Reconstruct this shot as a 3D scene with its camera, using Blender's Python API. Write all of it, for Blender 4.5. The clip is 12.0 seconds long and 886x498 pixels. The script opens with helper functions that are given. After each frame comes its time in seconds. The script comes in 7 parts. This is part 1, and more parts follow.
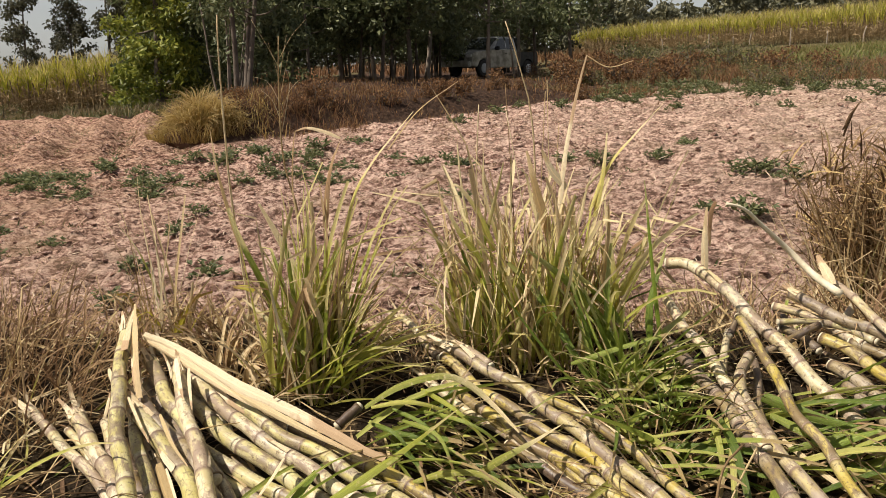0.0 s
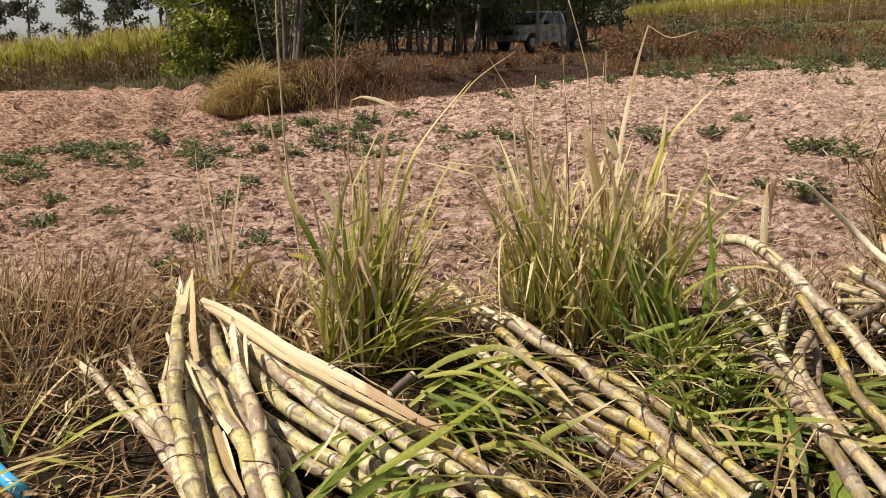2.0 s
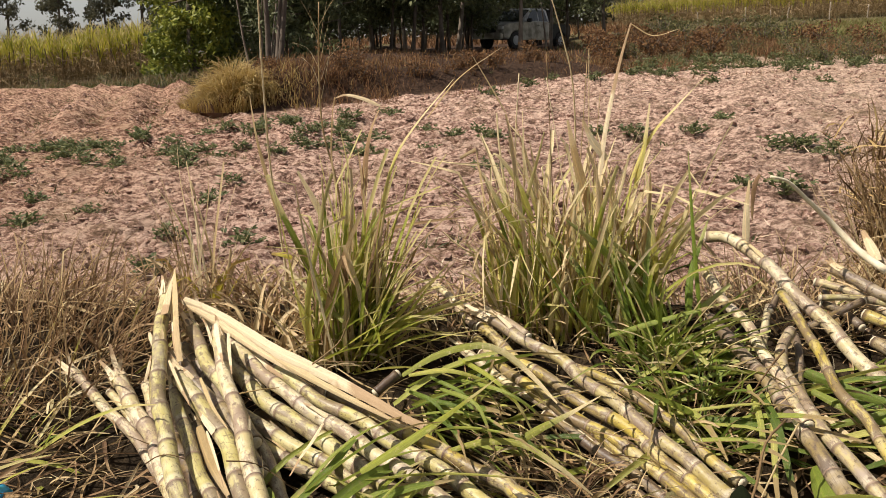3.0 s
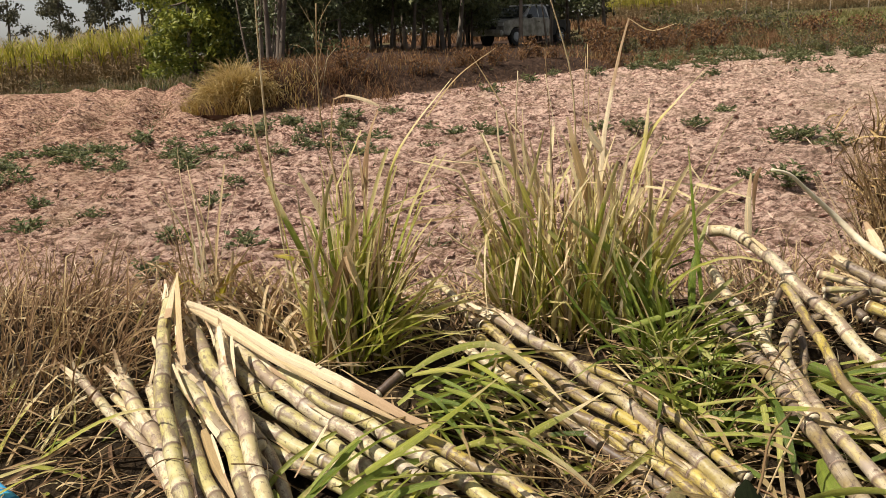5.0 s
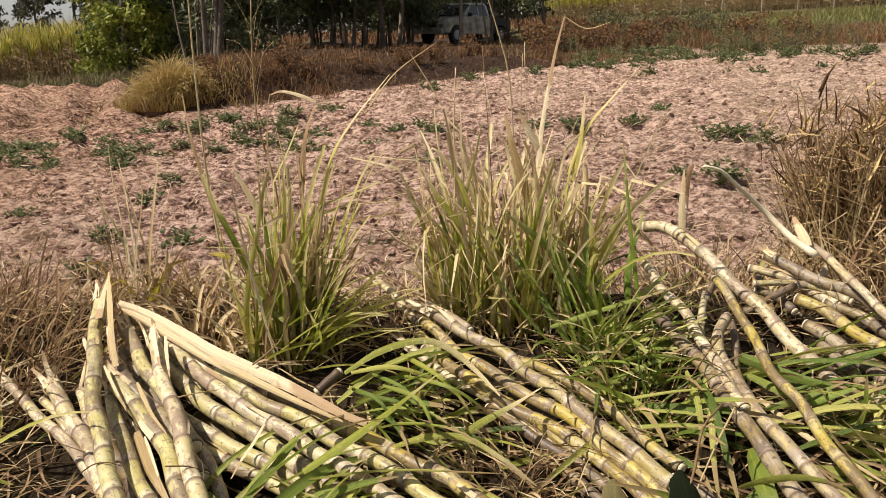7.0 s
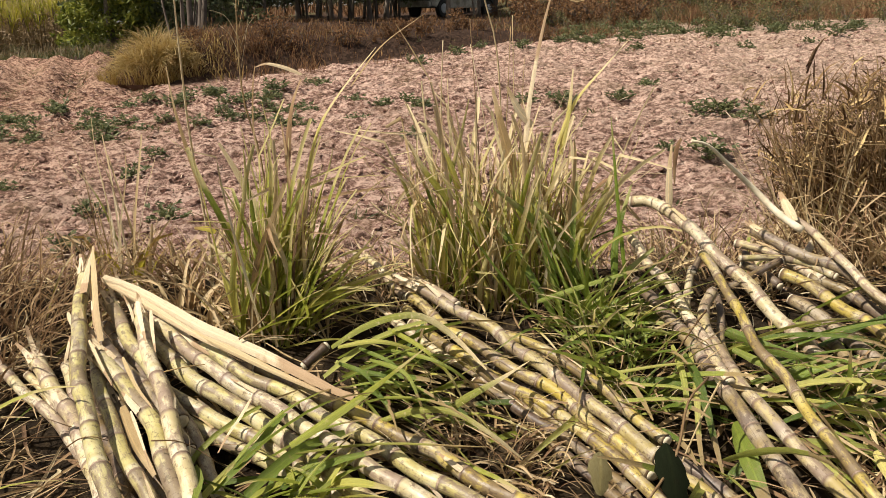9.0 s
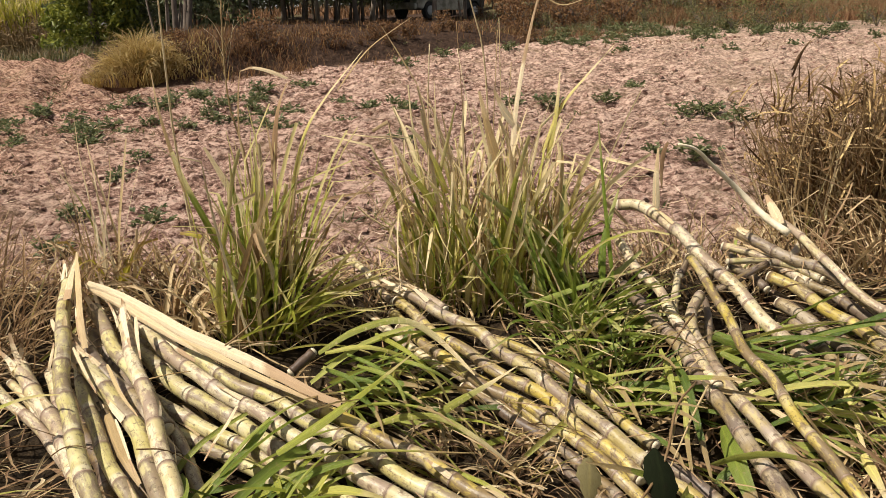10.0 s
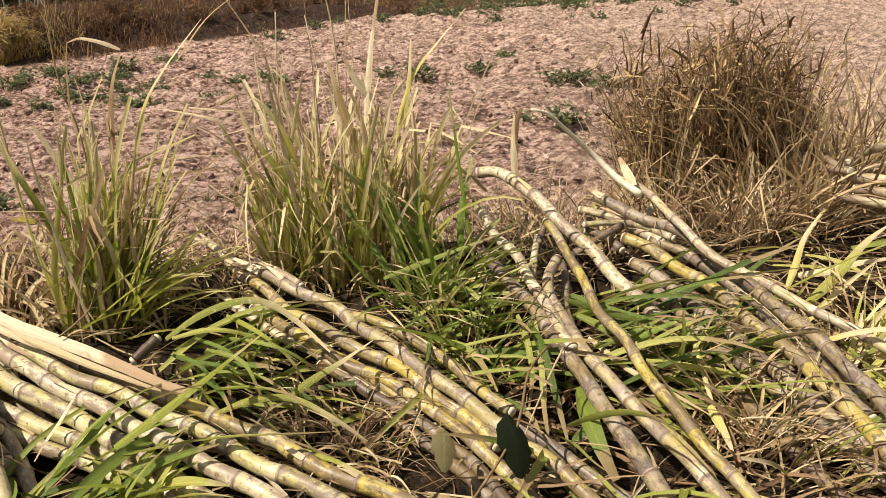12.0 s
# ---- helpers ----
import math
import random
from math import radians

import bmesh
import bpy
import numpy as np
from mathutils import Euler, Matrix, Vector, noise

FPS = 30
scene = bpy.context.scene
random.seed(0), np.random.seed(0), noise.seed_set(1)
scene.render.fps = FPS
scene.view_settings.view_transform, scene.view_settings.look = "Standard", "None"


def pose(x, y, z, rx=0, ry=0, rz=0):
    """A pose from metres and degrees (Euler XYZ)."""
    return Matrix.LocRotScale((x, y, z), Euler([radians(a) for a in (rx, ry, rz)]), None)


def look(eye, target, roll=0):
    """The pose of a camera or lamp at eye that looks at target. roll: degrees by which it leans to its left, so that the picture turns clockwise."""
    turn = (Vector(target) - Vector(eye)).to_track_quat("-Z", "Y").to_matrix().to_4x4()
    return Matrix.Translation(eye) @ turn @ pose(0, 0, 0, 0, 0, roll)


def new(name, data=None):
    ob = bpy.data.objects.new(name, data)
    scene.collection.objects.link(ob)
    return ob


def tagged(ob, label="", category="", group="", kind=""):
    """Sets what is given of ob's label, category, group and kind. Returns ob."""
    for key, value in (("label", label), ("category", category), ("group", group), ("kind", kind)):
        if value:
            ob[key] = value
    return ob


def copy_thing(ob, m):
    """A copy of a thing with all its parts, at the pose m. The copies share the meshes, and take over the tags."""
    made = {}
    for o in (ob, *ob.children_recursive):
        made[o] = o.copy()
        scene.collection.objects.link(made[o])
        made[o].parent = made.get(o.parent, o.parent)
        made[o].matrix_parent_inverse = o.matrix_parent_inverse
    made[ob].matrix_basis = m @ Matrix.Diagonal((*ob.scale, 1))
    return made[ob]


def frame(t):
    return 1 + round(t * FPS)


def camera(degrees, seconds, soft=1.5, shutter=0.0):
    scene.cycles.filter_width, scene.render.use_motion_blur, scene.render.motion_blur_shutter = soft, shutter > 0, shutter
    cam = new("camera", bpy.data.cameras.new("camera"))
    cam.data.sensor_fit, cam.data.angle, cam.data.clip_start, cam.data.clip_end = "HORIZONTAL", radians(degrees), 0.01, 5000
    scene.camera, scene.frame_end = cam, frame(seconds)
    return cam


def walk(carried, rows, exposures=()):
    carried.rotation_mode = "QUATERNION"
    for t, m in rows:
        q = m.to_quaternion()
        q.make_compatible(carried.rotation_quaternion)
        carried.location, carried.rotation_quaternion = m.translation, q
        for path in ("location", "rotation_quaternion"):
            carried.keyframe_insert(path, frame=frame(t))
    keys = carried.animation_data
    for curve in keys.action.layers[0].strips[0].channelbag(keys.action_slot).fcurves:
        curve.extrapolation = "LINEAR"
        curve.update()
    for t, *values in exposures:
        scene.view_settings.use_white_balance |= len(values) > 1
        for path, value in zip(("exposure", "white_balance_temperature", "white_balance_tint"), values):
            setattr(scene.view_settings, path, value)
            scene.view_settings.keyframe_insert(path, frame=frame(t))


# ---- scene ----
cam = camera(53.8, 12.0, soft=0.75)
PATH = [
    (0, (0.0562, -0.0147, 1.0430), (0.0145, 1.9482, 0.6620), -0.40),
    (0.5, (0.0546, -0.0187, 1.0414), (0.0145, 1.9442, 0.6598), -0.40),
    (1, (0.0394, -0.0195, 1.0371), (-0.0467, 1.9375, 0.6337), -0.19),
    (1.5, (0.0325, -0.0109, 1.0345), (-0.1101, 1.9376, 0.6067), 0.09),
    (2, (0.0332, -0.0094, 1.0318), (-0.1082, 1.9375, 0.5966), 0.05),
    (2.5, (0.0360, -0.0078, 1.0342), (-0.0845, 1.9395, 0.5946), 0.11),
    (3, (0.0336, -0.0086, 1.0329), (-0.0717, 1.9394, 0.5924), 0.05),
    (5, (0.0389, -0.0069, 1.0349), (-0.0759, 1.9396, 0.5897), -1.03),
    (5.5, (0.0414, -0.0041, 1.0351), (-0.0645, 1.9443, 0.5962), -1.01),
    (6, (0.0470, -0.0106, 1.0348), (0.0047, 1.9399, 0.5950), -0.49),
    (6.5, (0.0410, -0.0083, 1.0334), (0.0271, 1.9427, 0.5938), -0.35),
    (7, (0.0464, -0.0042, 1.0319), (0.0637, 1.9440, 0.5802), -0.55),
    (9, (0.0458, 0.0006, 1.0291), (0.0928, 1.9347, 0.5221), -0.27),
    (9.5, (0.0492, 0.0052, 1.0287), (0.1225, 1.9381, 0.5204), -0.54),
    (10, (0.0455, 0.0089, 1.0327), (0.1220, 1.9430, 0.5296), -0.27),
    (10.5, (0.0448, 0.0029, 1.0336), (0.1272, 1.9436, 0.5572), -0.31),
    (11, (0.0386, 0.0079, 1.0311), (0.1297, 1.9484, 0.5556), -0.53),
    (11.5, (0.0404, 0.0181, 1.0264), (0.1818, 1.9498, 0.5280), -0.83),
    (11.6, (0.0514, 0.0096, 1.0322), (0.2395, 1.9322, 0.5142), -0.76),
    (12, (0.1142, 0.0379, 1.0184), (0.4438, 1.9286, 0.4558), -0.75),
]
walk(cam, [(t, look(eye, target, roll)) for t, eye, target, roll in PATH], [(0, 0.5, 6650, 10), (11.5, 0.5, 6650, 10), (12, 0.58, 6650, 10)])

# ---- world and light ----
SUN_EL, SUN_AZ = 54.0, 254.0          # degrees; azimuth clockwise from +y
world = bpy.data.worlds.new("sky")
scene.world = world
world.use_nodes = True
wn = world.node_tree.nodes
sky = wn.new("ShaderNodeTexSky")
sky.sky_type = "NISHITA"
sky.sun_disc = False
sky.sun_elevation = radians(SUN_EL)
sky.sun_rotation = radians(SUN_AZ)
sky.air_density, sky.dust_density, sky.ozone_density = 1.0, 1.0, 1.5
wn["Background"].inputs["Strength"].default_value = 0.068
haze = wn.new("ShaderNodeHueSaturation")      # thin pale haze
haze.inputs["Saturation"].default_value = 0.3
world.node_tree.links.new(sky.outputs[0], haze.inputs["Color"])
world.node_tree.links.new(haze.outputs[0], wn["Background"].inputs["Color"])
sun_dir = Vector((math.sin(radians(SUN_AZ)) * math.cos(radians(SUN_EL)), math.cos(radians(SUN_AZ)) * math.cos(radians(SUN_EL)), math.sin(radians(SUN_EL))))
sun = new("sun", bpy.data.lights.new("sun", "SUN"))
sun.data.energy, sun.data.angle, sun.data.color = 5.0, radians(0.55), (1.0, 0.93, 0.82)
sun.matrix_world = look(sun_dir * 60, (0, 0, 0))


# ---- materials ----
class Mat:
    """A small builder of node materials."""

    def __init__(self, name, rough=0.7, spec=0.3):
        self.m = bpy.data.materials.new(name)
        self.m.use_nodes = True
        self.n, self.l = self.m.node_tree.nodes, self.m.node_tree.links
        self.b = self.n["Principled BSDF"]
        self.out = self.n["Material Output"]
        self.b.inputs["Roughness"].default_value = rough
        self.b.inputs["Specular IOR Level"].default_value = spec

    def node(self, kind, **sets):
        nd = self.n.new("ShaderNode" + kind)
        for k, v in sets.items():
            nd.inputs[k.replace("_", " ")].default_value = v
        return nd

    def put(self, a, b):
        self.l.new(a, b)

    def place(self):
        return self.node("NewGeometry").outputs["Position"]

    def local(self):
        return self.node("TexCoord").outputs["Object"]

    def island(self):
        return self.node("NewGeometry").outputs["Random Per Island"]

    def each(self):
        return self.node("ObjectInfo").outputs["Random"]

    def uv(self):
        s = self.node("SeparateXYZ")
        self.put(self.node("TexCoord").outputs["UV"], s.inputs[0])
        return s.outputs[0], s.outputs[1]

    def noise(self, co, scale, detail=4.0, rough=0.55, stretch=None):
        if stretch:
            mp = self.node("Mapping")
            mp.inputs["Scale"].default_value = stretch
            self.put(co, mp.inputs["Vector"])
            co = mp.outputs[0]
        nd = self.node("TexNoise", Scale=scale, Detail=detail, Roughness=rough)
        self.put(co, nd.inputs["Vector"])
        return nd.outputs["Fac"]

    def ramp(self, fac, *stops):
        nd = self.node("ValToRGB")
        el = nd.color_ramp.elements
        while len(el) < len(stops):
            el.new(0.5)
        for e, (p, c) in zip(el, stops):
            e.position = p
            e.color = (*c, 1) if isinstance(c, tuple) else (c, c, c, 1)
        self.put(fac, nd.inputs[0])
        return nd.outputs[0]

    def mix(self, fac, a, b, mode="MIX"):
        nd = self.node("Mix")
        nd.data_type, nd.blend_type = "RGBA", mode
        for v, s in ((fac, 0), (a, 6), (b, 7)):
            if isinstance(v, (int, float)):
                nd.inputs[s].default_value = v
            elif isinstance(v, tuple):
                nd.inputs[s].default_value = (*v, 1)
            else:
                self.put(v, nd.inputs[s])
        return nd.outputs[2]

    def math(self, op, a, b=0.0):
        nd = self.node("Math")
        nd.operation = op
        for i, v in enumerate((a, b)):
            if isinstance(v, (int, float)):
                nd.inputs[i].default_value = v
            else:
                self.put(v, nd.inputs[i])
        return nd.outputs[0]

    def colour(self, c):
        if isinstance(c, tuple):
            self.b.inputs["Base Color"].default_value = (*c, 1)
        else:
            self.put(c, self.b.inputs["Base Color"])
        return self

    def rough(self, r):
        self.put(r, self.b.inputs["Roughness"])
        return self

    def bump(self, h, dist=0.01, strength=0.6):
        nd = self.node("Bump", Strength=strength, Distance=dist)
        self.put(h, nd.inputs["Height"])
        self.put(nd.outputs[0], self.b.inputs["Normal"])
        return self

    def leafy(self, c, share=0.35):
        """Lets light through, as a leaf does."""
        self.colour(c)
        tr = self.node("BsdfTranslucent")
        mx = self.node("MixShader", Fac=share)
        if isinstance(c, tuple):
            tr.inputs["Color"].default_value = (*c, 1)
        else:
            self.put(c, tr.inputs["Color"])
        self.put(self.b.outputs[0], mx.inputs[1])
        self.put(tr.outputs[0], mx.inputs[2])
        self.put(mx.outputs[0], self.out.inputs["Surface"])
        return self


def soil_material():
    m = Mat("tilled_soil", 0.95, 0.1)
    p = m.place()
    big, mid, fine = m.noise(p, 0.55, 5), m.noise(p, 5.0, 6, 0.65), m.noise(p, 45.0, 5, 0.7)
    # narrow ramp: shade between crumbs and their lit tops put into the colour
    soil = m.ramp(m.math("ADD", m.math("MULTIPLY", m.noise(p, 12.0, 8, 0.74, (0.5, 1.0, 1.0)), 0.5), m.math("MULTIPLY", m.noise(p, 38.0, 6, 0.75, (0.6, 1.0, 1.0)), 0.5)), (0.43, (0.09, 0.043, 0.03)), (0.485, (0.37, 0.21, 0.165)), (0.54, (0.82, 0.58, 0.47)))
    soil = m.mix(m.ramp(big, (0.4, 0.0), (0.75, 0.3)), soil, (0.56, 0.41, 0.31))
    sx = m.node("SeparateXYZ")
    m.put(p, sx.inputs[0])
    soil = m.mix(m.ramp(m.math("ADD", m.math("MULTIPLY", sx.outputs[0], 0.16), m.math("MULTIPLY", big, 0.5)), (0.25, 0.0), (0.9, 0.5)), soil, m.mix(0.5, soil, (0.80, 0.63, 0.47)))
    left = m.ramp(m.math("ADD", m.math("MULTIPLY", sx.outputs[0], -0.2), m.math("MULTIPLY", m.noise(p, 1.1, 5, 0.6), 0.6)), (0.6, 0.0), (1.2, 0.75))
    soil = m.mix(left, soil, m.mix(1.0, soil, (0.74, 0.66, 0.56), "MULTIPLY"))
    olive = m.ramp(m.noise(p, 1.7, 6, 0.65), (0.5, 0.0), (0.68, 0.4))
    soil = m.mix(olive, soil, (0.26, 0.19, 0.10))
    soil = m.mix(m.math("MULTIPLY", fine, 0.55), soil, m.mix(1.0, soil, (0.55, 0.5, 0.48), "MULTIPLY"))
    # bank litter; its near-black tones hold the shade of the gaps between stalks
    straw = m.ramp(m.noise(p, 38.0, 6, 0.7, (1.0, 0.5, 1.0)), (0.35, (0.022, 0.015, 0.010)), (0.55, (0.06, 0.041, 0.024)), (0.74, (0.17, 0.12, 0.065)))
    litter = m.ramp(m.noise(p, 9.0, 6, 0.7), (0.3, (0.03, 0.018, 0.012)), (0.55, (0.07, 0.041, 0.028)), (0.75, (0.15, 0.095, 0.062)))
    green = m.ramp(m.noise(p, 3.0, 5), (0.35, (0.085, 0.058, 0.034)), (0.6, (0.13, 0.115, 0.052)))
    at = m.node("Attribute")
    at.attribute_name = "cover"
    sep = m.node("SeparateColor")
    m.put(at.outputs["Color"], sep.inputs[0])
    edge = m.math("SUBTRACT", mid, 0.5)

    def mask(k):
        return m.ramp(m.math("ADD", sep.outputs[k], m.math("MULTIPLY", edge, 0.8)), (0.38, 0.0), (0.62, 1.0))

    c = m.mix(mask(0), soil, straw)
    c = m.mix(mask(1), c, litter)
    c = m.mix(mask(2), c, green)
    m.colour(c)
    h = m.math("ADD", m.math("MULTIPLY", m.noise(p, 26.0, 7, 0.72, (0.55, 1.0, 1.0)), 1.2), m.math("MULTIPLY", m.noise(p, 110.0, 3, 0.6), 0.3))
    vo = m.node("TexVoronoi", Scale=16.0)
    m.put(m.mix(0.25, p, m.node("TexNoise", Scale=9.0).outputs["Color"]), vo.inputs["Vector"])
    h = m.math("SUBTRACT", h, m.math("MULTIPLY", vo.outputs["Distance"], 0.9))
    m.bump(h, 0.06, 1.0)
    return m.m


def clod_material():
    m = Mat("soil_clod", 0.95, 0.1)
    p = m.place()
    c = m.ramp(m.noise(p, 42.0, 6, 0.72, (0.7, 1.0, 1.0)), (0.36, (0.15, 0.08, 0.06)), (0.5, (0.37, 0.225, 0.175)), (0.64, (0.66, 0.47, 0.385)))
    return m.colour(c).bump(m.noise(p, 70.0, 5, 0.7), 0.03, 1.0).m


def blade_material(name, stops, tip, share=0.35, rough=0.5, spec=0.35, tipness=0.75):
    """Grass or cane leaf: own colour for each blade, paler midrib, dry tip and brown flecks."""
    m = Mat(name, rough, spec)
    u, v = m.uv()
    c = m.ramp(m.math("FRACT", m.math("ADD", m.island(), m.math("MULTIPLY", m.each(), 7.3))), *stops)
    p = m.place()
    rib = m.ramp(m.math("ABSOLUTE", m.math("SUBTRACT", u, 0.5)), (0.02, 0.5), (0.09, 0.0))
    c = m.mix(rib, c, m.mix(1.0, c, (1.5, 1.45, 1.3), "MULTIPLY"))
    c = m.mix(m.ramp(m.math("ADD", v, m.math("MULTIPLY", m.noise(p, 14.0, 3), 0.5)), (tipness + 0.1, 0.0), (min(tipness + 0.45, 1.0), 0.9)), c, tip)
    c = m.mix(m.ramp(m.noise(p, 120.0, 3, 0.6, (1, 1, 0.4)), (0.58, 0.0), (0.72, 0.45)), c, tip)
    fibre = m.noise(m.node("TexCoord").outputs["UV"], 9.0, 4, 0.7, (9.0, 0.7, 1.0))
    c = m.mix(m.ramp(fibre, (0.45, 0.0), (0.65, 0.8)), c, m.mix(1.0, c, (0.6, 0.52, 0.45), "MULTIPLY"))
    m.leafy(c, share)
    m.bump(m.noise(m.node("TexCoord").outputs["UV"], 18.0, 2, 0.5, (12.0, 1.0, 1.0)), 0.002, 0.5)
    return m.m


def cane_material(name, base, dark, wax, grime=0.0):
    """Cane rind: own tone for each joint, wax bloom and a brown edge at the nodes, grey and sooty blotches, scuffs along it."""
    m = Mat(name, 0.42, 0.4)
    u, v = m.uv()
    p = m.place()
    uvw = m.node("TexCoord").outputs["UV"]
    fr = m.math("FRACT", v)
    c = m.mix(m.noise(p, 11.0, 3), base, m.mix(1.0, base, (0.85, 0.82, 0.62), "MULTIPLY"))
    one = m.math("FRACT", m.math("MULTIPLY", m.math("FLOOR", v), 0.377))
    c = m.mix(m.math("MULTIPLY", one, 0.55), c, m.mix(1.0, base, (0.74, 0.70, 0.66), "MULTIPLY"))
    c = m.mix(m.ramp(m.noise(p, 15.0, 5, 0.6), (0.46, 0.0), (0.62, 0.65)), c, wax)
    tint = m.math("FRACT", m.math("ADD", m.math("MULTIPLY", m.math("FLOOR", v), 0.733), m.math("MULTIPLY", m.each(), 3.1)))
    patch = m.math("MULTIPLY", m.ramp(tint, (0.62, 0.0), (0.8, 1.0)), m.ramp(m.noise(uvw, 1.6, 6, 0.65, (2.2, 1.4, 1.0)), (0.42, 0.0), (0.56, 0.75)))
    c = m.mix(patch, c, m.mix(0.55, dark, (0.33, 0.27, 0.25)))
    c = m.mix(m.ramp(fr, (0.82, 0.0), (0.90, 0.75), (0.965, 0.75), (1.0, 0.0)), c, wax)
    c = m.mix(m.ramp(m.noise(uvw, 1.9, 5, 0.6, (2.0, 1.3, 1.0)), (0.50, 0.0), (0.60, 0.7)), c, m.mix(1.0, base, (1.18, 1.2, 1.3), "MULTIPLY"))
    two = m.math("FRACT", m.math("ADD", m.math("MULTIPLY", m.math("FLOOR", v), 0.613), m.each()))
    soot = m.math("ADD", m.noise(uvw, 2.6, 7, 0.66, (2.6, 1.1, 1.0)), m.math("MULTIPLY", m.math("SUBTRACT", two, 0.62), 0.22))
    soot = m.math("ADD", soot, m.math("MULTIPLY", m.math("SUBTRACT", fr, 0.5), 0.10))
    c = m.mix(m.ramp(soot, (0.46 - grime, 0.0), (0.57 - grime, 0.85)), c, dark)
    c = m.mix(m.ramp(m.noise(uvw, 3.0, 5, 0.65, (9.0, 0.8, 1.0)), (0.55, 0.0), (0.66, 0.6)), c, dark)
    c = m.mix(m.ramp(m.noise(p, 90.0, 5, 0.7), (0.56, 0.0), (0.62, 0.7)), c, m.mix(1.0, dark, (0.5, 0.45, 0.4), "MULTIPLY"))
    c = m.mix(m.ramp(fr, (0.0, 0.9), (0.04, 0.75), (0.09, 0.0), (0.985, 0.0), (1.0, 0.9)), c, m.mix(1.0, dark, (0.75, 0.68, 0.66), "MULTIPLY"))
    c = m.mix(m.math("MULTIPLY", m.each(), 0.35), c, m.mix(1.0, c, (0.72, 0.74, 0.78), "MULTIPLY"))
    m.colour(c)
    m.rough(m.ramp(m.noise(p, 40.0, 3), (0.3, 0.36), (0.7, 0.65)))
    m.bump(m.noise(p, 260.0, 3), 0.0012, 0.5)
    return m.m


def bark_material(name, a, b):
    m = Mat(name, 0.9, 0.15)
    p = m.local()
    c = m.ramp(m.noise(p, 7.0, 6, 0.65, (1, 1, 0.35)), (0.3, a), (0.7, b))
    c = m.mix(m.math("MULTIPLY", m.each(), 0.35), c, m.mix(1.0, c, (0.6, 0.6, 0.62), "MULTIPLY"))
    return m.colour(c).bump(m.noise(p, 30.0, 4, 0.6, (1, 1, 0.3)), 0.02, 0.7).m


def tuned(name, a, b, rough=0.7, scale=20.0, spec=0.3):
    m = Mat(name, rough, spec)
    p = m.local()
    return m.colour(m.ramp(m.noise(p, scale, 5, 0.65), (0.32, a), (0.68, b))).bump(m.noise(p, scale * 5, 3), 0.003, 0.4).m


SOIL, CLOD = soil_material(), clod_material()
DRYTIP = (0.42, 0.30, 0.15)
GREEN = blade_material("green_blade", ((0.0, (0.08, 0.13, 0.022)), (0.4, (0.18, 0.25, 0.04)), (0.8, (0.34, 0.38, 0.075)), (1.0, (0.52, 0.50, 0.15))), DRYTIP, share=0.4, rough=0.38, spec=0.5, tipness=0.88)
OLIVE = blade_material("yellowing_blade", ((0.0, (0.25, 0.27, 0.05)), (0.35, (0.50, 0.48, 0.10)), (0.7, (0.70, 0.62, 0.21)), (1.0, (0.86, 0.76, 0.46))), (0.82, 0.68, 0.42), tipness=0.6, share=0.36, rough=0.45, spec=0.4)
FRESH = blade_material("fresh_green_blade", ((0.0, (0.12, 0.18, 0.025)), (0.5, (0.21, 0.29, 0.04)), (1.0, (0.38, 0.43, 0.09))), (0.40, 0.40, 0.14), tipness=0.88, share=0.28, rough=0.38, spec=0.5)
LIME = blade_material("lime_blade", ((0.0, (0.22, 0.27, 0.04)), (0.5, (0.43, 0.45, 0.075)), (1.0, (0.68, 0.63, 0.19))), (0.66, 0.57, 0.26), tipness=0.85, share=0.45, rough=0.42, spec=0.45)
STRAW = blade_material("dry_blade", ((0.0, (0.257, 0.162, 0.076)), (0.35, (0.494, 0.361, 0.18)), (0.7, (0.665, 0.522, 0.294)), (1.0, (0.807, 0.703, 0.494))), (0.627, 0.475, 0.275), share=0.28, rough=0.65)
BROWNDRY = blade_material("brown_dry_stem", ((0.0, (0.14, 0.08, 0.045)), (0.4, (0.27, 0.165, 0.09)), (0.8, (0.40, 0.26, 0.14)), (1.0, (0.52, 0.38, 0.2))), (0.42, 0.29, 0.16), share=0.25, rough=0.8)
GOLD = blade_material("golden_straw", ((0.0, (0.22, 0.14, 0.045)), (0.5, (0.42, 0.30, 0.09)), (1.0, (0.55, 0.43, 0.17))), (0.50, 0.38, 0.17), share=0.3, rough=0.7)
REDDRY = blade_material("russet_brush", ((0.0, (0.086, 0.039, 0.020)), (0.4, (0.162, 0.079, 0.039)), (0.8, (0.266, 0.142, 0.065)), (1.0, (0.346, 0.230, 0.092))), (0.230, 0.131, 0.055), share=0.25, rough=0.8)
YELLOWLEAF = blade_material("yellow_leaf", ((0.0, (0.42, 0.38, 0.04)), (1.0, (0.55, 0.47, 0.07))), (0.45, 0.30, 0.1), share=0.4)
CASSAVA = blade_material("cassava_leaf", ((0.0, (0.08, 0.10, 0.045)), (0.6, (0.15, 0.175, 0.075)), (1.0, (0.25, 0.26, 0.12))), (0.16, 0.18, 0.06), tipness=0.9)
FIELDLEAF = blade_material("standing_cane_leaf", ((0.0, (0.22, 0.25, 0.03)), (0.5, (0.42, 0.41, 0.05)), (0.85, (0.58, 0.52, 0.09)), (1.0, (0.62, 0.52, 0.16))), (0.45, 0.36, 0.17), tipness=0.8)
FIELDDRY = blade_material("standing_cane_trash", ((0.0, (0.17, 0.115, 0.06)), (0.5, (0.32, 0.23, 0.12)), (1.0, (0.48, 0.38, 0.23))), (0.3, 0.2, 0.1), share=0.2)
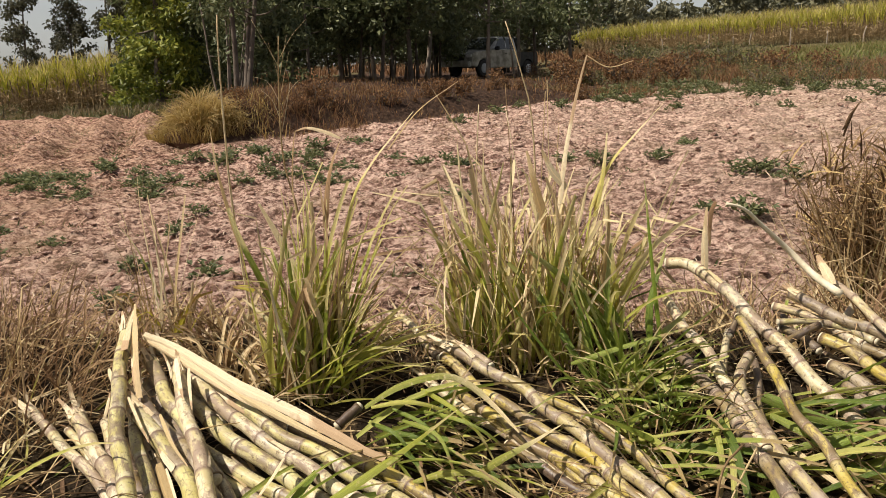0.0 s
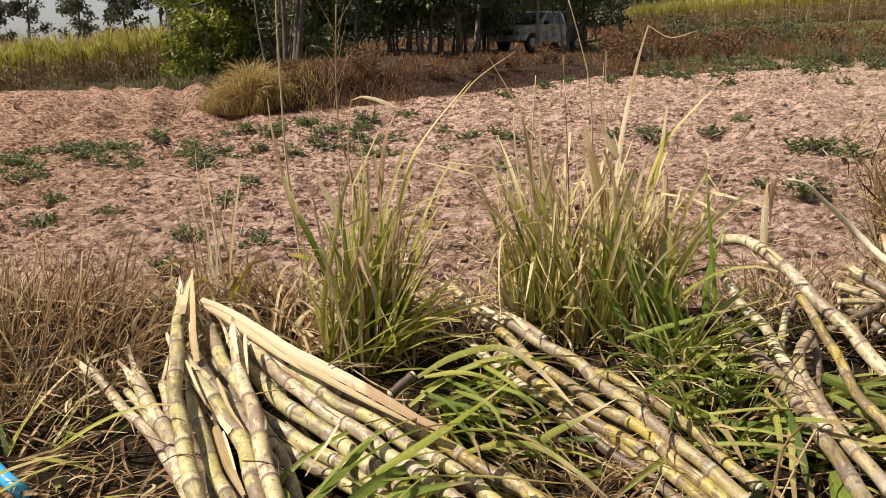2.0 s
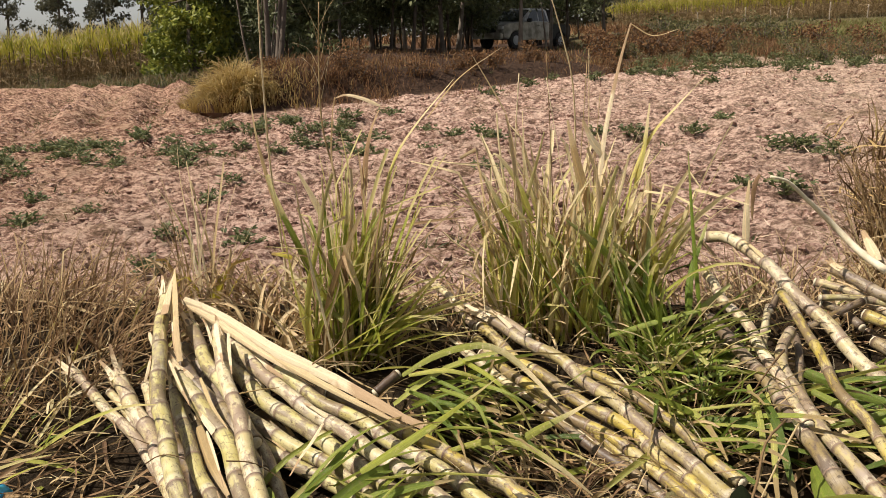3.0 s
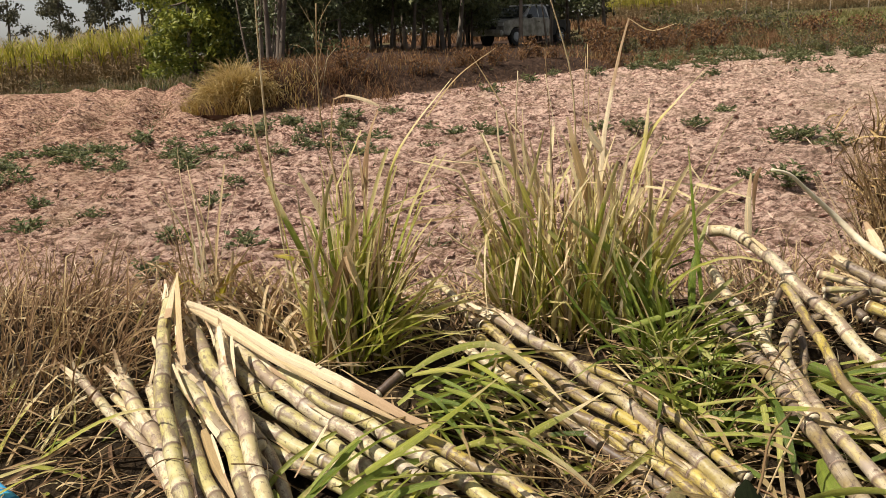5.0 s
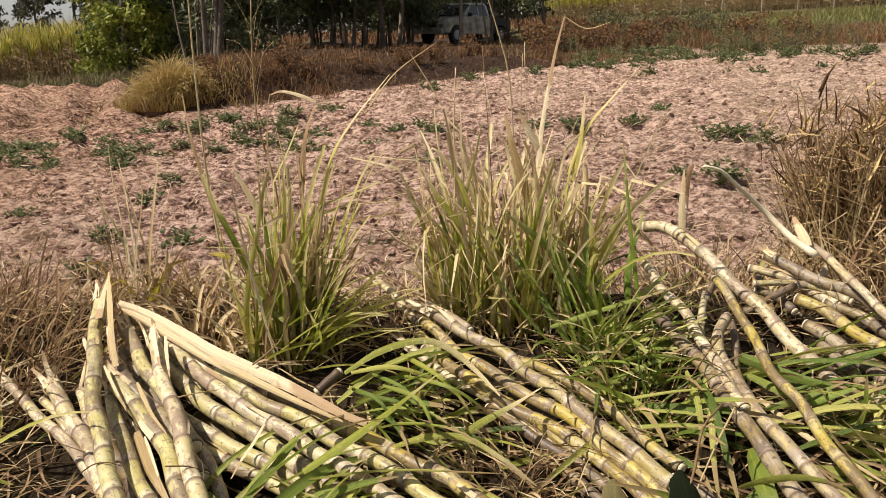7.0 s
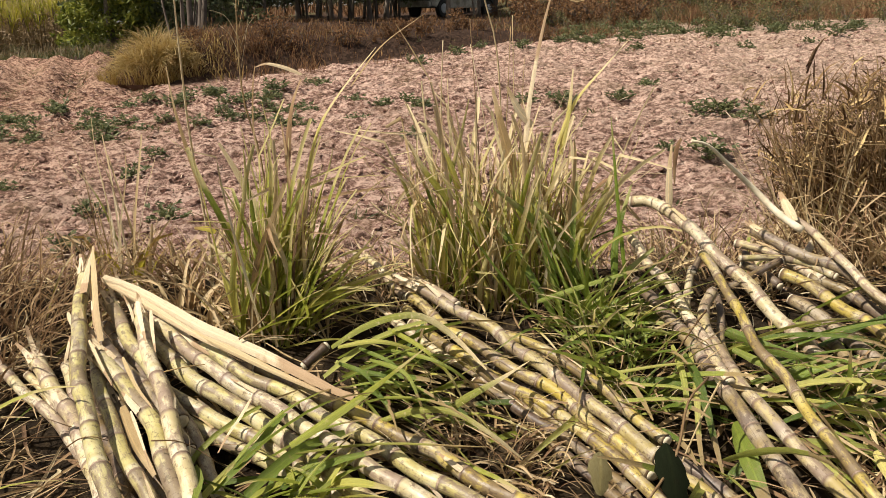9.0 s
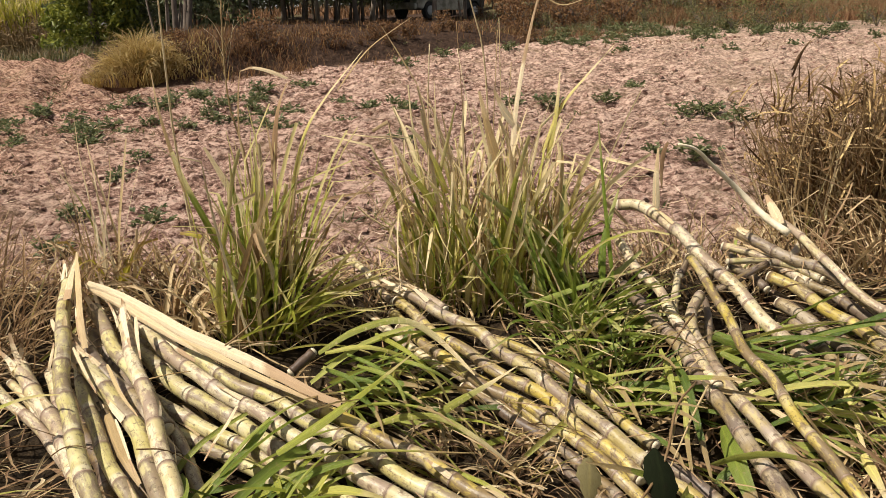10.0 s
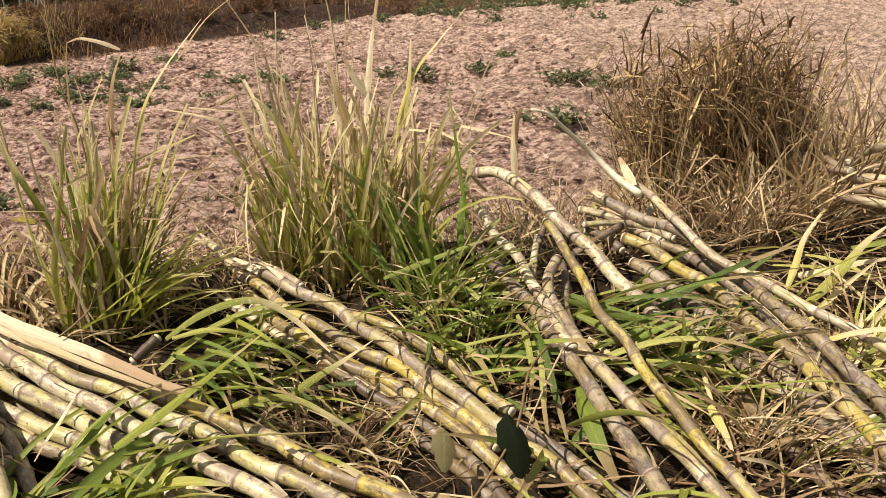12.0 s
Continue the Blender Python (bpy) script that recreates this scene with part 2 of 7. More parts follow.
LEAFDARK = blade_material("dark_tree_leaf", ((0.0, (0.06, 0.078, 0.036)), (0.5, (0.12, 0.142, 0.064)), (1.0, (0.20, 0.215, 0.10))), (0.09, 0.08, 0.03), share=0.3, tipness=0.9)
LEAFLIGHT = blade_material("bright_tree_leaf", ((0.0, (0.08, 0.11, 0.02)), (0.5, (0.19, 0.22, 0.035)), (1.0, (0.34, 0.34, 0.06))), (0.2, 0.18, 0.05), share=0.35, tipness=0.9)
LEAFHAZE = blade_material("hill_tree_leaf", ((0.0, (0.08, 0.085, 0.055)), (0.5, (0.13, 0.13, 0.08)), (1.0, (0.19, 0.18, 0.10))), (0.2, 0.16, 0.09), share=0.2, tipness=0.9)
LEAFGREY = blade_material("greyish_tree_leaf", ((0.0, (0.05, 0.05, 0.035)), (0.5, (0.085, 0.085, 0.05)), (1.0, (0.13, 0.12, 0.065))), (0.14, 0.11, 0.06), share=0.3, tipness=0.9)
CANES = {
    "yellow": cane_material("yellow_cane", (0.41, 0.315, 0.07), (0.15, 0.10, 0.06), (0.44, 0.375, 0.235), 0.03),
    "green": cane_material("green_cane", (0.46, 0.40, 0.165), (0.19, 0.135, 0.09), (0.54, 0.475, 0.33), 0.005),
    "wax": cane_material("waxy_cane", (0.37, 0.295, 0.12), (0.20, 0.14, 0.10), (0.50, 0.43, 0.32), 0.02),
    "grey": cane_material("grey_cane", (0.26, 0.195, 0.095), (0.115, 0.08, 0.06), (0.37, 0.31, 0.24), 0.03),
    "pale": cane_material("pale_cane", (0.51, 0.43, 0.25), (0.25, 0.175, 0.125), (0.62, 0.54, 0.40)),
    # on the piles' low stalks this brown carries the shade between the canes
    "brown": cane_material("brown_cane", (0.185, 0.125, 0.05), (0.08, 0.05, 0.035), (0.26, 0.21, 0.15), 0.03),
}
RING = tuned("cane_node", (0.13, 0.085, 0.065), (0.34, 0.25, 0.18), 0.7, 55.0)
PITH = tuned("cut_cane_pith", (0.42, 0.35, 0.23), (0.64, 0.57, 0.43), 0.8, 90.0)
HUSK = blade_material("dry_husk", ((0.0, (0.62, 0.49, 0.30)), (1.0, (0.80, 0.69, 0.50))), (0.42, 0.28, 0.16), share=0.12, rough=0.65, tipness=0.85)
DRYTOP = tuned("dry_cane_top", (0.58, 0.49, 0.34), (0.80, 0.71, 0.54), 0.75, 40.0)
BARK = bark_material("tree_bark", (0.065, 0.05, 0.04), (0.19, 0.155, 0.125))
BARKPALE = bark_material("pale_bark", (0.13, 0.10, 0.08), (0.28, 0.235, 0.19))
BUSHDRY = blade_material("dried_bush_twig", ((0.0, (0.08, 0.042, 0.02)), (0.55, (0.22, 0.13, 0.055)), (0.8, (0.46, 0.31, 0.135)), (1.0, (0.66, 0.50, 0.24))), (0.3, 0.2, 0.1), share=0.15, rough=0.8)
SHRUBRED = blade_material("russet_shrub_leaf", ((0.0, (0.072, 0.036, 0.017)), (0.5, (0.152, 0.075, 0.035)), (1.0, (0.289, 0.165, 0.069))), (0.289, 0.165, 0.069), share=0.3, rough=0.8, tipness=0.9)
SHRUBOLIVE = blade_material("olive_shrub_leaf", ((0.0, (0.050, 0.061, 0.022)), (0.5, (0.110, 0.116, 0.042)), (1.0, (0.242, 0.198, 0.088))), (0.176, 0.143, 0.066), share=0.3, rough=0.7, tipness=0.9)
POST = tuned("weathered_post", (0.22, 0.17, 0.13), (0.38, 0.32, 0.26), 0.9, 8.0)
DULLGRASS = blade_material("dull_dry_grass", ((0.0, (0.098, 0.045, 0.022)), (0.5, (0.190, 0.095, 0.046)), (1.0, (0.310, 0.180, 0.083))), (0.253, 0.148, 0.074), share=0.25, rough=0.8)
VERGE = blade_material("verge_grass", ((0.0, (0.08, 0.115, 0.028)), (0.5, (0.16, 0.20, 0.045)), (1.0, (0.30, 0.28, 0.09))), (0.26, 0.2, 0.085))
WEED = blade_material("dull_weed", ((0.0, (0.05, 0.065, 0.02)), (0.5, (0.10, 0.115, 0.035)), (0.8, (0.17, 0.15, 0.06)), (1.0, (0.25, 0.19, 0.09))), (0.22, 0.15, 0.08))
FLAKE = blade_material("pale_field_straw", ((0.0, (0.40, 0.27, 0.19)), (0.5, (0.56, 0.42, 0.31)), (1.0, (0.72, 0.59, 0.46))), (0.45, 0.32, 0.22), share=0.1, rough=0.8)


# ---- geometry helpers ----
def lattice(seed):
    return np.random.RandomState(seed).rand(256, 256)


def vnoise(x, y, seed):
    """Smooth value noise, 0 to 1, cell size 1."""
    g = lattice(seed)
    xi, yi = np.floor(x).astype(int), np.floor(y).astype(int)
    fx, fy = x - xi, y - yi
    fx, fy = fx * fx * (3 - 2 * fx), fy * fy * (3 - 2 * fy)
    a, b = g[xi % 256, yi % 256], g[(xi + 1) % 256, yi % 256]
    c, d = g[xi % 256, (yi + 1) % 256], g[(xi + 1) % 256, (yi + 1) % 256]
    return (a * (1 - fx) + b * fx) * (1 - fy) + (c * (1 - fx) + d * fx) * fy


def step(a, b, v):
    s = np.clip((v - a) / (b - a), 0, 1)
    return s * s * (3 - 2 * s)


def field_edge(x):
    """How far ahead the tilled field ends."""
    return np.interp(x, [-40, -5.6, -4.9, -3.9, -2.8, -1.9, -0.9, 0.2, 1.6, 4.0, 8.0, 40], [19, 17.6, 17.0, 10.9, 10.5, 11.4, 12.2, 13.6, 15.2, 15.2, 14.4, 13.6])


def height(x, y):
    """The lie of the land without clods."""
    x, y = np.asarray(x, float), np.asarray(y, float)
    fieldz = 0.03 + 0.045 * np.clip(x, -30, 7) + 0.02 * np.clip(x - 7, 0, 60)
    e = field_edge(x)
    inwood = step(-6.0, -4.0, x) * (1 - step(2.0, 6.0, x))
    bump = step(-4.7, -3.8, x) * (1 - step(0.8, 2.8, x))
    far = fieldz + bump * (0.48 - 0.22 * step(-2.5, 0.0, x)) * step(e - 0.1, e + 1.1, y) * (1 - step(16, 32, y)) - inwood * 0.34 * step(28, 42, y)
    far = far - 0.052 * np.clip(-x - 4.7, 0, 14) * step(15, 26, y)
    far = far + 0.045 * np.clip(x - 9.0, 0, 40) * step(16, 36, y) + 0.9 * step(65, 140, y) * step(4, 30, x) * 4
    berm = 0.235 + 0.17 * (np.clip(y, 0.0, 2.2) - 1.35)
    k = step(2.0, 2.75, y)
    wide = 1 - step(6, 9, np.abs(x))
    near = berm * wide + fieldz * (1 - wide)
    return near * (1 - k) + far * k + 0.034 * np.clip(y, -50, 75)


def mesh_from(name, v, f, mats, uv=None, smooth=True, index=None):
    me = bpy.data.meshes.new(name)
    v, f = np.asarray(v, np.float32), np.asarray(f, np.int32)
    k = f.shape[1]
    me.vertices.add(len(v))
    me.vertices.foreach_set("co", v.ravel())
    me.loops.add(f.size)
    me.loops.foreach_set("vertex_index", f.ravel())
    me.polygons.add(len(f))
    me.polygons.foreach_set("loop_start", np.arange(0, f.size, k, dtype=np.int32))
    me.polygons.foreach_set("loop_total", np.full(len(f), k, dtype=np.int32))
    me.polygons.foreach_set("use_smooth", np.full(len(f), smooth, dtype=bool))
    if index is not None:
        me.polygons.foreach_set("material_index", np.asarray(index, np.int32))
    me.update()
    if uv is not None:
        layer = me.uv_layers.new(name="UVMap")
        layer.data.foreach_set("uv", np.asarray(uv, np.float32)[f.ravel()].ravel())
    for mt in mats if isinstance(mats, (list, tuple)) else [mats]:
        me.materials.append(mt)
    me.validate()
    return me


def part(name, data, parent, label=""):
    ob = new(name, data)
    ob.parent = parent
    if label:
        ob["label"] = label
    return ob


def empty(name, x, y, z):
    ob = new(name)
    ob.location = (x, y, z)
    ob.empty_display_size = 0.05
    return ob


class Ribbons:
    """Collects blades: folded strips that arch from a foot point."""

    def __init__(self, seed):
        self.r = np.random.RandomState(seed)
        self.v, self.f, self.uv, self.n = [], [], [], 0

    def strip(self, line, side, width, fold=0.25, profile=None):
        """line (k, 3), side (k, 3): a folded strip along the line."""
        k = len(line)
        s = np.linspace(0, 1, k)
        w = (width * (profile(s) if profile else np.clip(np.minimum(0.55 + 2.0 * s, 1.0), 0, 1) * np.sqrt(np.clip(1.02 - s, 0, 1))))[:, None]
        tan = np.gradient(line, axis=0)
        nrm = np.cross(tan, side)
        nrm /= np.linalg.norm(nrm, axis=1)[:, None] + 1e-9
        v = np.stack([line - side * w / 2, line - nrm * w * fold, line + side * w / 2], 1).reshape(-1, 3)
        uv = np.stack([np.tile([0.02, 0.5, 0.98], k), np.repeat(s, 3)], 1)
        i = np.arange(k - 1)[:, None] * 3
        f = np.concatenate([i + [0, 1, 4, 3], i + [1, 2, 5, 4]], 0) + self.n
        self.v.append(v), self.uv.append(uv), self.f.append(f)
        self.n += 3 * k

    def blade(self, foot, length, width, azimuth, tilt, bend, segs=6, fold=0.25, kink=0.0, profile=None):
        """tilt and bend in radians from upright; kink breaks the blade part of the way up."""
        s = np.linspace(0, 1, segs + 1)
        ang = tilt + bend * s ** 1.6
        if kink:
            ang = ang + kink * (s > 0.55 + 0.25 * self.r.rand())
        d = length / segs
        h, z = np.concatenate([[0], np.cumsum(np.sin(ang[:-1]) * d)]), np.concatenate([[0], np.cumsum(np.cos(ang[:-1]) * d)])
        a = azimuth + (self.r.rand() - 0.5) * 0.7 * s
        line = np.asarray(foot) + np.stack([h * np.cos(a), h * np.sin(a), z], 1)
        tw = (self.r.rand() - 0.5) * 1.6 + (self.r.rand() - 0.5) * 1.4 * s
        out = np.stack([np.cos(a) * np.cos(ang), np.sin(a) * np.cos(ang), -np.sin(ang)], 1)
        sd = np.stack([-np.sin(a), np.cos(a), 0 * a], 1)
        line = line + sd * (length * (0.09 * self.r.normal() * s ** 2 + 0.03 * self.r.normal() * np.sin(s * 5.0)))[:, None]
        self.strip(line, sd * np.cos(tw)[:, None] + out * np.sin(tw)[:, None], width, fold, profile)

    def mesh(self, name, mat):
        return mesh_from(name, np.concatenate(self.v), np.concatenate(self.f), mat, np.concatenate(self.uv))


def curve_points(pts, n):
    """A smooth line through the points, n samples, evenly spaced."""
    p = np.asarray(pts, float)
    if len(p) == 2:
        return p[0] + (p[1] - p[0]) * np.linspace(0, 1, n)[:, None]
    q = np.concatenate([[2 * p[0] - p[1]], p, [2 * p[-1] - p[-2]]])
    out = []
    for i in range(len(p) - 1):
        a, b, c, d = q[i:i + 4]
        t = np.linspace(0, 1, 24, endpoint=False)[:, None]
        out.append(0.5 * (2 * b + (c - a) * t + (2 * a - 5 * b + 4 * c - d) * t ** 2 + (3 * b - a - 3 * c + d) * t ** 3))
    out = np.concatenate(out + [p[-1:]])
    s = np.concatenate([[0], np.cumsum(np.linalg.norm(np.diff(out, axis=0), axis=1))])
    return np.stack([np.interp(np.linspace(0, s[-1], n), s, out[:, k]) for k in range(3)], 1)


def tube(line, radii, sides=10, caps=True):
    """Vertices, quads and uv of a tube round the line."""
    line = np.asarray(line, float)
    tan = np.gradient(line, axis=0)
    tan /= np.linalg.norm(tan, axis=1)[:, None] + 1e-9
    ref = np.array([0, 0, 1.0]) if abs(tan[0][2]) < 0.9 else np.array([0, 1.0, 0])
    a = np.cross(tan, ref)
    a /= np.linalg.norm(a, axis=1)[:, None] + 1e-9
    b = np.cross(a, tan)
    th = np.linspace(0, 2 * np.pi, sides, endpoint=False)
    r = np.broadcast_to(np.asarray(radii, float), (len(line),))
    v = line[:, None] + (a[:, None] * np.cos(th)[None, :, None] + b[:, None] * np.sin(th)[None, :, None]) * r[:, None, None]
    v = v.reshape(-1, 3)
    k = len(line)
    i, j = np.meshgrid(np.arange(k - 1), np.arange(sides), indexing="ij")
    j2 = (j + 1) % sides
    f = np.stack([i * sides + j, i * sides + j2, (i + 1) * sides + j2, (i + 1) * sides + j], -1).reshape(-1, 4)
    s = np.concatenate([[0], np.cumsum(np.linalg.norm(np.diff(line, axis=0), axis=1))])
    uv = np.stack([np.tile(np.arange(sides) / sides, k), np.repeat(s, sides)], 1)
    if caps:
        v = np.concatenate([v, line[:1], line[-1:]])
        uv = np.concatenate([uv, [[0, 0], [0, s[-1]]]])
        n = k * sides
        cf = [[n, (q + 1) % sides, q, q] for q in range(sides)] + [[n + 1, (k - 1) * sides + q, (k - 1) * sides + (q + 1) % sides, (k - 1) * sides + (q + 1) % sides] for q in range(sides)]
        tri = np.array(cf)
        return v, f, uv, tri[:, :3]
    return v, f, uv, None


def tube_mesh(name, line, radii, mat, sides=10):
    v, f, uv, tri = tube(line, radii, sides)
    n = len(tri)
    me = bpy.data.meshes.new(name)
    me.from_pydata(v.tolist(), [], f.tolist() + tri.tolist())
    me.polygons.foreach_set("use_smooth", [True] * len(f) + [False] * n)
    layer = me.uv_layers.new(name="UVMap")
    idx = np.concatenate([f.ravel(), tri.ravel()])
    layer.data.foreach_set("uv", np.asarray(uv, np.float32)[idx].ravel())
    me.materials.append(mat)
    return me


# ---- ground ----
def axis(spans, lo, hi, grow=1.16):
    """Grid lines: given (start, end, spacing) spans in the middle, growing gaps outside."""
    v = []
    for a, b, d in spans:
        v += list(np.arange(a, b, d))
    d, x = spans[-1][2], spans[-1][1]
    while x < hi:
        v.append(x)
        d *= grow
        x += d
    v.append(hi)
    d, x = spans[0][2], spans[0][0] - spans[0][2]
    while x > lo:
        v.insert(0, x)
        d *= grow
        x -= d
    v.insert(0, lo)
    return np.array(v)


def soil_relief(X, Y):
    """Rows across the field, lumps and crumbs of the tilled soil, above the lie of the land."""
    e = field_edge(X)
    tilled = step(2.5, 3.1, Y) * (1 - step(e - 0.4, e + 0.2, Y))
    wx, wy = X + 0.25 * vnoise(X * 2, Y * 2, 5), Y + 0.25 * vnoise(X * 2, Y * 2, 6)
    lumps = 0.022 * np.sin((wy + 0.10 * X + 0.5 * vnoise(X * 0.7, Y * 0.7, 7)) * 2 * np.pi / 0.62) * (0.4 + 1.1 * vnoise(X * 1.3, Y * 1.3, 10))
    for k, (cell, amp) in enumerate([(0.9, 0.05), (0.42, 0.05), (0.2, 0.054), (0.1, 0.054), (0.05, 0.044), (0.027, 0.032)]):
        lumps = lumps + amp * (vnoise(wx / (cell * 1.5) + 31 * k, wy / (cell * 0.8) + 17 * k, 11 + k) - 0.4)
    furrow = 0.10 * np.sin((X * 0.94 + Y * 0.34 + 0.12 * vnoise(X * 2, Y * 2, 9)) * 2 * np.pi / 0.7) * step(2.6, 3.8, -X) * step(8.8, 10.6, Y) * (0.55 + 0.9 * vnoise(X * 3, Y * 3, 8))
    return tilled, lumps + furrow


def make_ground():
    xs = axis([(-5.0, -2.4, 0.03), (-2.4, 2.8, 0.0135), (2.8, 7.0, 0.03)], -500, 500)
    ys = axis([(0.6, 2.5, 0.04), (2.5, 5.2, 0.0135), (5.2, 8.0, 0.022), (8.0, 12.0, 0.034), (12.0, 19.0, 0.07)], -300, 700)
    X, Y = np.meshgrid(xs, ys)
    e = field_edge(X)
    tilled, relief = soil_relief(X, Y)
    Z = height(X, Y) + tilled * relief
    rough = 0.05 * (vnoise(X * 1.6, Y * 1.6, 41) - 0.5) + 0.025 * (vnoise(X * 7, Y * 7, 42) - 0.5)
    Z = Z + (1 - tilled) * rough * step(-1, 0.5, Y) * np.where(Y < 2.4, 0.5, 1.0)
    ny, nx = X.shape
    i, j = np.meshgrid(np.arange(ny - 1), np.arange(nx - 1), indexing="ij")
    a = i * nx + j
    f = np.stack([a, a + 1, a + nx + 1, a + nx], -1).reshape(-1, 4)
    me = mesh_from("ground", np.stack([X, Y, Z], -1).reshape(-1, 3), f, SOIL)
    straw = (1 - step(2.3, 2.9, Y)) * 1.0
    wood = step(e - 0.3, e + 0.5, Y) * (1 - step(3.0, 5.5, X) * (1 - step(30, 60, Y)))
    track = 1 - np.exp(-(((X - 2.9) / 1.1) ** 2 + ((Y - 17.0) / 0.9) ** 2))
    wood = wood * track
    weeds = track * step(e - 0.5, e + 1.0, Y) * step(2.5, 5.0, X) + 0.6 * step(e, e + 1, Y) * step(4.5, 6, -X)
    weeds = np.clip(weeds, 0, 1) * (0.45 + 0.5 * step(18, 22, Y))
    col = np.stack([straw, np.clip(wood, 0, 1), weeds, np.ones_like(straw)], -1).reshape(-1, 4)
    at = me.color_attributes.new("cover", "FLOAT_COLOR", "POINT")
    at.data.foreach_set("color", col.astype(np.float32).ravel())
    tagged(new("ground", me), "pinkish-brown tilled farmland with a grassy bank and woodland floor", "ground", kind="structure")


make_ground()


def make_clods():
    """Crumbs and clods of soil, half sunk in the tilled ground."""
    r = np.random.RandomState(3)
    bm = bmesh.new()
    bmesh.ops.create_icosphere(bm, subdivisions=1, radius=1.0)
    bv = np.array([v.co[:] for v in bm.verts])
    bf = np.array([[v.index for v in f.verts] for f in bm.faces])
    bm.free()
    n = 16000
    y = 2.65 + 11.5 * r.rand(n) ** 1.6
    x = r.uniform(-0.58, 0.58, n) * (y + 1.0) + r.uniform(-0.4, 0.4, n)
    keep = y < field_edge(x) - 0.2
    x, y = x[keep], y[keep]
    n = len(x)
    tilled, relief = soil_relief(x, y)
    s = 0.003 + 0.020 * r.rand(n) ** 5 + 0.0009 * y
    z = height(x, y) + tilled * relief + s * r.uniform(-0.45, 0.25, n)
    a = r.rand(n) * 6.28
    q = bv[None] * (1 + 1.1 * (r.rand(n, len(bv), 1) - 0.5)) * (s[:, None] * (1 + 0.5 * (r.rand(n, 3) - 0.5)) * [1.35, 1.0, 0.75])[:, None]
    c, d = np.cos(a * 0.25)[:, None], np.sin(a * 0.25)[:, None]
    v = np.stack([q[..., 0] * c - q[..., 1] * d + x[:, None], q[..., 0] * d + q[..., 1] * c + y[:, None], q[..., 2] + z[:, None]], -1)
    f = bf[None] + (np.arange(n) * len(bv))[:, None, None]
    me = mesh_from("soil_clods", v.reshape(-1, 3), f.reshape(-1, 3), CLOD, smooth=False)
    tagged(new("soil_clods", me), "pale pinkish clods of dry tilled soil on the field", "soil", kind="stuff")


make_clods()

# ---- trees ----
def leaf_cloud(centres, radii, count, size, mat, seed, flat=0.8):
    """Many small folded leaves round the given clump centres."""
    r = np.random.RandomState(seed)
    c, rad = np.asarray(centres), np.asarray(radii)
    pick = r.choice(len(c), count, p=rad ** 2 / (rad ** 2).sum())
    d = r.normal(size=(count, 3))
    d /= np.linalg.norm(d, axis=1)[:, None]
    p = c[pick] + d * (rad[pick] * r.rand(count) ** 0.45)[:, None] * [1, 1, flat]
    ln = size * r.uniform(0.6, 1.3, count)
    ax = r.normal(size=(count, 3)) + [0, 0, -0.5]
    ax /= np.linalg.norm(ax, axis=1)[:, None]
    sd = np.cross(ax, r.normal(size=(count, 3)))
    sd /= np.linalg.norm(sd, axis=1)[:, None]
    nm = np.cross(ax, sd)
    ln, w = ln[:, None], ln[:, None] * 0.26
    a, m, t = p, p + ax * ln * 0.5, p + ax * ln
    v = np.stack([a, m - sd * w + nm * w * 0.3, t, m + sd * w + nm * w * 0.3], 1).reshape(-1, 3)
    i = np.arange(count)[:, None] * 4
    f = np.concatenate([i + [0, 1, 2, 3]])
    uv = np.tile([[0.5, 0], [0, 0.5], [0.5, 1], [1, 0.5]], (count, 1))
    return mesh_from("crown", v, f, mat, uv, smooth=False)


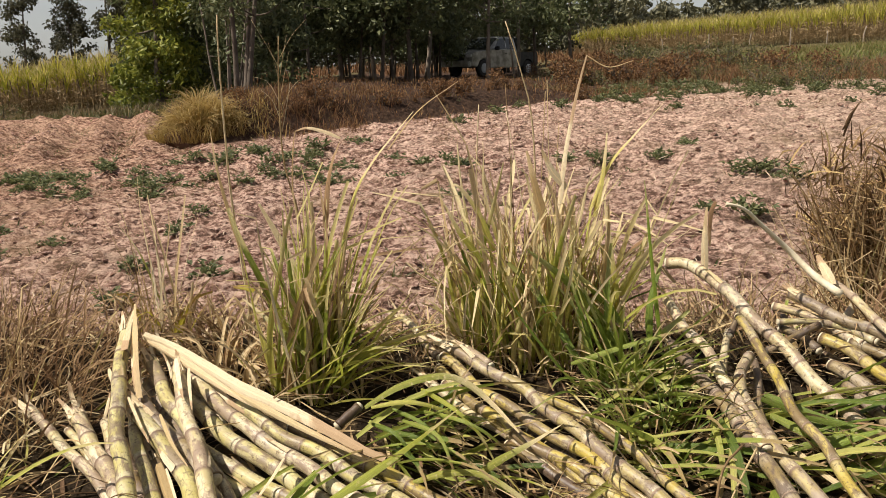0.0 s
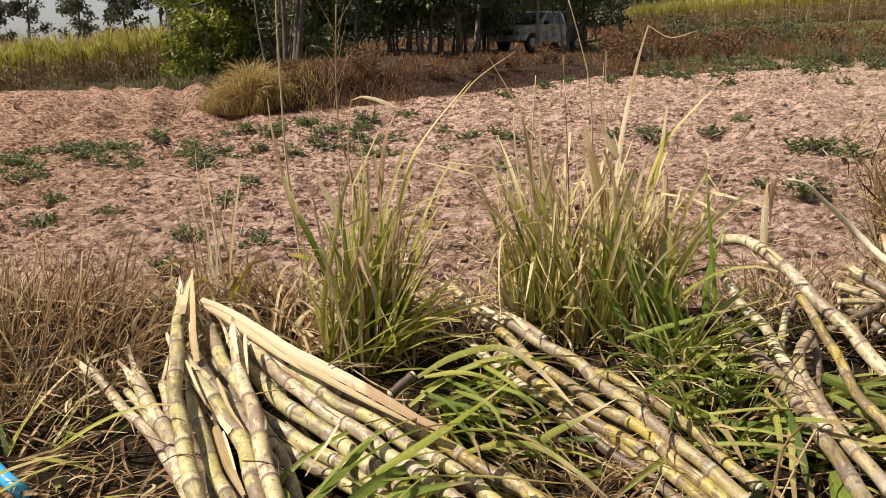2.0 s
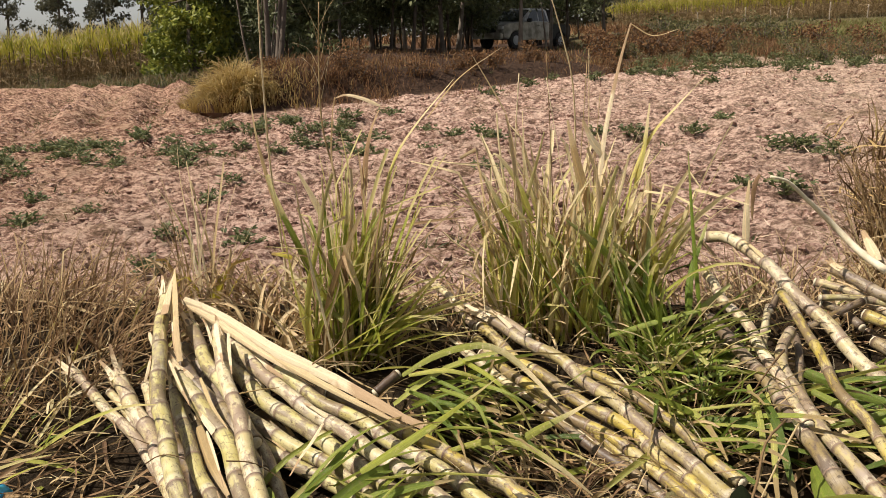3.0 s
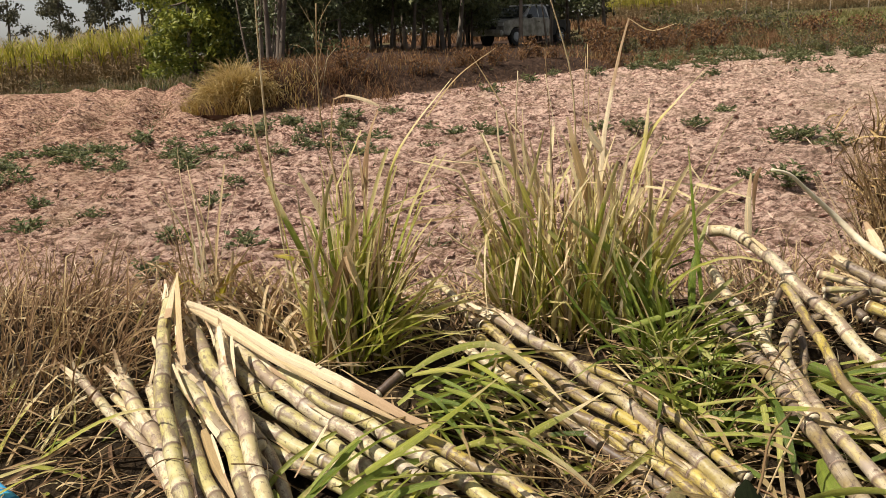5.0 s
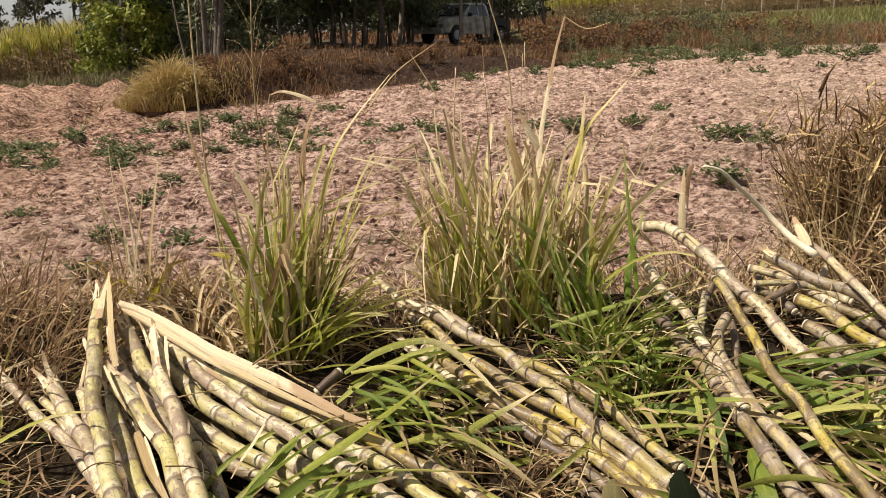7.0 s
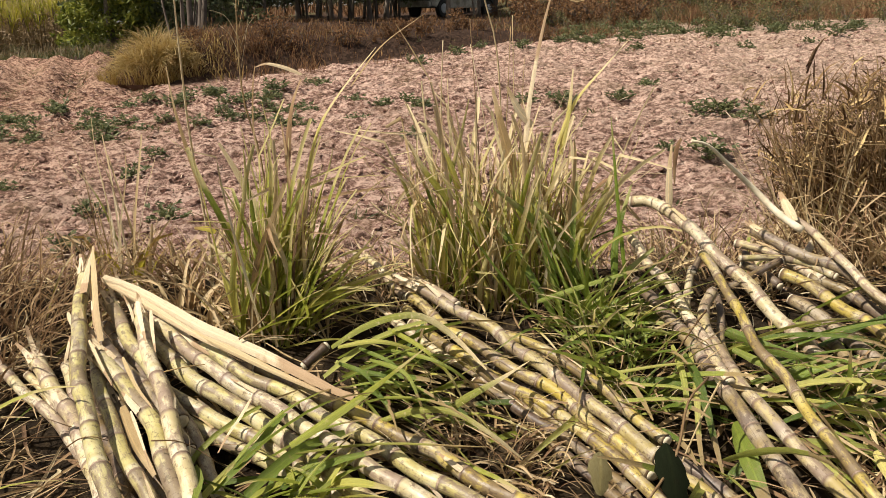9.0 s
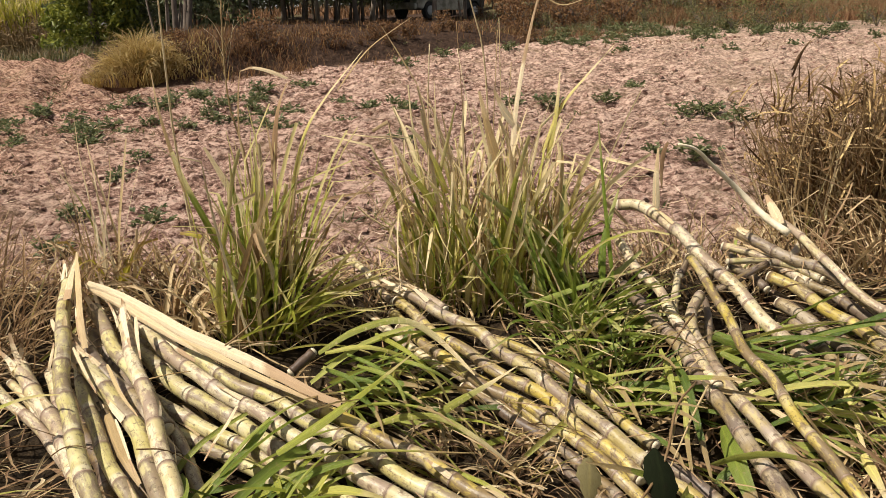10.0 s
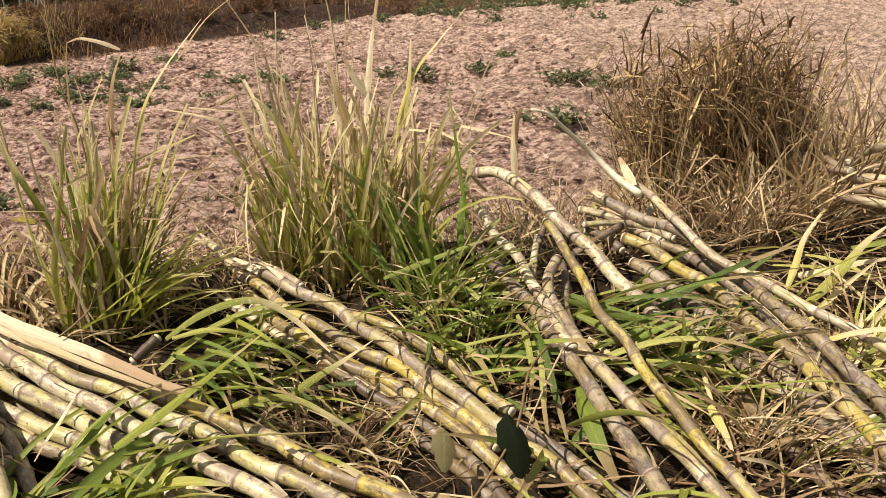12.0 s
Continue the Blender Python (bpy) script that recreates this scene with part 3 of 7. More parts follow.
def tree(name, x, y, h, girth, crown_from, spread, leaves, size, leafmat, bark, seed, stems=1, lean=0.06, label="", clumps=34, limbs=9):
    """A tapered trunk with limbs, and a crown of many small leaves in uneven clumps."""
    r = np.random.RandomState(seed)
    top = empty(name, x, y, float(height(x, y)) - 0.05)
    centres, radii = [], []
    for sidx in range(stems):
        a0 = r.rand() * 6.28
        off = np.array([math.cos(a0), math.sin(a0), 0]) * (0.22 * (stems > 1))
        ln = lean * (1 + 1.2 * (stems > 1))
        pts = [off]
        for k in range(1, 6):
            pts.append(pts[-1] + np.array([math.cos(a0) * ln + r.normal() * 0.03, math.sin(a0) * ln + r.normal() * 0.03, 1]) * h / 5 * 0.9)
        line = curve_points(pts, 18)
        taper = girth * (1 - 0.8 * np.linspace(0, 1, 18)) + girth * 0.5 * np.exp(-np.linspace(0, 18, 18))
        part("trunk", tube_mesh("trunk", line, taper, bark, 9), top)
        for k in range(limbs // stems + 1):
            s = r.uniform(crown_from / h * 0.8, 0.93)
            p0 = line[int(s * 17)]
            a = r.rand() * 6.28
            reach = spread * (0.5 + 0.6 * r.rand()) * (1.15 - 0.6 * s)
            tip = p0 + np.array([math.cos(a) * reach, math.sin(a) * reach, reach * r.uniform(0.0, 0.8)])
            mid = (p0 + tip) / 2 + [0, 0, -0.12 * reach]
            part("limb", tube_mesh("limb", curve_points([p0, mid, tip], 8), girth * 0.33 * (1 - 0.8 * np.linspace(0, 1, 8)), bark, 6), top)
            centres += [tip, (tip + mid) / 2]
            radii += [spread * r.uniform(0.22, 0.4), spread * r.uniform(0.16, 0.3)]
        for k in range(clumps // stems):
            s = r.uniform(0, 1)
            z = crown_from + (h - crown_from) * s
            w = spread * (0.55 + 0.6 * math.sin(min(s * 1.15 + 0.12, 1) * 3.14)) * 0.8
            a = r.rand() * 6.28
            q = math.sqrt(r.rand()) * w
            base = line[min(int(z / h * 17), 17)]
            centres.append(np.array([base[0] + math.cos(a) * q, base[1] + math.sin(a) * q, z]))
            radii.append(spread * r.uniform(0.16, 0.36))
    part("crown", leaf_cloud(centres, radii, leaves, size, leafmat, seed + 1), top)
    return tagged(top, label, "tree")


def at_ground(x, y, turn=0.0, size=1.0, sink=0.05):
    return pose(x, y, float(height(x, y)) - sink, 0, 0, turn) @ Matrix.Scale(size, 4)


W1 = "slender dark plantation tree with a thin trunk and dark leaves"
woods = [
    tree("plantation_tree", -1.2, 33.0, 8.6, 0.085, 1.8, 2.0, 4200, 0.20, LEAFDARK, BARKPALE, 21, label="plantation tree with a pale grey straight trunk and dark leaves"),
    tree("plantation_tree", 4.26, 33.9, 9.0, 0.065, 1.9, 2.1, 4200, 0.20, LEAFDARK, BARK, 22, label=W1),
    tree("plantation_tree", -6.0, 30.0, 8.0, 0.05, 1.4, 1.9, 3600, 0.19, LEAFDARK, BARK, 23, label=W1),
    tree("plantation_tree", -3.2, 28.5, 7.6, 0.045, 1.5, 1.8, 3600, 0.18, LEAFDARK, BARK, 24, label=W1, lean=0.1),
]
for o in woods:
    tagged(o, group="trees of the plantation")
rw = np.random.RandomState(77)
for row in range(6):
    y = 27.5 + row * 3.6
    lo, hi = -0.30 * y, 0.10 * y
    x = lo
    while x < hi:
        px, py = x + rw.uniform(-0.5, 0.5), y + rw.uniform(-0.9, 0.9)
        x += 1.5 if row > 2 else 1.8
        if math.hypot(px - 1.4, py - 42.0) < 3.0 or (-0.6 < px < 4.4 and 29 < py < 41) or (px > 1.5 and py < 30):
            continue
        copy_thing(woods[rw.randint(0, 4)], at_ground(px, py, rw.uniform(0, 360), rw.uniform(0.75, 1.1)))
copy_thing(woods[1], at_ground(2.95, 34.6, 80, 0.95))
copy_thing(woods[3], at_ground(-1.9, 39.8, 40, 1.0))
copy_thing(woods[1], at_ground(-0.8, 37.5, 310, 0.8))
copy_thing(woods[2], at_ground(-1.0, 40.1, 250, 1.0))
copy_thing(woods[2], at_ground(-1.2, 37.4, 140, 0.9))

tree("leafy_tree", -7.45, 22.0, 6.4, 0.10, 0.1, 1.4, 15000, 0.15, LEAFLIGHT, BARK, 31, clumps=60, limbs=12, label="dense leafy tree with yellow-green foliage reaching low to the ground")
tree("leafy_tree", -5.6, 23.0, 6.0, 0.09, 0.1, 1.6, 12000, 0.15, LEAFDARK, BARK, 32, clumps=60, limbs=12, label="dense dark green leafy tree beside the plantation")
tree("leafy_tree", -7.9, 25.0, 6.6, 0.10, 0.1, 1.6, 12000, 0.16, LEAFDARK, BARK, 33, clumps=60, limbs=12, label="dense dark green leafy tree behind the brighter one")
tree("coppice_tree", -4.65, 18.5, 6.2, 0.062, 2.4, 1.5, 4200, 0.13, LEAFDARK, BARK, 34, stems=3, lean=0.05, label="many-stemmed tree with thin pale trunks rising from one foot")
tree("coppice_tree", -5.1, 19.6, 5.6, 0.026, 1.8, 1.4, 4200, 0.13, LEAFDARK, BARKPALE, 35, stems=5, lean=0.07, label="many-stemmed tree with slim trunks in the shade")
bare = tree("bare_tree", 2.05, 31.0, 4.2, 0.035, 1.2, 1.0, 60, 0.12, LEAFGREY, BARKPALE, 36, stems=3, lean=0.12, label="thin leafless tree with pale branches beside the vehicle")
AIRY = "trees beyond the cane"
airy = tree("airy_tree", -23.2, 47.0, 6.8, 0.10, 1.6, 1.3, 2600, 0.19, LEAFGREY, BARK, 37, clumps=26, label="airy greyish tree with gaps of sky between its branches")
tagged(airy, group=AIRY)
dense = tree("airy_tree", -20.45, 47.0, 5.6, 0.10, 0.8, 1.3, 4600, 0.19, LEAFGREY, BARK, 38, clumps=36, label="rounded greyish green tree beyond the standing cane")
tagged(dense, group=AIRY)
for kind, px, py, s, a in ((airy, -26.6, 48, 1.0, 60), (dense, -29.0, 49, 1.0, 90), (airy, -18.6, 47.5, 1.1, 150), (dense, -17.2, 47, 1.25, 220), (dense, -25.0, 52, 0.55, 20), (dense, -15.6, 46, 1.3, 300), (airy, -32.0, 50, 1.0, 10)):
    copy_thing(kind, at_ground(px, py, a, s))


def far_woods(name, x0, x1, y0, y1, h, count, size, seed, label, mat):
    """Distant wood: uneven masses of leaves, too far to tell tree from tree."""
    r = np.random.RandomState(seed)
    c, rad = [], []
    for k in range(150):
        x, y = r.uniform(x0, x1), r.uniform(y0, y1)
        hh = h * r.uniform(0.75, 1.05) * (0.55 if 0.215 < x / y < 0.275 else 1.0)
        for s in np.linspace(0.1, 1, 5):
            c.append([x + r.normal() * 0.6, y + r.normal() * 0.6, float(height(x, y)) + hh * s])
            rad.append(h * r.uniform(0.12, 0.22))
    tagged(new(name, leaf_cloud(c, rad, count, size, mat, seed)), label, "woods", kind="stuff")


far_woods("far_woods", -21, 7, 62, 78, 9.0, 26000, 0.5, 51, "dark mass of woodland behind the plantation", LEAFGREY)
far_woods("hill_woods", 14, 75, 120, 150, 6.0, 30000, 0.9, 52, "greyish wooded hill beyond the standing cane", LEAFHAZE)


# ---- standing sugarcane ----
def standing_cane(name, spots, h, seed, label):
    r = np.random.RandomState(seed)
    green, dry = Ribbons(seed), Ribbons(seed + 1)
    sv, sf, suv, n = [], [], [], 0
    for x, y, front in spots:
        z = float(height(x, y))
        hh = h * r.uniform(0.85, 1.15)
        top = np.array([x + r.normal() * 0.12, y + r.normal() * 0.12, z + hh * 0.72])
        v, f, uv, _ = tube(curve_points([(x, y, z - 0.03), ((x + top[0]) / 2, (y + top[1]) / 2, z + hh * 0.36), top], 4), 0.019, 5, False)
        sv.append(v), sf.append(f + n), suv.append(uv)
        n += len(v)
        for k in range(15 if front else 11):
            s = r.uniform(0.55, 1.0)
            green.blade((x, y, z + hh * 0.72 * s), h * r.uniform(0.3, 0.55), 0.042, r.rand() * 6.28, r.uniform(0.02, 0.4), r.uniform(0.3, 1.9), 4)
        for k in range(26 if front else 2):
            s = r.uniform(0.12, 0.8)
            dry.blade((x, y, z + hh * 0.72 * s), h * r.uniform(0.2, 0.4), 0.036, r.rand() * 6.28, r.uniform(0.6, 1.4), r.uniform(1.2, 2.0), 3)
    top = tagged(empty(name, *spots[0][:2], float(height(*spots[0][:2]))), label, "sugarcane field", kind="stuff")
    inv = Matrix.Translation(-top.location)
    for nm, me in (("leaves", green.mesh("leaves", FIELDLEAF)), ("dry_leaves", dry.mesh("dry_leaves", FIELDDRY)), ("stalks", mesh_from("stalks", np.concatenate(sv), np.concatenate(sf), CANES["brown"], np.concatenate(suv)))):
        me.transform(inv)
        tagged(part(nm, me, top), kind="stuff")


def spots_along(a, b, rows, gap, between, back, seed):
    """Planting spots in rows behind the line a-b."""
    r = np.random.RandomState(seed)
    a, b, back = np.array(a, float), np.array(b, float), np.array(back, float)
    n = int(np.linalg.norm(b - a) / gap)
    out = []
    for k in range(rows):
        for i in range(n):
            p = a + (b - a) * (i + r.uniform(-0.4, 0.4)) / n + back * between * (k + r.uniform(-0.25, 0.25))
            out.append((p[0], p[1], k < 3))
    return out


standing_cane("sugarcane_field", spots_along((-25.0, 31.0), (-11.2, 28.7), 9, 0.2, 0.9, (-0.15, 1.0), 61), 1.75, 62, "standing sugarcane with yellow-green tops and dry brown lower leaves")
standing_cane("sugarcane_field", spots_along((9.9, 79.0), (16.9, 62.0), 12, 0.24, 1.3, (0.92, 0.38), 63) + spots_along((16.9, 62.0), (23.0, 49.0), 12, 0.22, 1.3, (0.9, 0.42), 64) + spots_along((23.0, 49.0), (30.0, 37.0), 8, 0.24, 1.3, (0.87, 0.5), 66), 2.0, 65, "standing sugarcane on the rising slope, pale green above brown stems")


# ---- fence ----
def fence_post(x, y, h):
    r = np.random.RandomState(int(x * 100) % 1000)
    z = float(height(x, y))
    line = curve_points([(0, 0, -0.2), (r.normal() * 0.02, 0, h * 0.5), (r.normal() * 0.05, r.normal() * 0.04, h)], 7)
    ob = new("fence_post", tube_mesh("fence_post", line, [0.038, 0.037, 0.036, 0.035, 0.034, 0.034, 0.028], POST, 8))
    ob.location = (x, y, z)
    tagged(ob, "weathered pale grey wooden fence post before the standing cane", "fence post", "fence posts along the cane")


for q, (fx, fy) in enumerate(((14.6, 64.0), (16.7, 60.0), (17.7, 58.0), (18.1, 56.0), (19.8, 54.0), (21.1, 52.0), (21.6, 48.5), (24.0, 45.0))):
    fence_post(fx - 0.4, fy - 1.0, 0.85 + 0.15 * math.sin(q * 2.1))


# ---- parked pickup ----
def bm_box(bm, x0, x1, y0, y1, z0, z1):
    vs = [bm.verts.new(p) for p in ((x0, y0, z0), (x1, y0, z0), (x1, y1, z0), (x0, y1, z0), (x0, y0, z1), (x1, y0, z1), (x1, y1, z1), (x0, y1, z1))]
    for q in ((3, 2, 1, 0), (4, 5, 6, 7), (0, 1, 5, 4), (1, 2, 6, 5), (2, 3, 7, 6), (3, 0, 4, 7)):
        bm.faces.new([vs[i] for i in q])
    return vs


def from_bm(name, bm, mat, bevel=0.0, smooth=False):
    if bevel:
        bmesh.ops.bevel(bm, geom=bm.edges[:], offset=bevel, segments=2, affect="EDGES")
    me = bpy.data.meshes.new(name)
    bmesh.ops.recalc_face_normals(bm, faces=bm.faces)
    bm.to_mesh(me)
    bm.free()
    me.materials.append(mat)
    for p in me.polygons:
        p.use_smooth = smooth
    return me


def outline_solid(name, side, half, mat, inset=None, bevel=0.03):
    """A side outline (along, up) drawn across the full width; inset narrows points by height."""
    bm = bmesh.new()
    rows = []
    for s in (-1, 1):
        rows.append([bm.verts.new((a, s * (half - (inset(z) if inset else 0)), z)) for a, z in side])
    bm.faces.new(rows[0])
    bm.faces.new(rows[1][::-1])
    n = len(side)
    for i in range(n):
        bm.faces.new((rows[0][i], rows[1][i], rows[1][(i + 1) % n], rows[0][(i + 1) % n]))
    return from_bm(name, bm, mat, bevel)


def make_pickup(x, y, turn):
    paint = Mat("silver_paint", 0.3, 0.5)
    paint.b.inputs["Metallic"].default_value = 0.25
    # mottles for dust, with dapples of tree shade put into the same tones
    paint.colour(paint.ramp(paint.noise(paint.local(), 3.0, 4), (0.35, (0.16, 0.155, 0.14)), (0.65, (0.46, 0.45, 0.43))))
    paint = paint.m
    glass = Mat("car_glass", 0.05, 0.6).colour((0.015, 0.018, 0.02)).m
    dark = tuned("black_plastic", (0.02, 0.02, 0.02), (0.05, 0.05, 0.048), 0.7, 8)
    rubber = tuned("tyre_rubber", (0.02, 0.02, 0.02), (0.06, 0.055, 0.05), 0.9, 12)
    rimm = tuned("wheel_rim", (0.35, 0.35, 0.35), (0.5, 0.5, 0.5), 0.4, 8)
    lamp = Mat("headlight_glass", 0.1, 0.6).colour((0.75, 0.76, 0.76)).m
    car = empty("pickup_truck", x, y, float(height(x, y)))
    car.rotation_euler = (0, 0, radians(turn))
    tagged(car, "dusty, shade-mottled silver pickup truck with dark windows parked under the trees", "car")
    # nose towards -x
    body = [(-2.45, 0.48), (-2.52, 0.75), (-2.45, 0.98), (-2.25, 1.06), (-1.2, 1.16), (-0.9, 1.18), (0.85, 1.18), (0.86, 0.42), (-1.15, 0.40), (-1.22, 0.66), (-1.45, 0.82), (-1.75, 0.82), (-1.98, 0.66), (-2.05, 0.42)]
    part("body", outline_solid("body", body, 0.88, paint), car)
    cabin = [(-1.12, 1.17), (-0.45, 1.74), (-0.1, 1.79), (0.55, 1.79), (0.78, 1.70), (0.86, 1.17)]
    part("cabin", outline_solid("cabin", cabin, 0.84, paint, lambda z: 0.16 * max(0, z - 1.17) / 0.6), car)
    bed = [(0.90, 0.45), (0.90, 1.12), (2.45, 1.12), (2.50, 0.55), (2.1, 0.5), (2.02, 0.72), (1.85, 0.84), (1.55, 0.84), (1.36, 0.72), (1.28, 0.45)]
    # bed takes the black material: tree shade at the rear put into its colour
    part("load_bed", outline_solid("load_bed", bed, 0.87, dark), car, "dark shaded load bed")
    part("windscreen", outline_solid("windscreen", [(-1.09, 1.24), (-0.52, 1.70), (-0.50, 1.68), (-1.06, 1.22)], 0.70, glass, None, 0), car)
    for s in (-1, 1):
        for nm, o in (("front_window", [(-0.82, 1.22), (-0.36, 1.68), (0.02, 1.70), (0.02, 1.22)]), ("rear_window", [(0.09, 1.22), (0.09, 1.70), (0.56, 1.69), (0.74, 1.22)])):
            bm = bmesh.new()
            for lift in (0.006, -0.02):
                bm.faces.new([bm.verts.new((a, s * (0.84 - 0.16 * (z - 1.17) / 0.6 + lift), z)) for a, z in o])
            a, b = list(bm.verts)[:4], list(bm.verts)[4:]
            for i in range(4):
                bm.faces.new((a[i], a[(i + 1) % 4], b[(i + 1) % 4], b[i]))
            part(nm, from_bm(nm, bm, glass), car)
        bm = bmesh.new()
        bm_box(bm, -2.50, -2.30, s * 0.72 - 0.14, s * 0.72 + 0.14, 0.80, 0.96)
        part("headlight", from_bm("headlight", bm, lamp, 0.02), car)
        bm = bmesh.new()
        bm_box(bm, -0.86, -0.72, s * 0.98 - 0.1, s * 0.98 + 0.1, 1.16, 1.32)
        part("wing_mirror", from_bm("wing_mirror", bm, dark, 0.02), car)
        bm = bmesh.new()
        bm_box(bm, -0.1, 0.06, s * 0.885 - 0.012, s * 0.885 + 0.012, 1.0, 1.03)
        part("door_handle", from_bm("door_handle", bm, dark, 0.004), car)
        for wx in (-1.6, 1.7):
            w = part("wheel", tube_mesh("wheel", [(wx, s * 0.66, 0.37), (wx, s * 0.69, 0.37), (wx, s * 0.86, 0.37), (wx, s * 0.89, 0.37)], [0.33, 0.37, 0.37, 0.33], rubber, 24), car, "worn black tyre")
            part("rim", tube_mesh("rim", [(wx, s * 0.87, 0.37), (wx, s * 0.895, 0.37), (wx, s * 0.90, 0.37)], [0.22, 0.21, 0.1], rimm, 20), w)
    bm = bmesh.new()
    bm_box(bm, -2.56, -2.42, -0.50, 0.50, 0.70, 0.92)
    part("grille", from_bm("grille", bm, dark, 0.02), car)
    bm = bmesh.new()
    bm_box(bm, -2.64, -2.42, -0.86, 0.86, 0.42, 0.66)
    part("bumper", from_bm("bumper", bm, paint, 0.04), car)
    bm = bmesh.new()
    bm_box(bm, 0.95, 0.99, -0.80, 0.80, 1.12, 1.75)
    part("load_rack", from_bm("load_rack", bm, dark, 0.01), car)


make_pickup(1.45, 41.0, 50)


# ---- brush and weeds behind the field ----
def scatter_blades(rib, spots, count, spread, length, width, tilt, bend, segs=4, seed_turn=None, kink=0.0):
    """count blades round each of the spots, rooted on the land."""
    for x, y in spots:
        for k in range(count):
            px, py = x + rib.r.normal() * spread, y + rib.r.normal() * spread
            a = rib.r.rand() * 6.28 if seed_turn is None else seed_turn + rib.r.normal() * 0.6
            rib.blade((px, py, float(height(px, py)) - 0.01), rib.r.uniform(*length), rib.r.uniform(*width), a, rib.r.uniform(*tilt), rib.r.uniform(*bend), segs, kink=kink if rib.r.rand() < 0.4 else 0.0)


def brush(name, mat, spots, label, seed, count, spread, length, width, tilt=(0.0, 0.6), bend=(0.2, 1.6), segs=4, category="brush"):
    rb = Ribbons(seed)
    scatter_blades(rb, spots, count, spread, length, width, tilt, bend, segs)
    return tagged(new(name, rb.mesh(name, mat)), label, category, kind="stuff")


rb = np.random.RandomState(5)
bank = []
for k in range(26):
    x = rb.uniform(-4.2, 3.4)
    y = float(field_edge(x)) + 0.5 + rb.rand() ** 1.4 * 2.4
    for j in range(int(rb.uniform(2, 7))):
        bank.append((x + rb.normal() * 0.2, y + rb.normal() * 0.2))
brush("dry_brush", REDDRY, bank, "russet dry brush and weeds on the bank behind the field", 71, 12, 0.14, (0.06, 0.26), (0.006, 0.014))
brush("dry_brush", REDDRY, [(rb.uniform(-4.4, 5.0), rb.uniform(12.0, 20.0)) for k in range(160)], "low russet litter and stems on the bank", 77, 12, 0.3, (0.05, 0.16), (0.008, 0.02))
brush("dry_brush", REDDRY, [(rb.uniform(-6, 7), rb.uniform(18, 30)) for k in range(60)], "brown dry undergrowth on the woodland floor", 72, 12, 0.3, (0.06, 0.2), (0.014, 0.03))
brush("dry_brush", DULLGRASS, [(rb.uniform(5.6, 14.0), rb.uniform(18.0, 26.0)) for k in range(430)], "reddish-brown dry grass on the slope", 73, 26, 0.3, (0.12, 0.36), (0.010, 0.02))
herbs = []
for k in range(44):
    x, y = rb.uniform(2.2, 7.5), rb.uniform(16.0, 28.0)
    for j in range(int(rb.uniform(2, 7))):
        herbs.append((x + rb.normal() * 0.3, y + rb.normal() * 0.3))
brush("golden_grass", DULLGRASS, [(rb.uniform(-22, 9), rb.uniform(50.5, 60)) for k in range(300)], "pale sunlit grass beyond the plantation", 78, 10, 0.5, (0.3, 0.8), (0.05, 0.10), (0.0, 0.7), (0.2, 1.2), 3)
brush("weeds", WEED, herbs, "olive weeds and dry herbs along the track", 74, 16, 0.24, (0.05, 0.2), (0.012, 0.024))
brush("weeds", WEED, [(rb.uniform(3.2, 11.0), rb.uniform(25.0, 44.0)) for k in range(90)], "dull weeds and dead herbs on the rising ground", 79, 16, 0.5, (0.1, 0.36), (0.02, 0.04))
brush("weeds", VERGE, [(rb.uniform(8.2, 20.0), rb.uniform(28.5, 42.0)) for k in range(300)], "green grass strip below the standing cane", 75, 20, 0.45, (0.15, 0.4), (0.02, 0.04))
brush("weeds", WEED, [(rb.uniform(-10.5, -5.0), rb.uniform(17.8, 22.0)) for k in range(130)], "dark green grass verge below the standing cane", 76, 20, 0.35, (0.1, 0.3), (0.014, 0.03))


def shrub(name, x, y, h, w, mat, seed, label):
    """A low shrub: thin stems from one foot and an uneven mass of small leaves."""
    r = np.random.RandomState(seed)
    top = empty(name, x, y, float(height(x, y)) - 0.03)
    c, rad = [], []
    for k in range(7):
        a, q = r.rand() * 6.28, w * r.uniform(0.2, 0.6)
        tip = np.array([math.cos(a) * q, math.sin(a) * q, h * r.uniform(0.55, 1.0)])
        part("stem", tube_mesh("stem", curve_points([(0, 0, 0), tip * [0.35, 0.35, 0.6], tip], 6), [0.012, 0.01, 0.008, 0.006, 0.005, 0.003], BARK, 5), top)
        for s in (0.35, 0.7, 1.0):
            c.append(tip * s + r.normal(size=3) * 0.06 * w)
            rad.append(w * r.uniform(0.16, 0.30))
    part("foliage", leaf_cloud(c, rad, 420, 0.055, mat, seed + 7, 0.7), top)
    return tagged(top, label, "shrub")


russet = [shrub("dry_shrub", 0, 0, 0.45, 0.5, SHRUBRED, 301 + k, "russet dried shrub on the bank behind the field") for k in range(3)]
olive = [shrub("shrub", 0, 0, 0.55, 0.7, SHRUBOLIVE, 311 + k, "dull olive shrub on the slope by the track") for k in range(3)]
rs = np.random.RandomState(9)
spots = []
for k in range(30):
    x = rs.uniform(-3.0, 2.6)
    spots.append((x, float(field_edge(x)) + 0.4 + rs.rand() * 1.8, russet, rs.uniform(0.3, 0.75)))
for x, y, s in ((1.05, 24.0, 0.8), (0.2, 17.5, 0.6)):
    spots.append((x, y, russet, s))
for k in range(34):
    spots.append((rs.uniform(2.6, 9.5), rs.uniform(15.8, 22.0), olive, rs.uniform(0.4, 0.9)))
for k in range(60):
    spots.append((rs.uniform(2.4, 9.0), rs.uniform(19.0, 30.0), russet, rs.uniform(0.7, 1.5)))
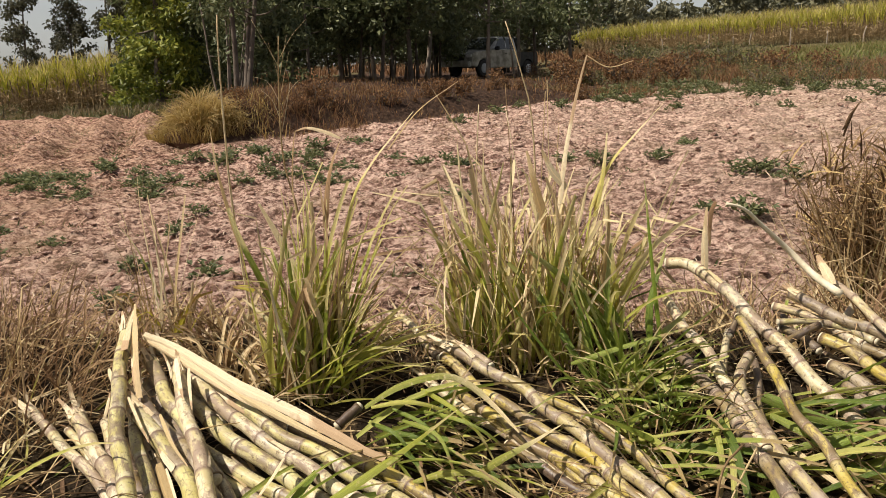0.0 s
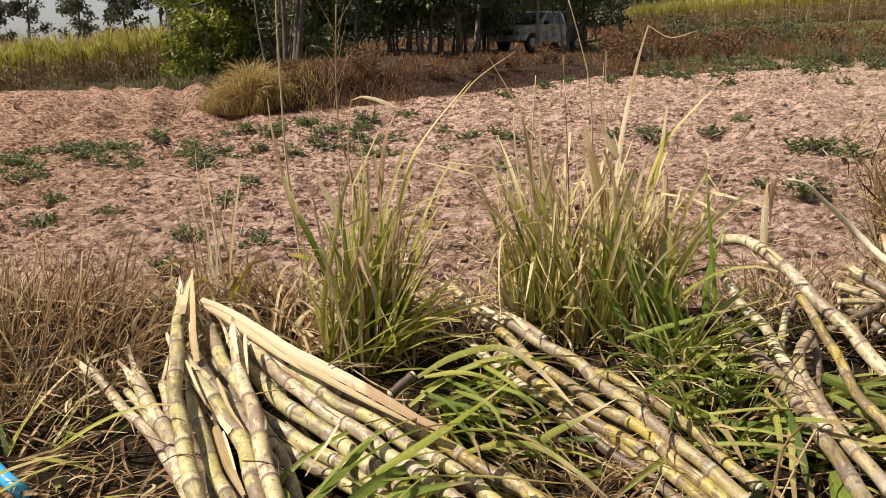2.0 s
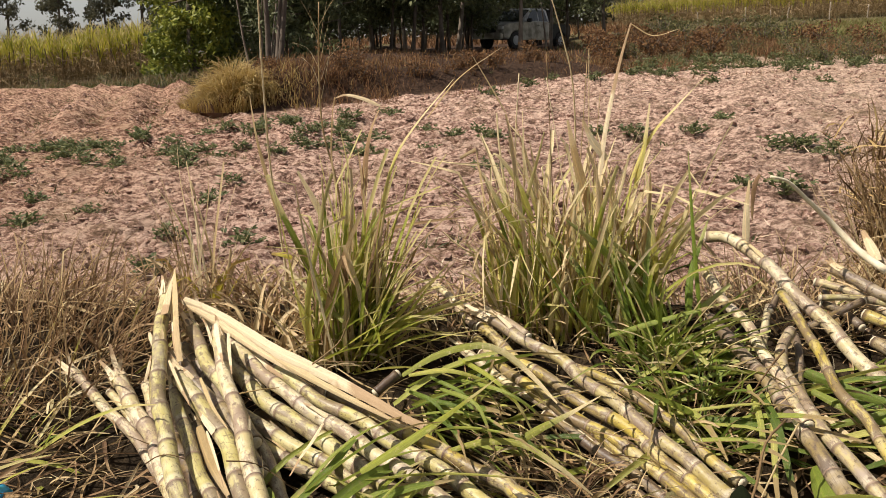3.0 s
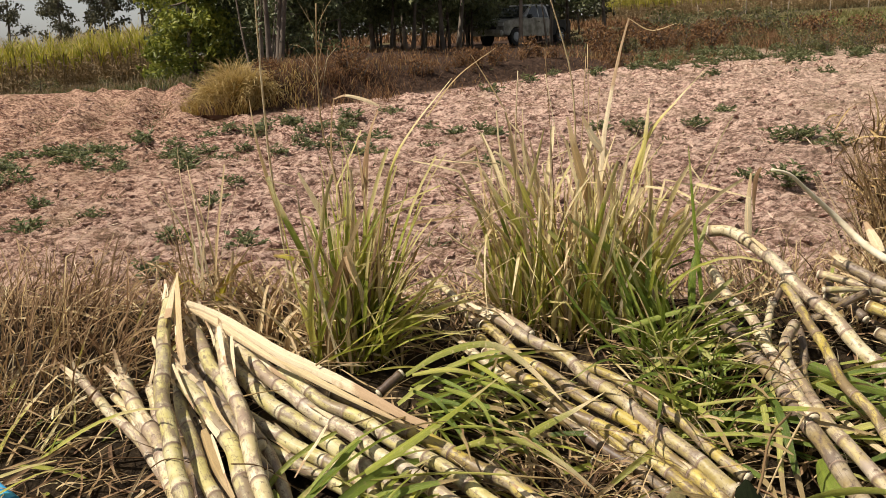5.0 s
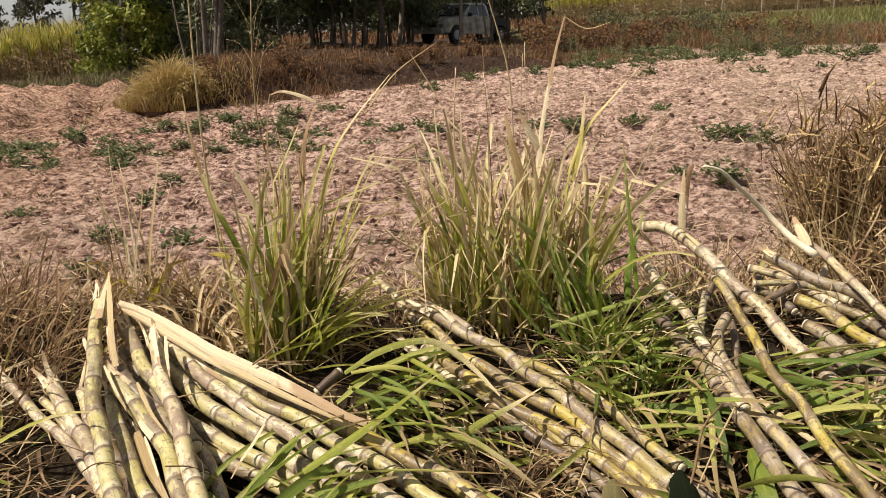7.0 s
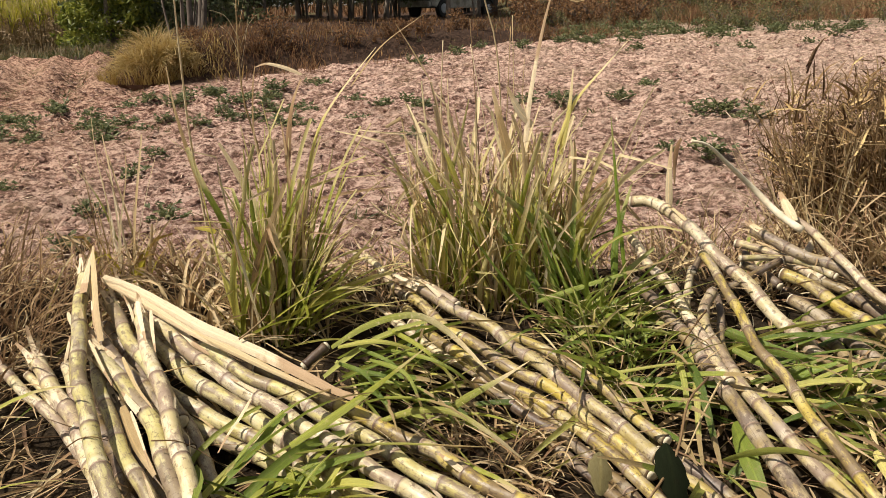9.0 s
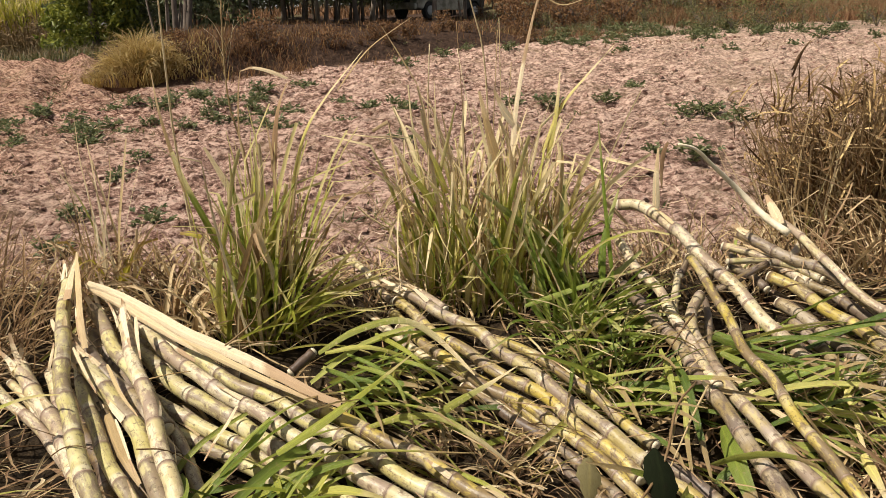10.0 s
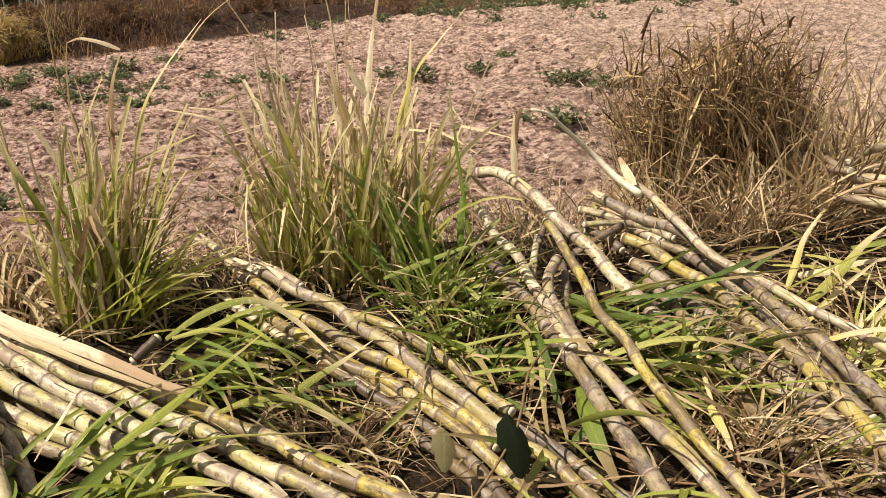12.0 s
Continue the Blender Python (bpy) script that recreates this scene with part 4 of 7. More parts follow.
for k in range(18):
    spots.append((rs.uniform(5.0, 9.5), rs.uniform(24.0, 31.0), olive, rs.uniform(1.0, 1.7)))
for k in range(12):
    spots.append((rs.uniform(-12.5, -5.2), rs.uniform(19.5, 23.0), olive, rs.uniform(0.4, 0.9)))
used = {}
for x, y, kinds, s in spots:
    ob = kinds[rs.randint(0, 3)]
    m = at_ground(x, y, rs.uniform(0, 360), s, 0.03)
    if ob not in used:
        used[ob] = 1
        ob.matrix_basis = m
    else:
        copy_thing(ob, m @ Matrix.Scale(1.0 / ob.scale[0], 4))


def straw_mound(x, y):
    """Tufts of dead grass grown into one uneven heap that hangs down over its own foot."""
    z0 = float(height(x, y))
    top = empty("straw_mound", x, y, z0 - 0.06)
    g = np.random.RandomState(81)
    core = bmesh.new()
    bmesh.ops.create_icosphere(core, subdivisions=3, radius=1.0)
    for v in core.verts:
        k = 1 + 0.5 * noise.noise(v.co * 1.8)
        v.co = Vector((v.co.x * 0.36 * k, v.co.y * 0.24 * k, max(v.co.z, -0.5) * 0.26 * k))
    part("core", from_bm("core", core, REDDRY, 0, True), top)
    for ox, oy, oz, size, n in ((-0.34, -0.05, 0.06, 0.55, 260), (-0.22, 0.05, 0.16, 0.7, 300), (-0.08, -0.10, 0.22, 0.85, 330), (0.05, 0.08, 0.34, 1.0, 380), (0.12, -0.14, 0.24, 0.9, 330), (0.24, 0.0, 0.32, 0.9, 330), (0.36, 0.06, 0.26, 0.7, 260), (-0.10, 0.2, 0.22, 0.8, 260), (0.46, 0.16, 0.20, 0.6, 220)):
        r = Ribbons(int(g.randint(1, 9999)))
        for k in range(n):
            a = r.r.rand() * 6.28
            q = r.r.rand() * 0.10
            r.blade((ox + math.cos(a) * q, oy + math.sin(a) * q, oz + r.r.uniform(-0.08, 0.04)), size * r.r.uniform(0.2, 0.52), r.r.uniform(0.006, 0.013), a, r.r.uniform(0.0, 1.1), r.r.uniform(0.6, 2.3), 6)
        for k in range(n // 2):
            a = r.r.rand() * 6.28
            r.blade((ox + math.cos(a) * 0.2, oy + math.sin(a) * 0.22, 0.02), size * r.r.uniform(0.12, 0.4), r.r.uniform(0.006, 0.012), a + r.r.normal(), r.r.uniform(0.0, 0.5), r.r.uniform(0.2, 1.2), 4)
        tagged(part("tuft", r.mesh("tuft", GOLD), top), kind="stuff")
    tagged(top, "uneven mound of golden dead grass at the field's edge", "straw mound")


straw_mound(-3.27, 10.9)
flakes = Ribbons(83)
for k in range(3000):
    fy = 2.7 + 11.0 * flakes.r.rand() ** 1.3
    fx = flakes.r.uniform(-0.55, 0.55) * (fy + 1.0)
    if fy < field_edge(fx) - 0.2:
        flakes.blade((fx, fy, float(height(fx, fy)) + flakes.r.uniform(0.03, 0.09)), flakes.r.uniform(0.03, 0.09) + 0.004 * fy, flakes.r.uniform(0.003, 0.006) + 0.0003 * fy, flakes.r.rand() * 6.28, flakes.r.uniform(1.2, 1.7), flakes.r.uniform(-0.3, 0.3), 3)
tagged(new("field_straw", flakes.mesh("field_straw", FLAKE)), "pale broken straw scattered over the tilled soil", "straw", kind="stuff")
brush("field_weeds", WEED, [(rb.uniform(-0.5, 0.5) * (yy + 1.5), yy) for yy in 3.2 + 12.0 * rb.rand(1000)], "tiny dull green weeds sprouting in the tilled soil", 84, 9, 0.07, (0.03, 0.09), (0.006, 0.014), (0.3, 1.3), (0.2, 1.0), 3)
brush("dry_brush", REDDRY, [(rb.uniform(-2.9, -1.3), rb.uniform(11.0, 12.6)) for k in range(60)], "brown dry grass on the bank beside the straw mound", 86, 16, 0.12, (0.08, 0.26), (0.006, 0.013))
brush("golden_grass", GOLD, [(rb.uniform(-3.0, -2.2), rb.uniform(10.9, 11.6)) for k in range(14)], "golden dry grass tufts beside the straw mound", 82, 16, 0.12, (0.08, 0.28), (0.007, 0.014))


# ---- cassava seedlings ----
def cassava(seed, size=1.0):
    r = Ribbons(seed)
    top = empty("cassava_plant", 0, 0, 0)
    stem_h = 0.07
    part("stem", tube_mesh("stem", curve_points([(0, 0, -0.04), (0.006, 0.004, stem_h * 0.5), (0.010, -0.006, stem_h)], 6), 0.006, BARK, 6), top)
    for k in range(34):
        a = k * 2.4 + r.r.normal() * 0.3
        z = stem_h * (0.2 + 0.8 * r.r.rand())
        reach = r.r.uniform(0.01, 0.12)
        hub = np.array([math.cos(a) * reach, math.sin(a) * reach, z + r.r.uniform(0.0, 0.07) - reach * 0.2])
        r.strip(curve_points([(0.008, 0, z * 0.7), hub], 3), np.tile([[-math.sin(a), math.cos(a), 0]], (3, 1)), 0.003, 0.2, lambda s: 1 + 0 * s)
        for j in range(5):
            r.blade(hub, r.r.uniform(0.03, 0.06) * (1 - 0.12 * abs(j - 2)), 0.016, a + (j - 2) * 0.7 + r.r.normal() * 0.15, 1.0 + r.r.normal() * 0.35, r.r.uniform(0.3, 1.3), 4, profile=lambda s: np.sin(np.clip(s * 0.9 + 0.08, 0, 1) * 3.14) ** 0.8)
    part("leaves", r.mesh("leaves", CASSAVA), top)
    return tagged(top, "young green cassava plant with lobed leaves in the tilled soil", "cassava plant", "cassava plants in the field")


FIELD_A = [(-3.97, 6.93), (-4.16, 7.60), (-3.81, 7.69), (-3.27, 7.56), (-2.95, 8.04), (-3.38, 8.35), (-2.38, 8.73), (-2.78, 8.62), (-2.00, 8.85), (-1.47, 7.13), (-1.38, 8.66), (-1.26, 7.78), (-0.88, 6.83), (-0.58, 8.19), (-0.29, 7.70), (-1.13, 9.91), (-3.68, 6.33), (-2.75, 5.14), (-2.53, 4.57), (-1.64, 5.52), (-1.57, 4.89), (-1.49, 3.96), (-1.42, 3.52), (-1.07, 3.77)]
FIELD_B = [(-2.32, 4.92), (-2.91, 6.70), (-2.33, 6.58), (-2.21, 7.15), (0.02, 5.63), (0.05, 7.42), (0.94, 7.35), (2.05, 6.28), (2.24, 5.97), (1.38, 4.68), (1.60, 4.65), (2.17, 8.21), (1.66, 7.15), (-3.51, 6.98), (-3.45, 7.27), (-3.69, 6.59), (-1.00, 7.71), (-1.70, 7.90), (-4.02, 7.85), (2.19, 5.63), (-1.31, 7.19), (-3.53, 7.73), (-2.76, 7.44), (-4.24, 7.13)]
seedlings = [cassava(90 + k) for k in range(4)]
places = FIELD_A + FIELD_B
for k in range(44):
    x, y = rb.uniform(2.2, 7.4), rb.uniform(13.8, 17.6)
    places.append((x, y))
for k in range(30):
    x, y = rb.uniform(-0.2, 7.2), rb.uniform(11.0, 18.0)
    if x > 1.5 or y < field_edge(x) - 0.3:
        places.append((x, y))
for x, y in FIELD_A + FIELD_B:
    for j in range(rb.randint(1, 3) if y > 6 else 0):
        places.append((x + rb.normal() * 0.14, y + rb.normal() * 0.2))
for k, (x, y) in enumerate(places):
    s = rb.uniform(0.75, 1.1) * (0.62 + 0.05 * y)
    t, lift = soil_relief(np.array([x]), np.array([y]))
    m = at_ground(x, y, rb.uniform(0, 360), s, 0.02 - float(t[0] * lift[0]))
    if k < 4:
        seedlings[k].matrix_basis = m
    else:
        copy_thing(seedlings[k % 4], m @ Matrix.Identity(4))

# ---- cut sugarcane ----
# the brown tone stands for stalks shaded by the pile
WORDS = {"yellow": "yellow-green cut sugarcane stalk with dark patches and ringed nodes", "green": "pale green cut sugarcane stalk with waxy ringed joints", "grey": "greyish weathered cut sugarcane stalk with ringed nodes", "pale": "pale whitish cut sugarcane stalk with a dry end", "brown": "sugarcane stalk low in the pile, its shade put into a brown colour", "wax": "yellowish cut sugarcane stalk with greyish wax bands at its nodes"}
GROUPS = {"left": "stalks of the pile with the husk", "mid": "stalks of the slanting pile", "right": "stalks lying between the piles", "far": "stalks of the pile by the brush"}
cane_rng, flap_rng = np.random.RandomState(404), np.random.RandomState(405)


def sugarcane(pts, r, tone, pile, top):
    """One stalk: swelling joints, a ring at each node, a cut or ragged dry end."""
    length = float(np.linalg.norm(np.diff(np.array(pts), axis=0), axis=1).sum())
    joint = cane_rng.uniform(0.082, 0.108)
    n = max(int(length / joint), 1)
    fine = curve_points(pts, n * 8 + 1)
    zig = np.array([(-1) ** (i // 8) * 0.0016 * math.sin((i % 8) / 8 * 3.14) for i in range(len(fine))])
    fine = fine + np.stack([zig, zig * 0.4, zig], 1)
    ph = np.arange(len(fine)) % 8 / 8.0
    rad = r * (1 - 0.07 * np.sin(ph * np.pi) + 0.03 * np.exp(-((ph - 0.06) / 0.05) ** 2)) * np.linspace(0.93, 1.04, len(fine)) * cane_rng.uniform(0.97, 1.03)
    me = tube_mesh("sugarcane_stalk", fine, rad, CANES[tone], 12)
    uvl = me.uv_layers[0].data
    a = np.zeros(len(uvl) * 2, np.float32)
    uvl.foreach_get("uv", a)
    a[1::2] = a[1::2] * n / max(length, 0.01) + cane_rng.randint(0, 40)
    uvl.foreach_set("uv", a)
    ob = tagged(new("sugarcane_stalk", me), WORDS[tone], "sugarcane", GROUPS[pile])
    for i in range(1, n):
        c, d = fine[i * 8], fine[i * 8 + 1] - fine[i * 8 - 1]
        d = d / np.linalg.norm(d)
        line = [c + d * s for s in (-0.0018, -0.0010, 0.0, 0.0010, 0.0018)]
        part("node_ring", tube_mesh("node_ring", line, rad[i * 8] * np.array([0.985, 1.03, 1.005, 1.035, 0.985]), RING, 12), ob)
    for i in range(1, n):
        if flap_rng.rand() < (0.3 if pile in ("left", "mid") else 0.15):
            d = fine[i * 8 + 1] - fine[i * 8 - 1]
            d = d / np.linalg.norm(d)
            sd = np.cross(d, [0, 0, 1.0])
            sd /= np.linalg.norm(sd)
            up = np.cross(sd, d)
            q = flap_rng.uniform(-1.2, 1.2)
            out = up * math.cos(q) + sd * math.sin(q)
            ln = flap_rng.uniform(0.02, 0.07)
            o = fine[i * 8] + out * r * 1.05
            e = -d * ln + out * flap_rng.uniform(0.0, 0.25) * ln
            fl = Ribbons(int(flap_rng.randint(1, 9999)))
            fl.strip(curve_points([o, o + e * 0.5 + out * 0.002, o + e], 5), np.tile(-up * math.sin(q) + sd * math.cos(q), (5, 1)), r * flap_rng.uniform(0.35, 1.0), 0.1, lambda s: np.clip(1.0 - 0.8 * s ** 2, 0, 1) * (1 - 0.35 * flap_rng.rand(len(s))))
            part("sheath_strip", fl.mesh("sheath_strip", HUSK if flap_rng.rand() < 0.7 else STRAW), ob, "torn dry sheath")
    d0 = fine[0] - fine[2]
    d0 = d0 / np.linalg.norm(d0)
    if top == "cut":
        part("cut_end", tube_mesh("cut_end", [fine[0] + d0 * 0.0005, fine[0] + d0 * 0.004, fine[0] + d0 * 0.006], [r * 0.9, r * 0.86, r * 0.5], PITH, 12), ob, "pale cut end")
    else:
        side = np.cross(d0, [0, 0, 1.0])
        side /= np.linalg.norm(side)
        up = np.cross(side, d0)
        for k in range(9 if top == "ragged" else 5):
            rb_ = Ribbons(int(cane_rng.randint(1, 9999)))
            q = k * 0.7 + cane_rng.rand()
            o = fine[2] + (side * math.cos(q) + up * math.sin(q)) * r * 0.97
            flare = (side * math.cos(q) + up * math.sin(q)) * cane_rng.uniform(0.0, 0.35)
            ln = cane_rng.uniform(0.04, 0.10)
            line = curve_points([o, o + d0 * ln * 0.5, o + (d0 + flare) * ln], 5)
            tang = -side * math.sin(q) + up * math.cos(q)
            rb_.strip(line, np.tile(tang, (5, 1)), r * 0.95, 0.1, lambda s: np.clip(1.05 - 0.75 * s, 0, 1))
            part("sheath_strip", rb_.mesh("sheath_strip", HUSK), ob, "ragged pale dry sheath")
    d1 = fine[-1] - fine[-3]
    d1 = d1 / np.linalg.norm(d1)
    part("cut_end", tube_mesh("cut_end", [fine[-1] + d1 * 0.0005, fine[-1] + d1 * 0.004, fine[-1] + d1 * 0.006], [r * 0.9, r * 0.86, r * 0.5], PITH, 12), ob, "pale cut end")


sugarcane([(-0.822, 1.647, 0.391), (-0.702, 1.531, 0.364), (-0.679, 1.513, 0.356), (-0.624, 1.460, 0.341), (-0.567, 1.400, 0.325), (-0.514, 1.338, 0.308), (-0.354, 1.153, 0.252)], 0.0116, "pale", "left", "ragged")
sugarcane([(-0.707, 1.601, 0.402), (-0.682, 1.568, 0.389), (-0.642, 1.518, 0.373), (-0.590, 1.455, 0.354), (-0.545, 1.390, 0.335), (-0.499, 1.313, 0.313), (-0.373, 1.105, 0.251)], 0.0171, "pale", "left", "ragged")
sugarcane([(-0.710, 1.573, 0.376), (-0.673, 1.537, 0.362), (-0.621, 1.480, 0.344), (-0.568, 1.424, 0.326), (-0.402, 1.246, 0.270)], 0.0088, "pale", "left", "cut")
sugarcane([(-0.664, 1.786, 0.520), (-0.643, 1.698, 0.496), (-0.610, 1.590, 0.467), (-0.579, 1.495, 0.442), (-0.549, 1.418, 0.420), (-0.511, 1.340, 0.398), (-0.478, 1.276, 0.378), (-0.449, 1.218, 0.360), (-0.425, 1.177, 0.346), (-0.302, 0.972, 0.284)], 0.0154, "green", "left", "sharp")
sugarcane([(-0.596, 1.612, 0.424), (-0.554, 1.513, 0.400), (-0.515, 1.433, 0.380), (-0.468, 1.345, 0.358), (-0.421, 1.272, 0.339), (-0.381, 1.213, 0.323), (-0.243, 1.012, 0.262)], 0.0134, "green", "left", "cut")
sugarcane([(-0.519, 1.495, 0.360), (-0.480, 1.430, 0.342), (-0.437, 1.360, 0.323), (-0.393, 1.295, 0.305), (-0.366, 1.255, 0.292), (-0.233, 1.054, 0.235)], 0.0142, "brown", "left", "ragged")
sugarcane([(-0.571, 1.552, 0.432), (-0.521, 1.492, 0.415), (-0.465, 1.432, 0.398), (-0.415, 1.363, 0.379), (-0.381, 1.296, 0.360), (-0.347, 1.235, 0.342), (-0.326, 1.196, 0.330), (-0.210, 0.986, 0.267)], 0.0177, "green", "left", "ragged")
sugarcane([(-0.573, 1.591, 0.440), (-0.530, 1.532, 0.423), (-0.487, 1.492, 0.410), (-0.444, 1.447, 0.396), (-0.403, 1.394, 0.380), (-0.343, 1.318, 0.344)], 0.0150, "grey", "left", "ragged")
sugarcane([(-0.593, 1.711, 0.475), (-0.555, 1.651, 0.457), (-0.511, 1.580, 0.438), (-0.469, 1.525, 0.422), (-0.426, 1.462, 0.404), (-0.371, 1.382, 0.367)], 0.0157, "green", "left", "ragged")
sugarcane([(-0.513, 1.643, 0.476), (-0.478, 1.559, 0.453), (-0.442, 1.482, 0.433), (-0.405, 1.404, 0.412), (-0.373, 1.335, 0.393), (-0.344, 1.268, 0.374), (-0.317, 1.208, 0.357), (-0.301, 1.170, 0.344), (-0.207, 0.950, 0.279)], 0.0150, "pale", "left", "ragged")
sugarcane([(-0.387, 1.436, 0.359), (-0.351, 1.380, 0.342), (-0.326, 1.337, 0.328), (-0.298, 1.285, 0.313), (-0.280, 1.249, 0.300), (-0.173, 1.036, 0.237)], 0.0122, "pale", "left", "cut")
sugarcane([(-0.587, 1.764, 0.485), (-0.528, 1.703, 0.470), (-0.461, 1.621, 0.449), (-0.398, 1.553, 0.432), (-0.337, 1.489, 0.416), (-0.277, 1.439, 0.402), (-0.209, 1.384, 0.388), (-0.124, 1.311, 0.370), (-0.065, 1.263, 0.356), (0.008, 1.202, 0.341), (0.198, 1.045, 0.289)], 0.0145, "pale", "left", "ragged")
sugarcane([(-0.378, 1.580, 0.428), (-0.319, 1.525, 0.414), (-0.259, 1.477, 0.402), (-0.202, 1.439, 0.392), (-0.131, 1.380, 0.377), (-0.065, 1.331, 0.365), (-0.012, 1.286, 0.353), (0.043, 1.236, 0.340), (0.104, 1.190, 0.328), (0.301, 1.041, 0.278)], 0.0137, "green", "left", "cut")
sugarcane([(-0.261, 1.522, 0.406), (-0.192, 1.470, 0.392), (-0.127, 1.430, 0.380), (-0.044, 1.375, 0.365), (0.015, 1.334, 0.353), (0.071, 1.296, 0.341), (0.081, 1.284, 0.335), (0.140, 1.235, 0.321), (0.205, 1.191, 0.308), (0.410, 1.053, 0.260)], 0.0143, "yellow", "left", "cut")
sugarcane([(-0.493, 1.622, 0.426), (-0.433, 1.558, 0.410), (-0.373, 1.495, 0.395), (-0.308, 1.439, 0.380), (-0.245, 1.392, 0.368), (-0.186, 1.337, 0.354), (-0.116, 1.271, 0.338), (-0.054, 1.210, 0.322), (0.123, 1.039, 0.267)], 0.0172, "green", "left", "cut")
sugarcane([(-0.436, 1.495, 0.380), (-0.397, 1.463, 0.371), (-0.345, 1.430, 0.360), (-0.286, 1.393, 0.350), (-0.230, 1.356, 0.339), (-0.167, 1.304, 0.325), (-0.101, 1.242, 0.309), (0.078, 1.074, 0.255)], 0.0150, "green", "left", "cut")
sugarcane([(-0.404, 1.447, 0.351), (-0.357, 1.413, 0.340), (-0.302, 1.383, 0.330), (-0.248, 1.354, 0.320), (-0.188, 1.309, 0.306), (-0.131, 1.259, 0.292), (0.053, 1.096, 0.243)], 0.0143, "green", "left", "cut")
sugarcane([(-0.503, 1.694, 0.421), (-0.452, 1.625, 0.404), (-0.413, 1.577, 0.391), (-0.366, 1.511, 0.374)], 0.0128, "pale", "left", "cut")
sugarcane([(-0.612, 1.727, 0.418), (-0.547, 1.646, 0.398), (-0.490, 1.562, 0.378), (-0.443, 1.486, 0.359), (-0.340, 1.320, 0.305)], 0.0143, "grey", "left", "cut")
sugarcane([(-0.596, 1.544, 0.365), (-0.528, 1.431, 0.337), (-0.477, 1.354, 0.317), (-0.436, 1.284, 0.297), (-0.312, 1.074, 0.239)], 0.0141, "brown", "left", "cut")
sugarcane([(-0.647, 1.602, 0.382), (-0.617, 1.542, 0.367), (-0.579, 1.468, 0.348), (-0.545, 1.409, 0.333), (-0.451, 1.238, 0.278)], 0.0127, "pale", "left", "cut")
sugarcane([(-0.407, 1.541, 0.350), (-0.328, 1.466, 0.331), (-0.246, 1.405, 0.315), (-0.169, 1.340, 0.299), (0.021, 1.182, 0.261)], 0.0139, "brown", "left", "cut")
sugarcane([(0.025, 1.807, 0.474), (0.064, 1.768, 0.463), (0.133, 1.696, 0.445), (0.185, 1.646, 0.431), (0.216, 1.595, 0.418), (0.257, 1.539, 0.403), (0.308, 1.469, 0.385), (0.348, 1.403, 0.368), (0.395, 1.337, 0.352), (0.427, 1.281, 0.337)], 0.0135, "wax", "mid", "ragged")
sugarcane([(0.208, 1.620, 0.426), (0.252, 1.596, 0.418), (0.299, 1.558, 0.407), (0.335, 1.515, 0.395), (0.369, 1.462, 0.380), (0.407, 1.395, 0.363), (0.451, 1.325, 0.346)], 0.0110, "yellow", "mid", "cut")
sugarcane([(0.018, 1.790, 0.456), (0.045, 1.752, 0.445), (0.087, 1.684, 0.427), (0.137, 1.628, 0.413), (0.192, 1.564, 0.396), (0.240, 1.518, 0.384), (0.287, 1.471, 0.371), (0.336, 1.393, 0.351), (0.377, 1.331, 0.335), (0.413, 1.265, 0.318)], 0.0129, "yellow", "mid", "cut")
sugarcane([(0.008, 1.777, 0.433), (0.039, 1.719, 0.418), (0.085, 1.649, 0.401), (0.139, 1.586, 0.386), (0.188, 1.525, 0.370), (0.246, 1.474, 0.357), (0.300, 1.418, 0.343), (0.347, 1.344, 0.325), (0.391, 1.273, 0.308), (0.415, 1.225, 0.295), (0.460, 1.139, 0.258)], 0.0122, "yellow", "mid", "cut")
sugarcane([(0.021, 1.732, 0.414), (0.073, 1.674, 0.399), (0.128, 1.600, 0.382), (0.185, 1.541, 0.367), (0.238, 1.484, 0.353), (0.305, 1.412, 0.319)], 0.0113, "yellow", "mid", "cut")
sugarcane([(-0.018, 1.759, 0.414), (0.021, 1.706, 0.400), (0.078, 1.645, 0.384), (0.133, 1.589, 0.368), (0.194, 1.518, 0.350), (0.290, 1.407, 0.308)], 0.0104, "pale", "mid", "ragged")
sugarcane([(0.145, 1.559, 0.354), (0.224, 1.473, 0.335), (0.278, 1.411, 0.321), (0.327, 1.343, 0.306), (0.365, 1.285, 0.294), (0.388, 1.225, 0.280), (0.475, 0.996, 0.220)], 0.0115, "brown", "mid", "cut")
sugarcane([(0.219, 1.441, 0.314), (0.273, 1.387, 0.303), (0.321, 1.321, 0.290), (0.363, 1.241, 0.274), (0.478, 1.023, 0.226)], 0.0118, "brown", "mid", "cut")
sugarcane([(0.440, 1.329, 0.322), (0.496, 1.273, 0.307), (0.537, 1.217, 0.292), (0.585, 1.142, 0.273), (0.717, 0.935, 0.211)], 0.0124, "grey", "mid", "cut")
sugarcane([(0.433, 1.279, 0.317), (0.480, 1.241, 0.305), (0.514, 1.186, 0.291), (0.534, 1.143, 0.279), (0.636, 0.924, 0.214)], 0.0131, "yellow", "mid", "cut")
sugarcane([(-0.097, 2.056, 0.475), (-0.062, 1.999, 0.463), (-0.028, 1.928, 0.449), (0.007, 1.854, 0.434)], 0.0100, "pale", "mid", "ragged")
sugarcane([(0.053, 1.826, 0.468), (0.082, 1.794, 0.459), (0.117, 1.752, 0.448)], 0.0104, "pale", "mid", "ragged")
sugarcane([(0.190, 1.589, 0.370), (0.266, 1.497, 0.347), (0.335, 1.403, 0.325), (0.388, 1.313, 0.303), (0.437, 1.228, 0.267)], 0.0114, "brown", "mid", "cut")
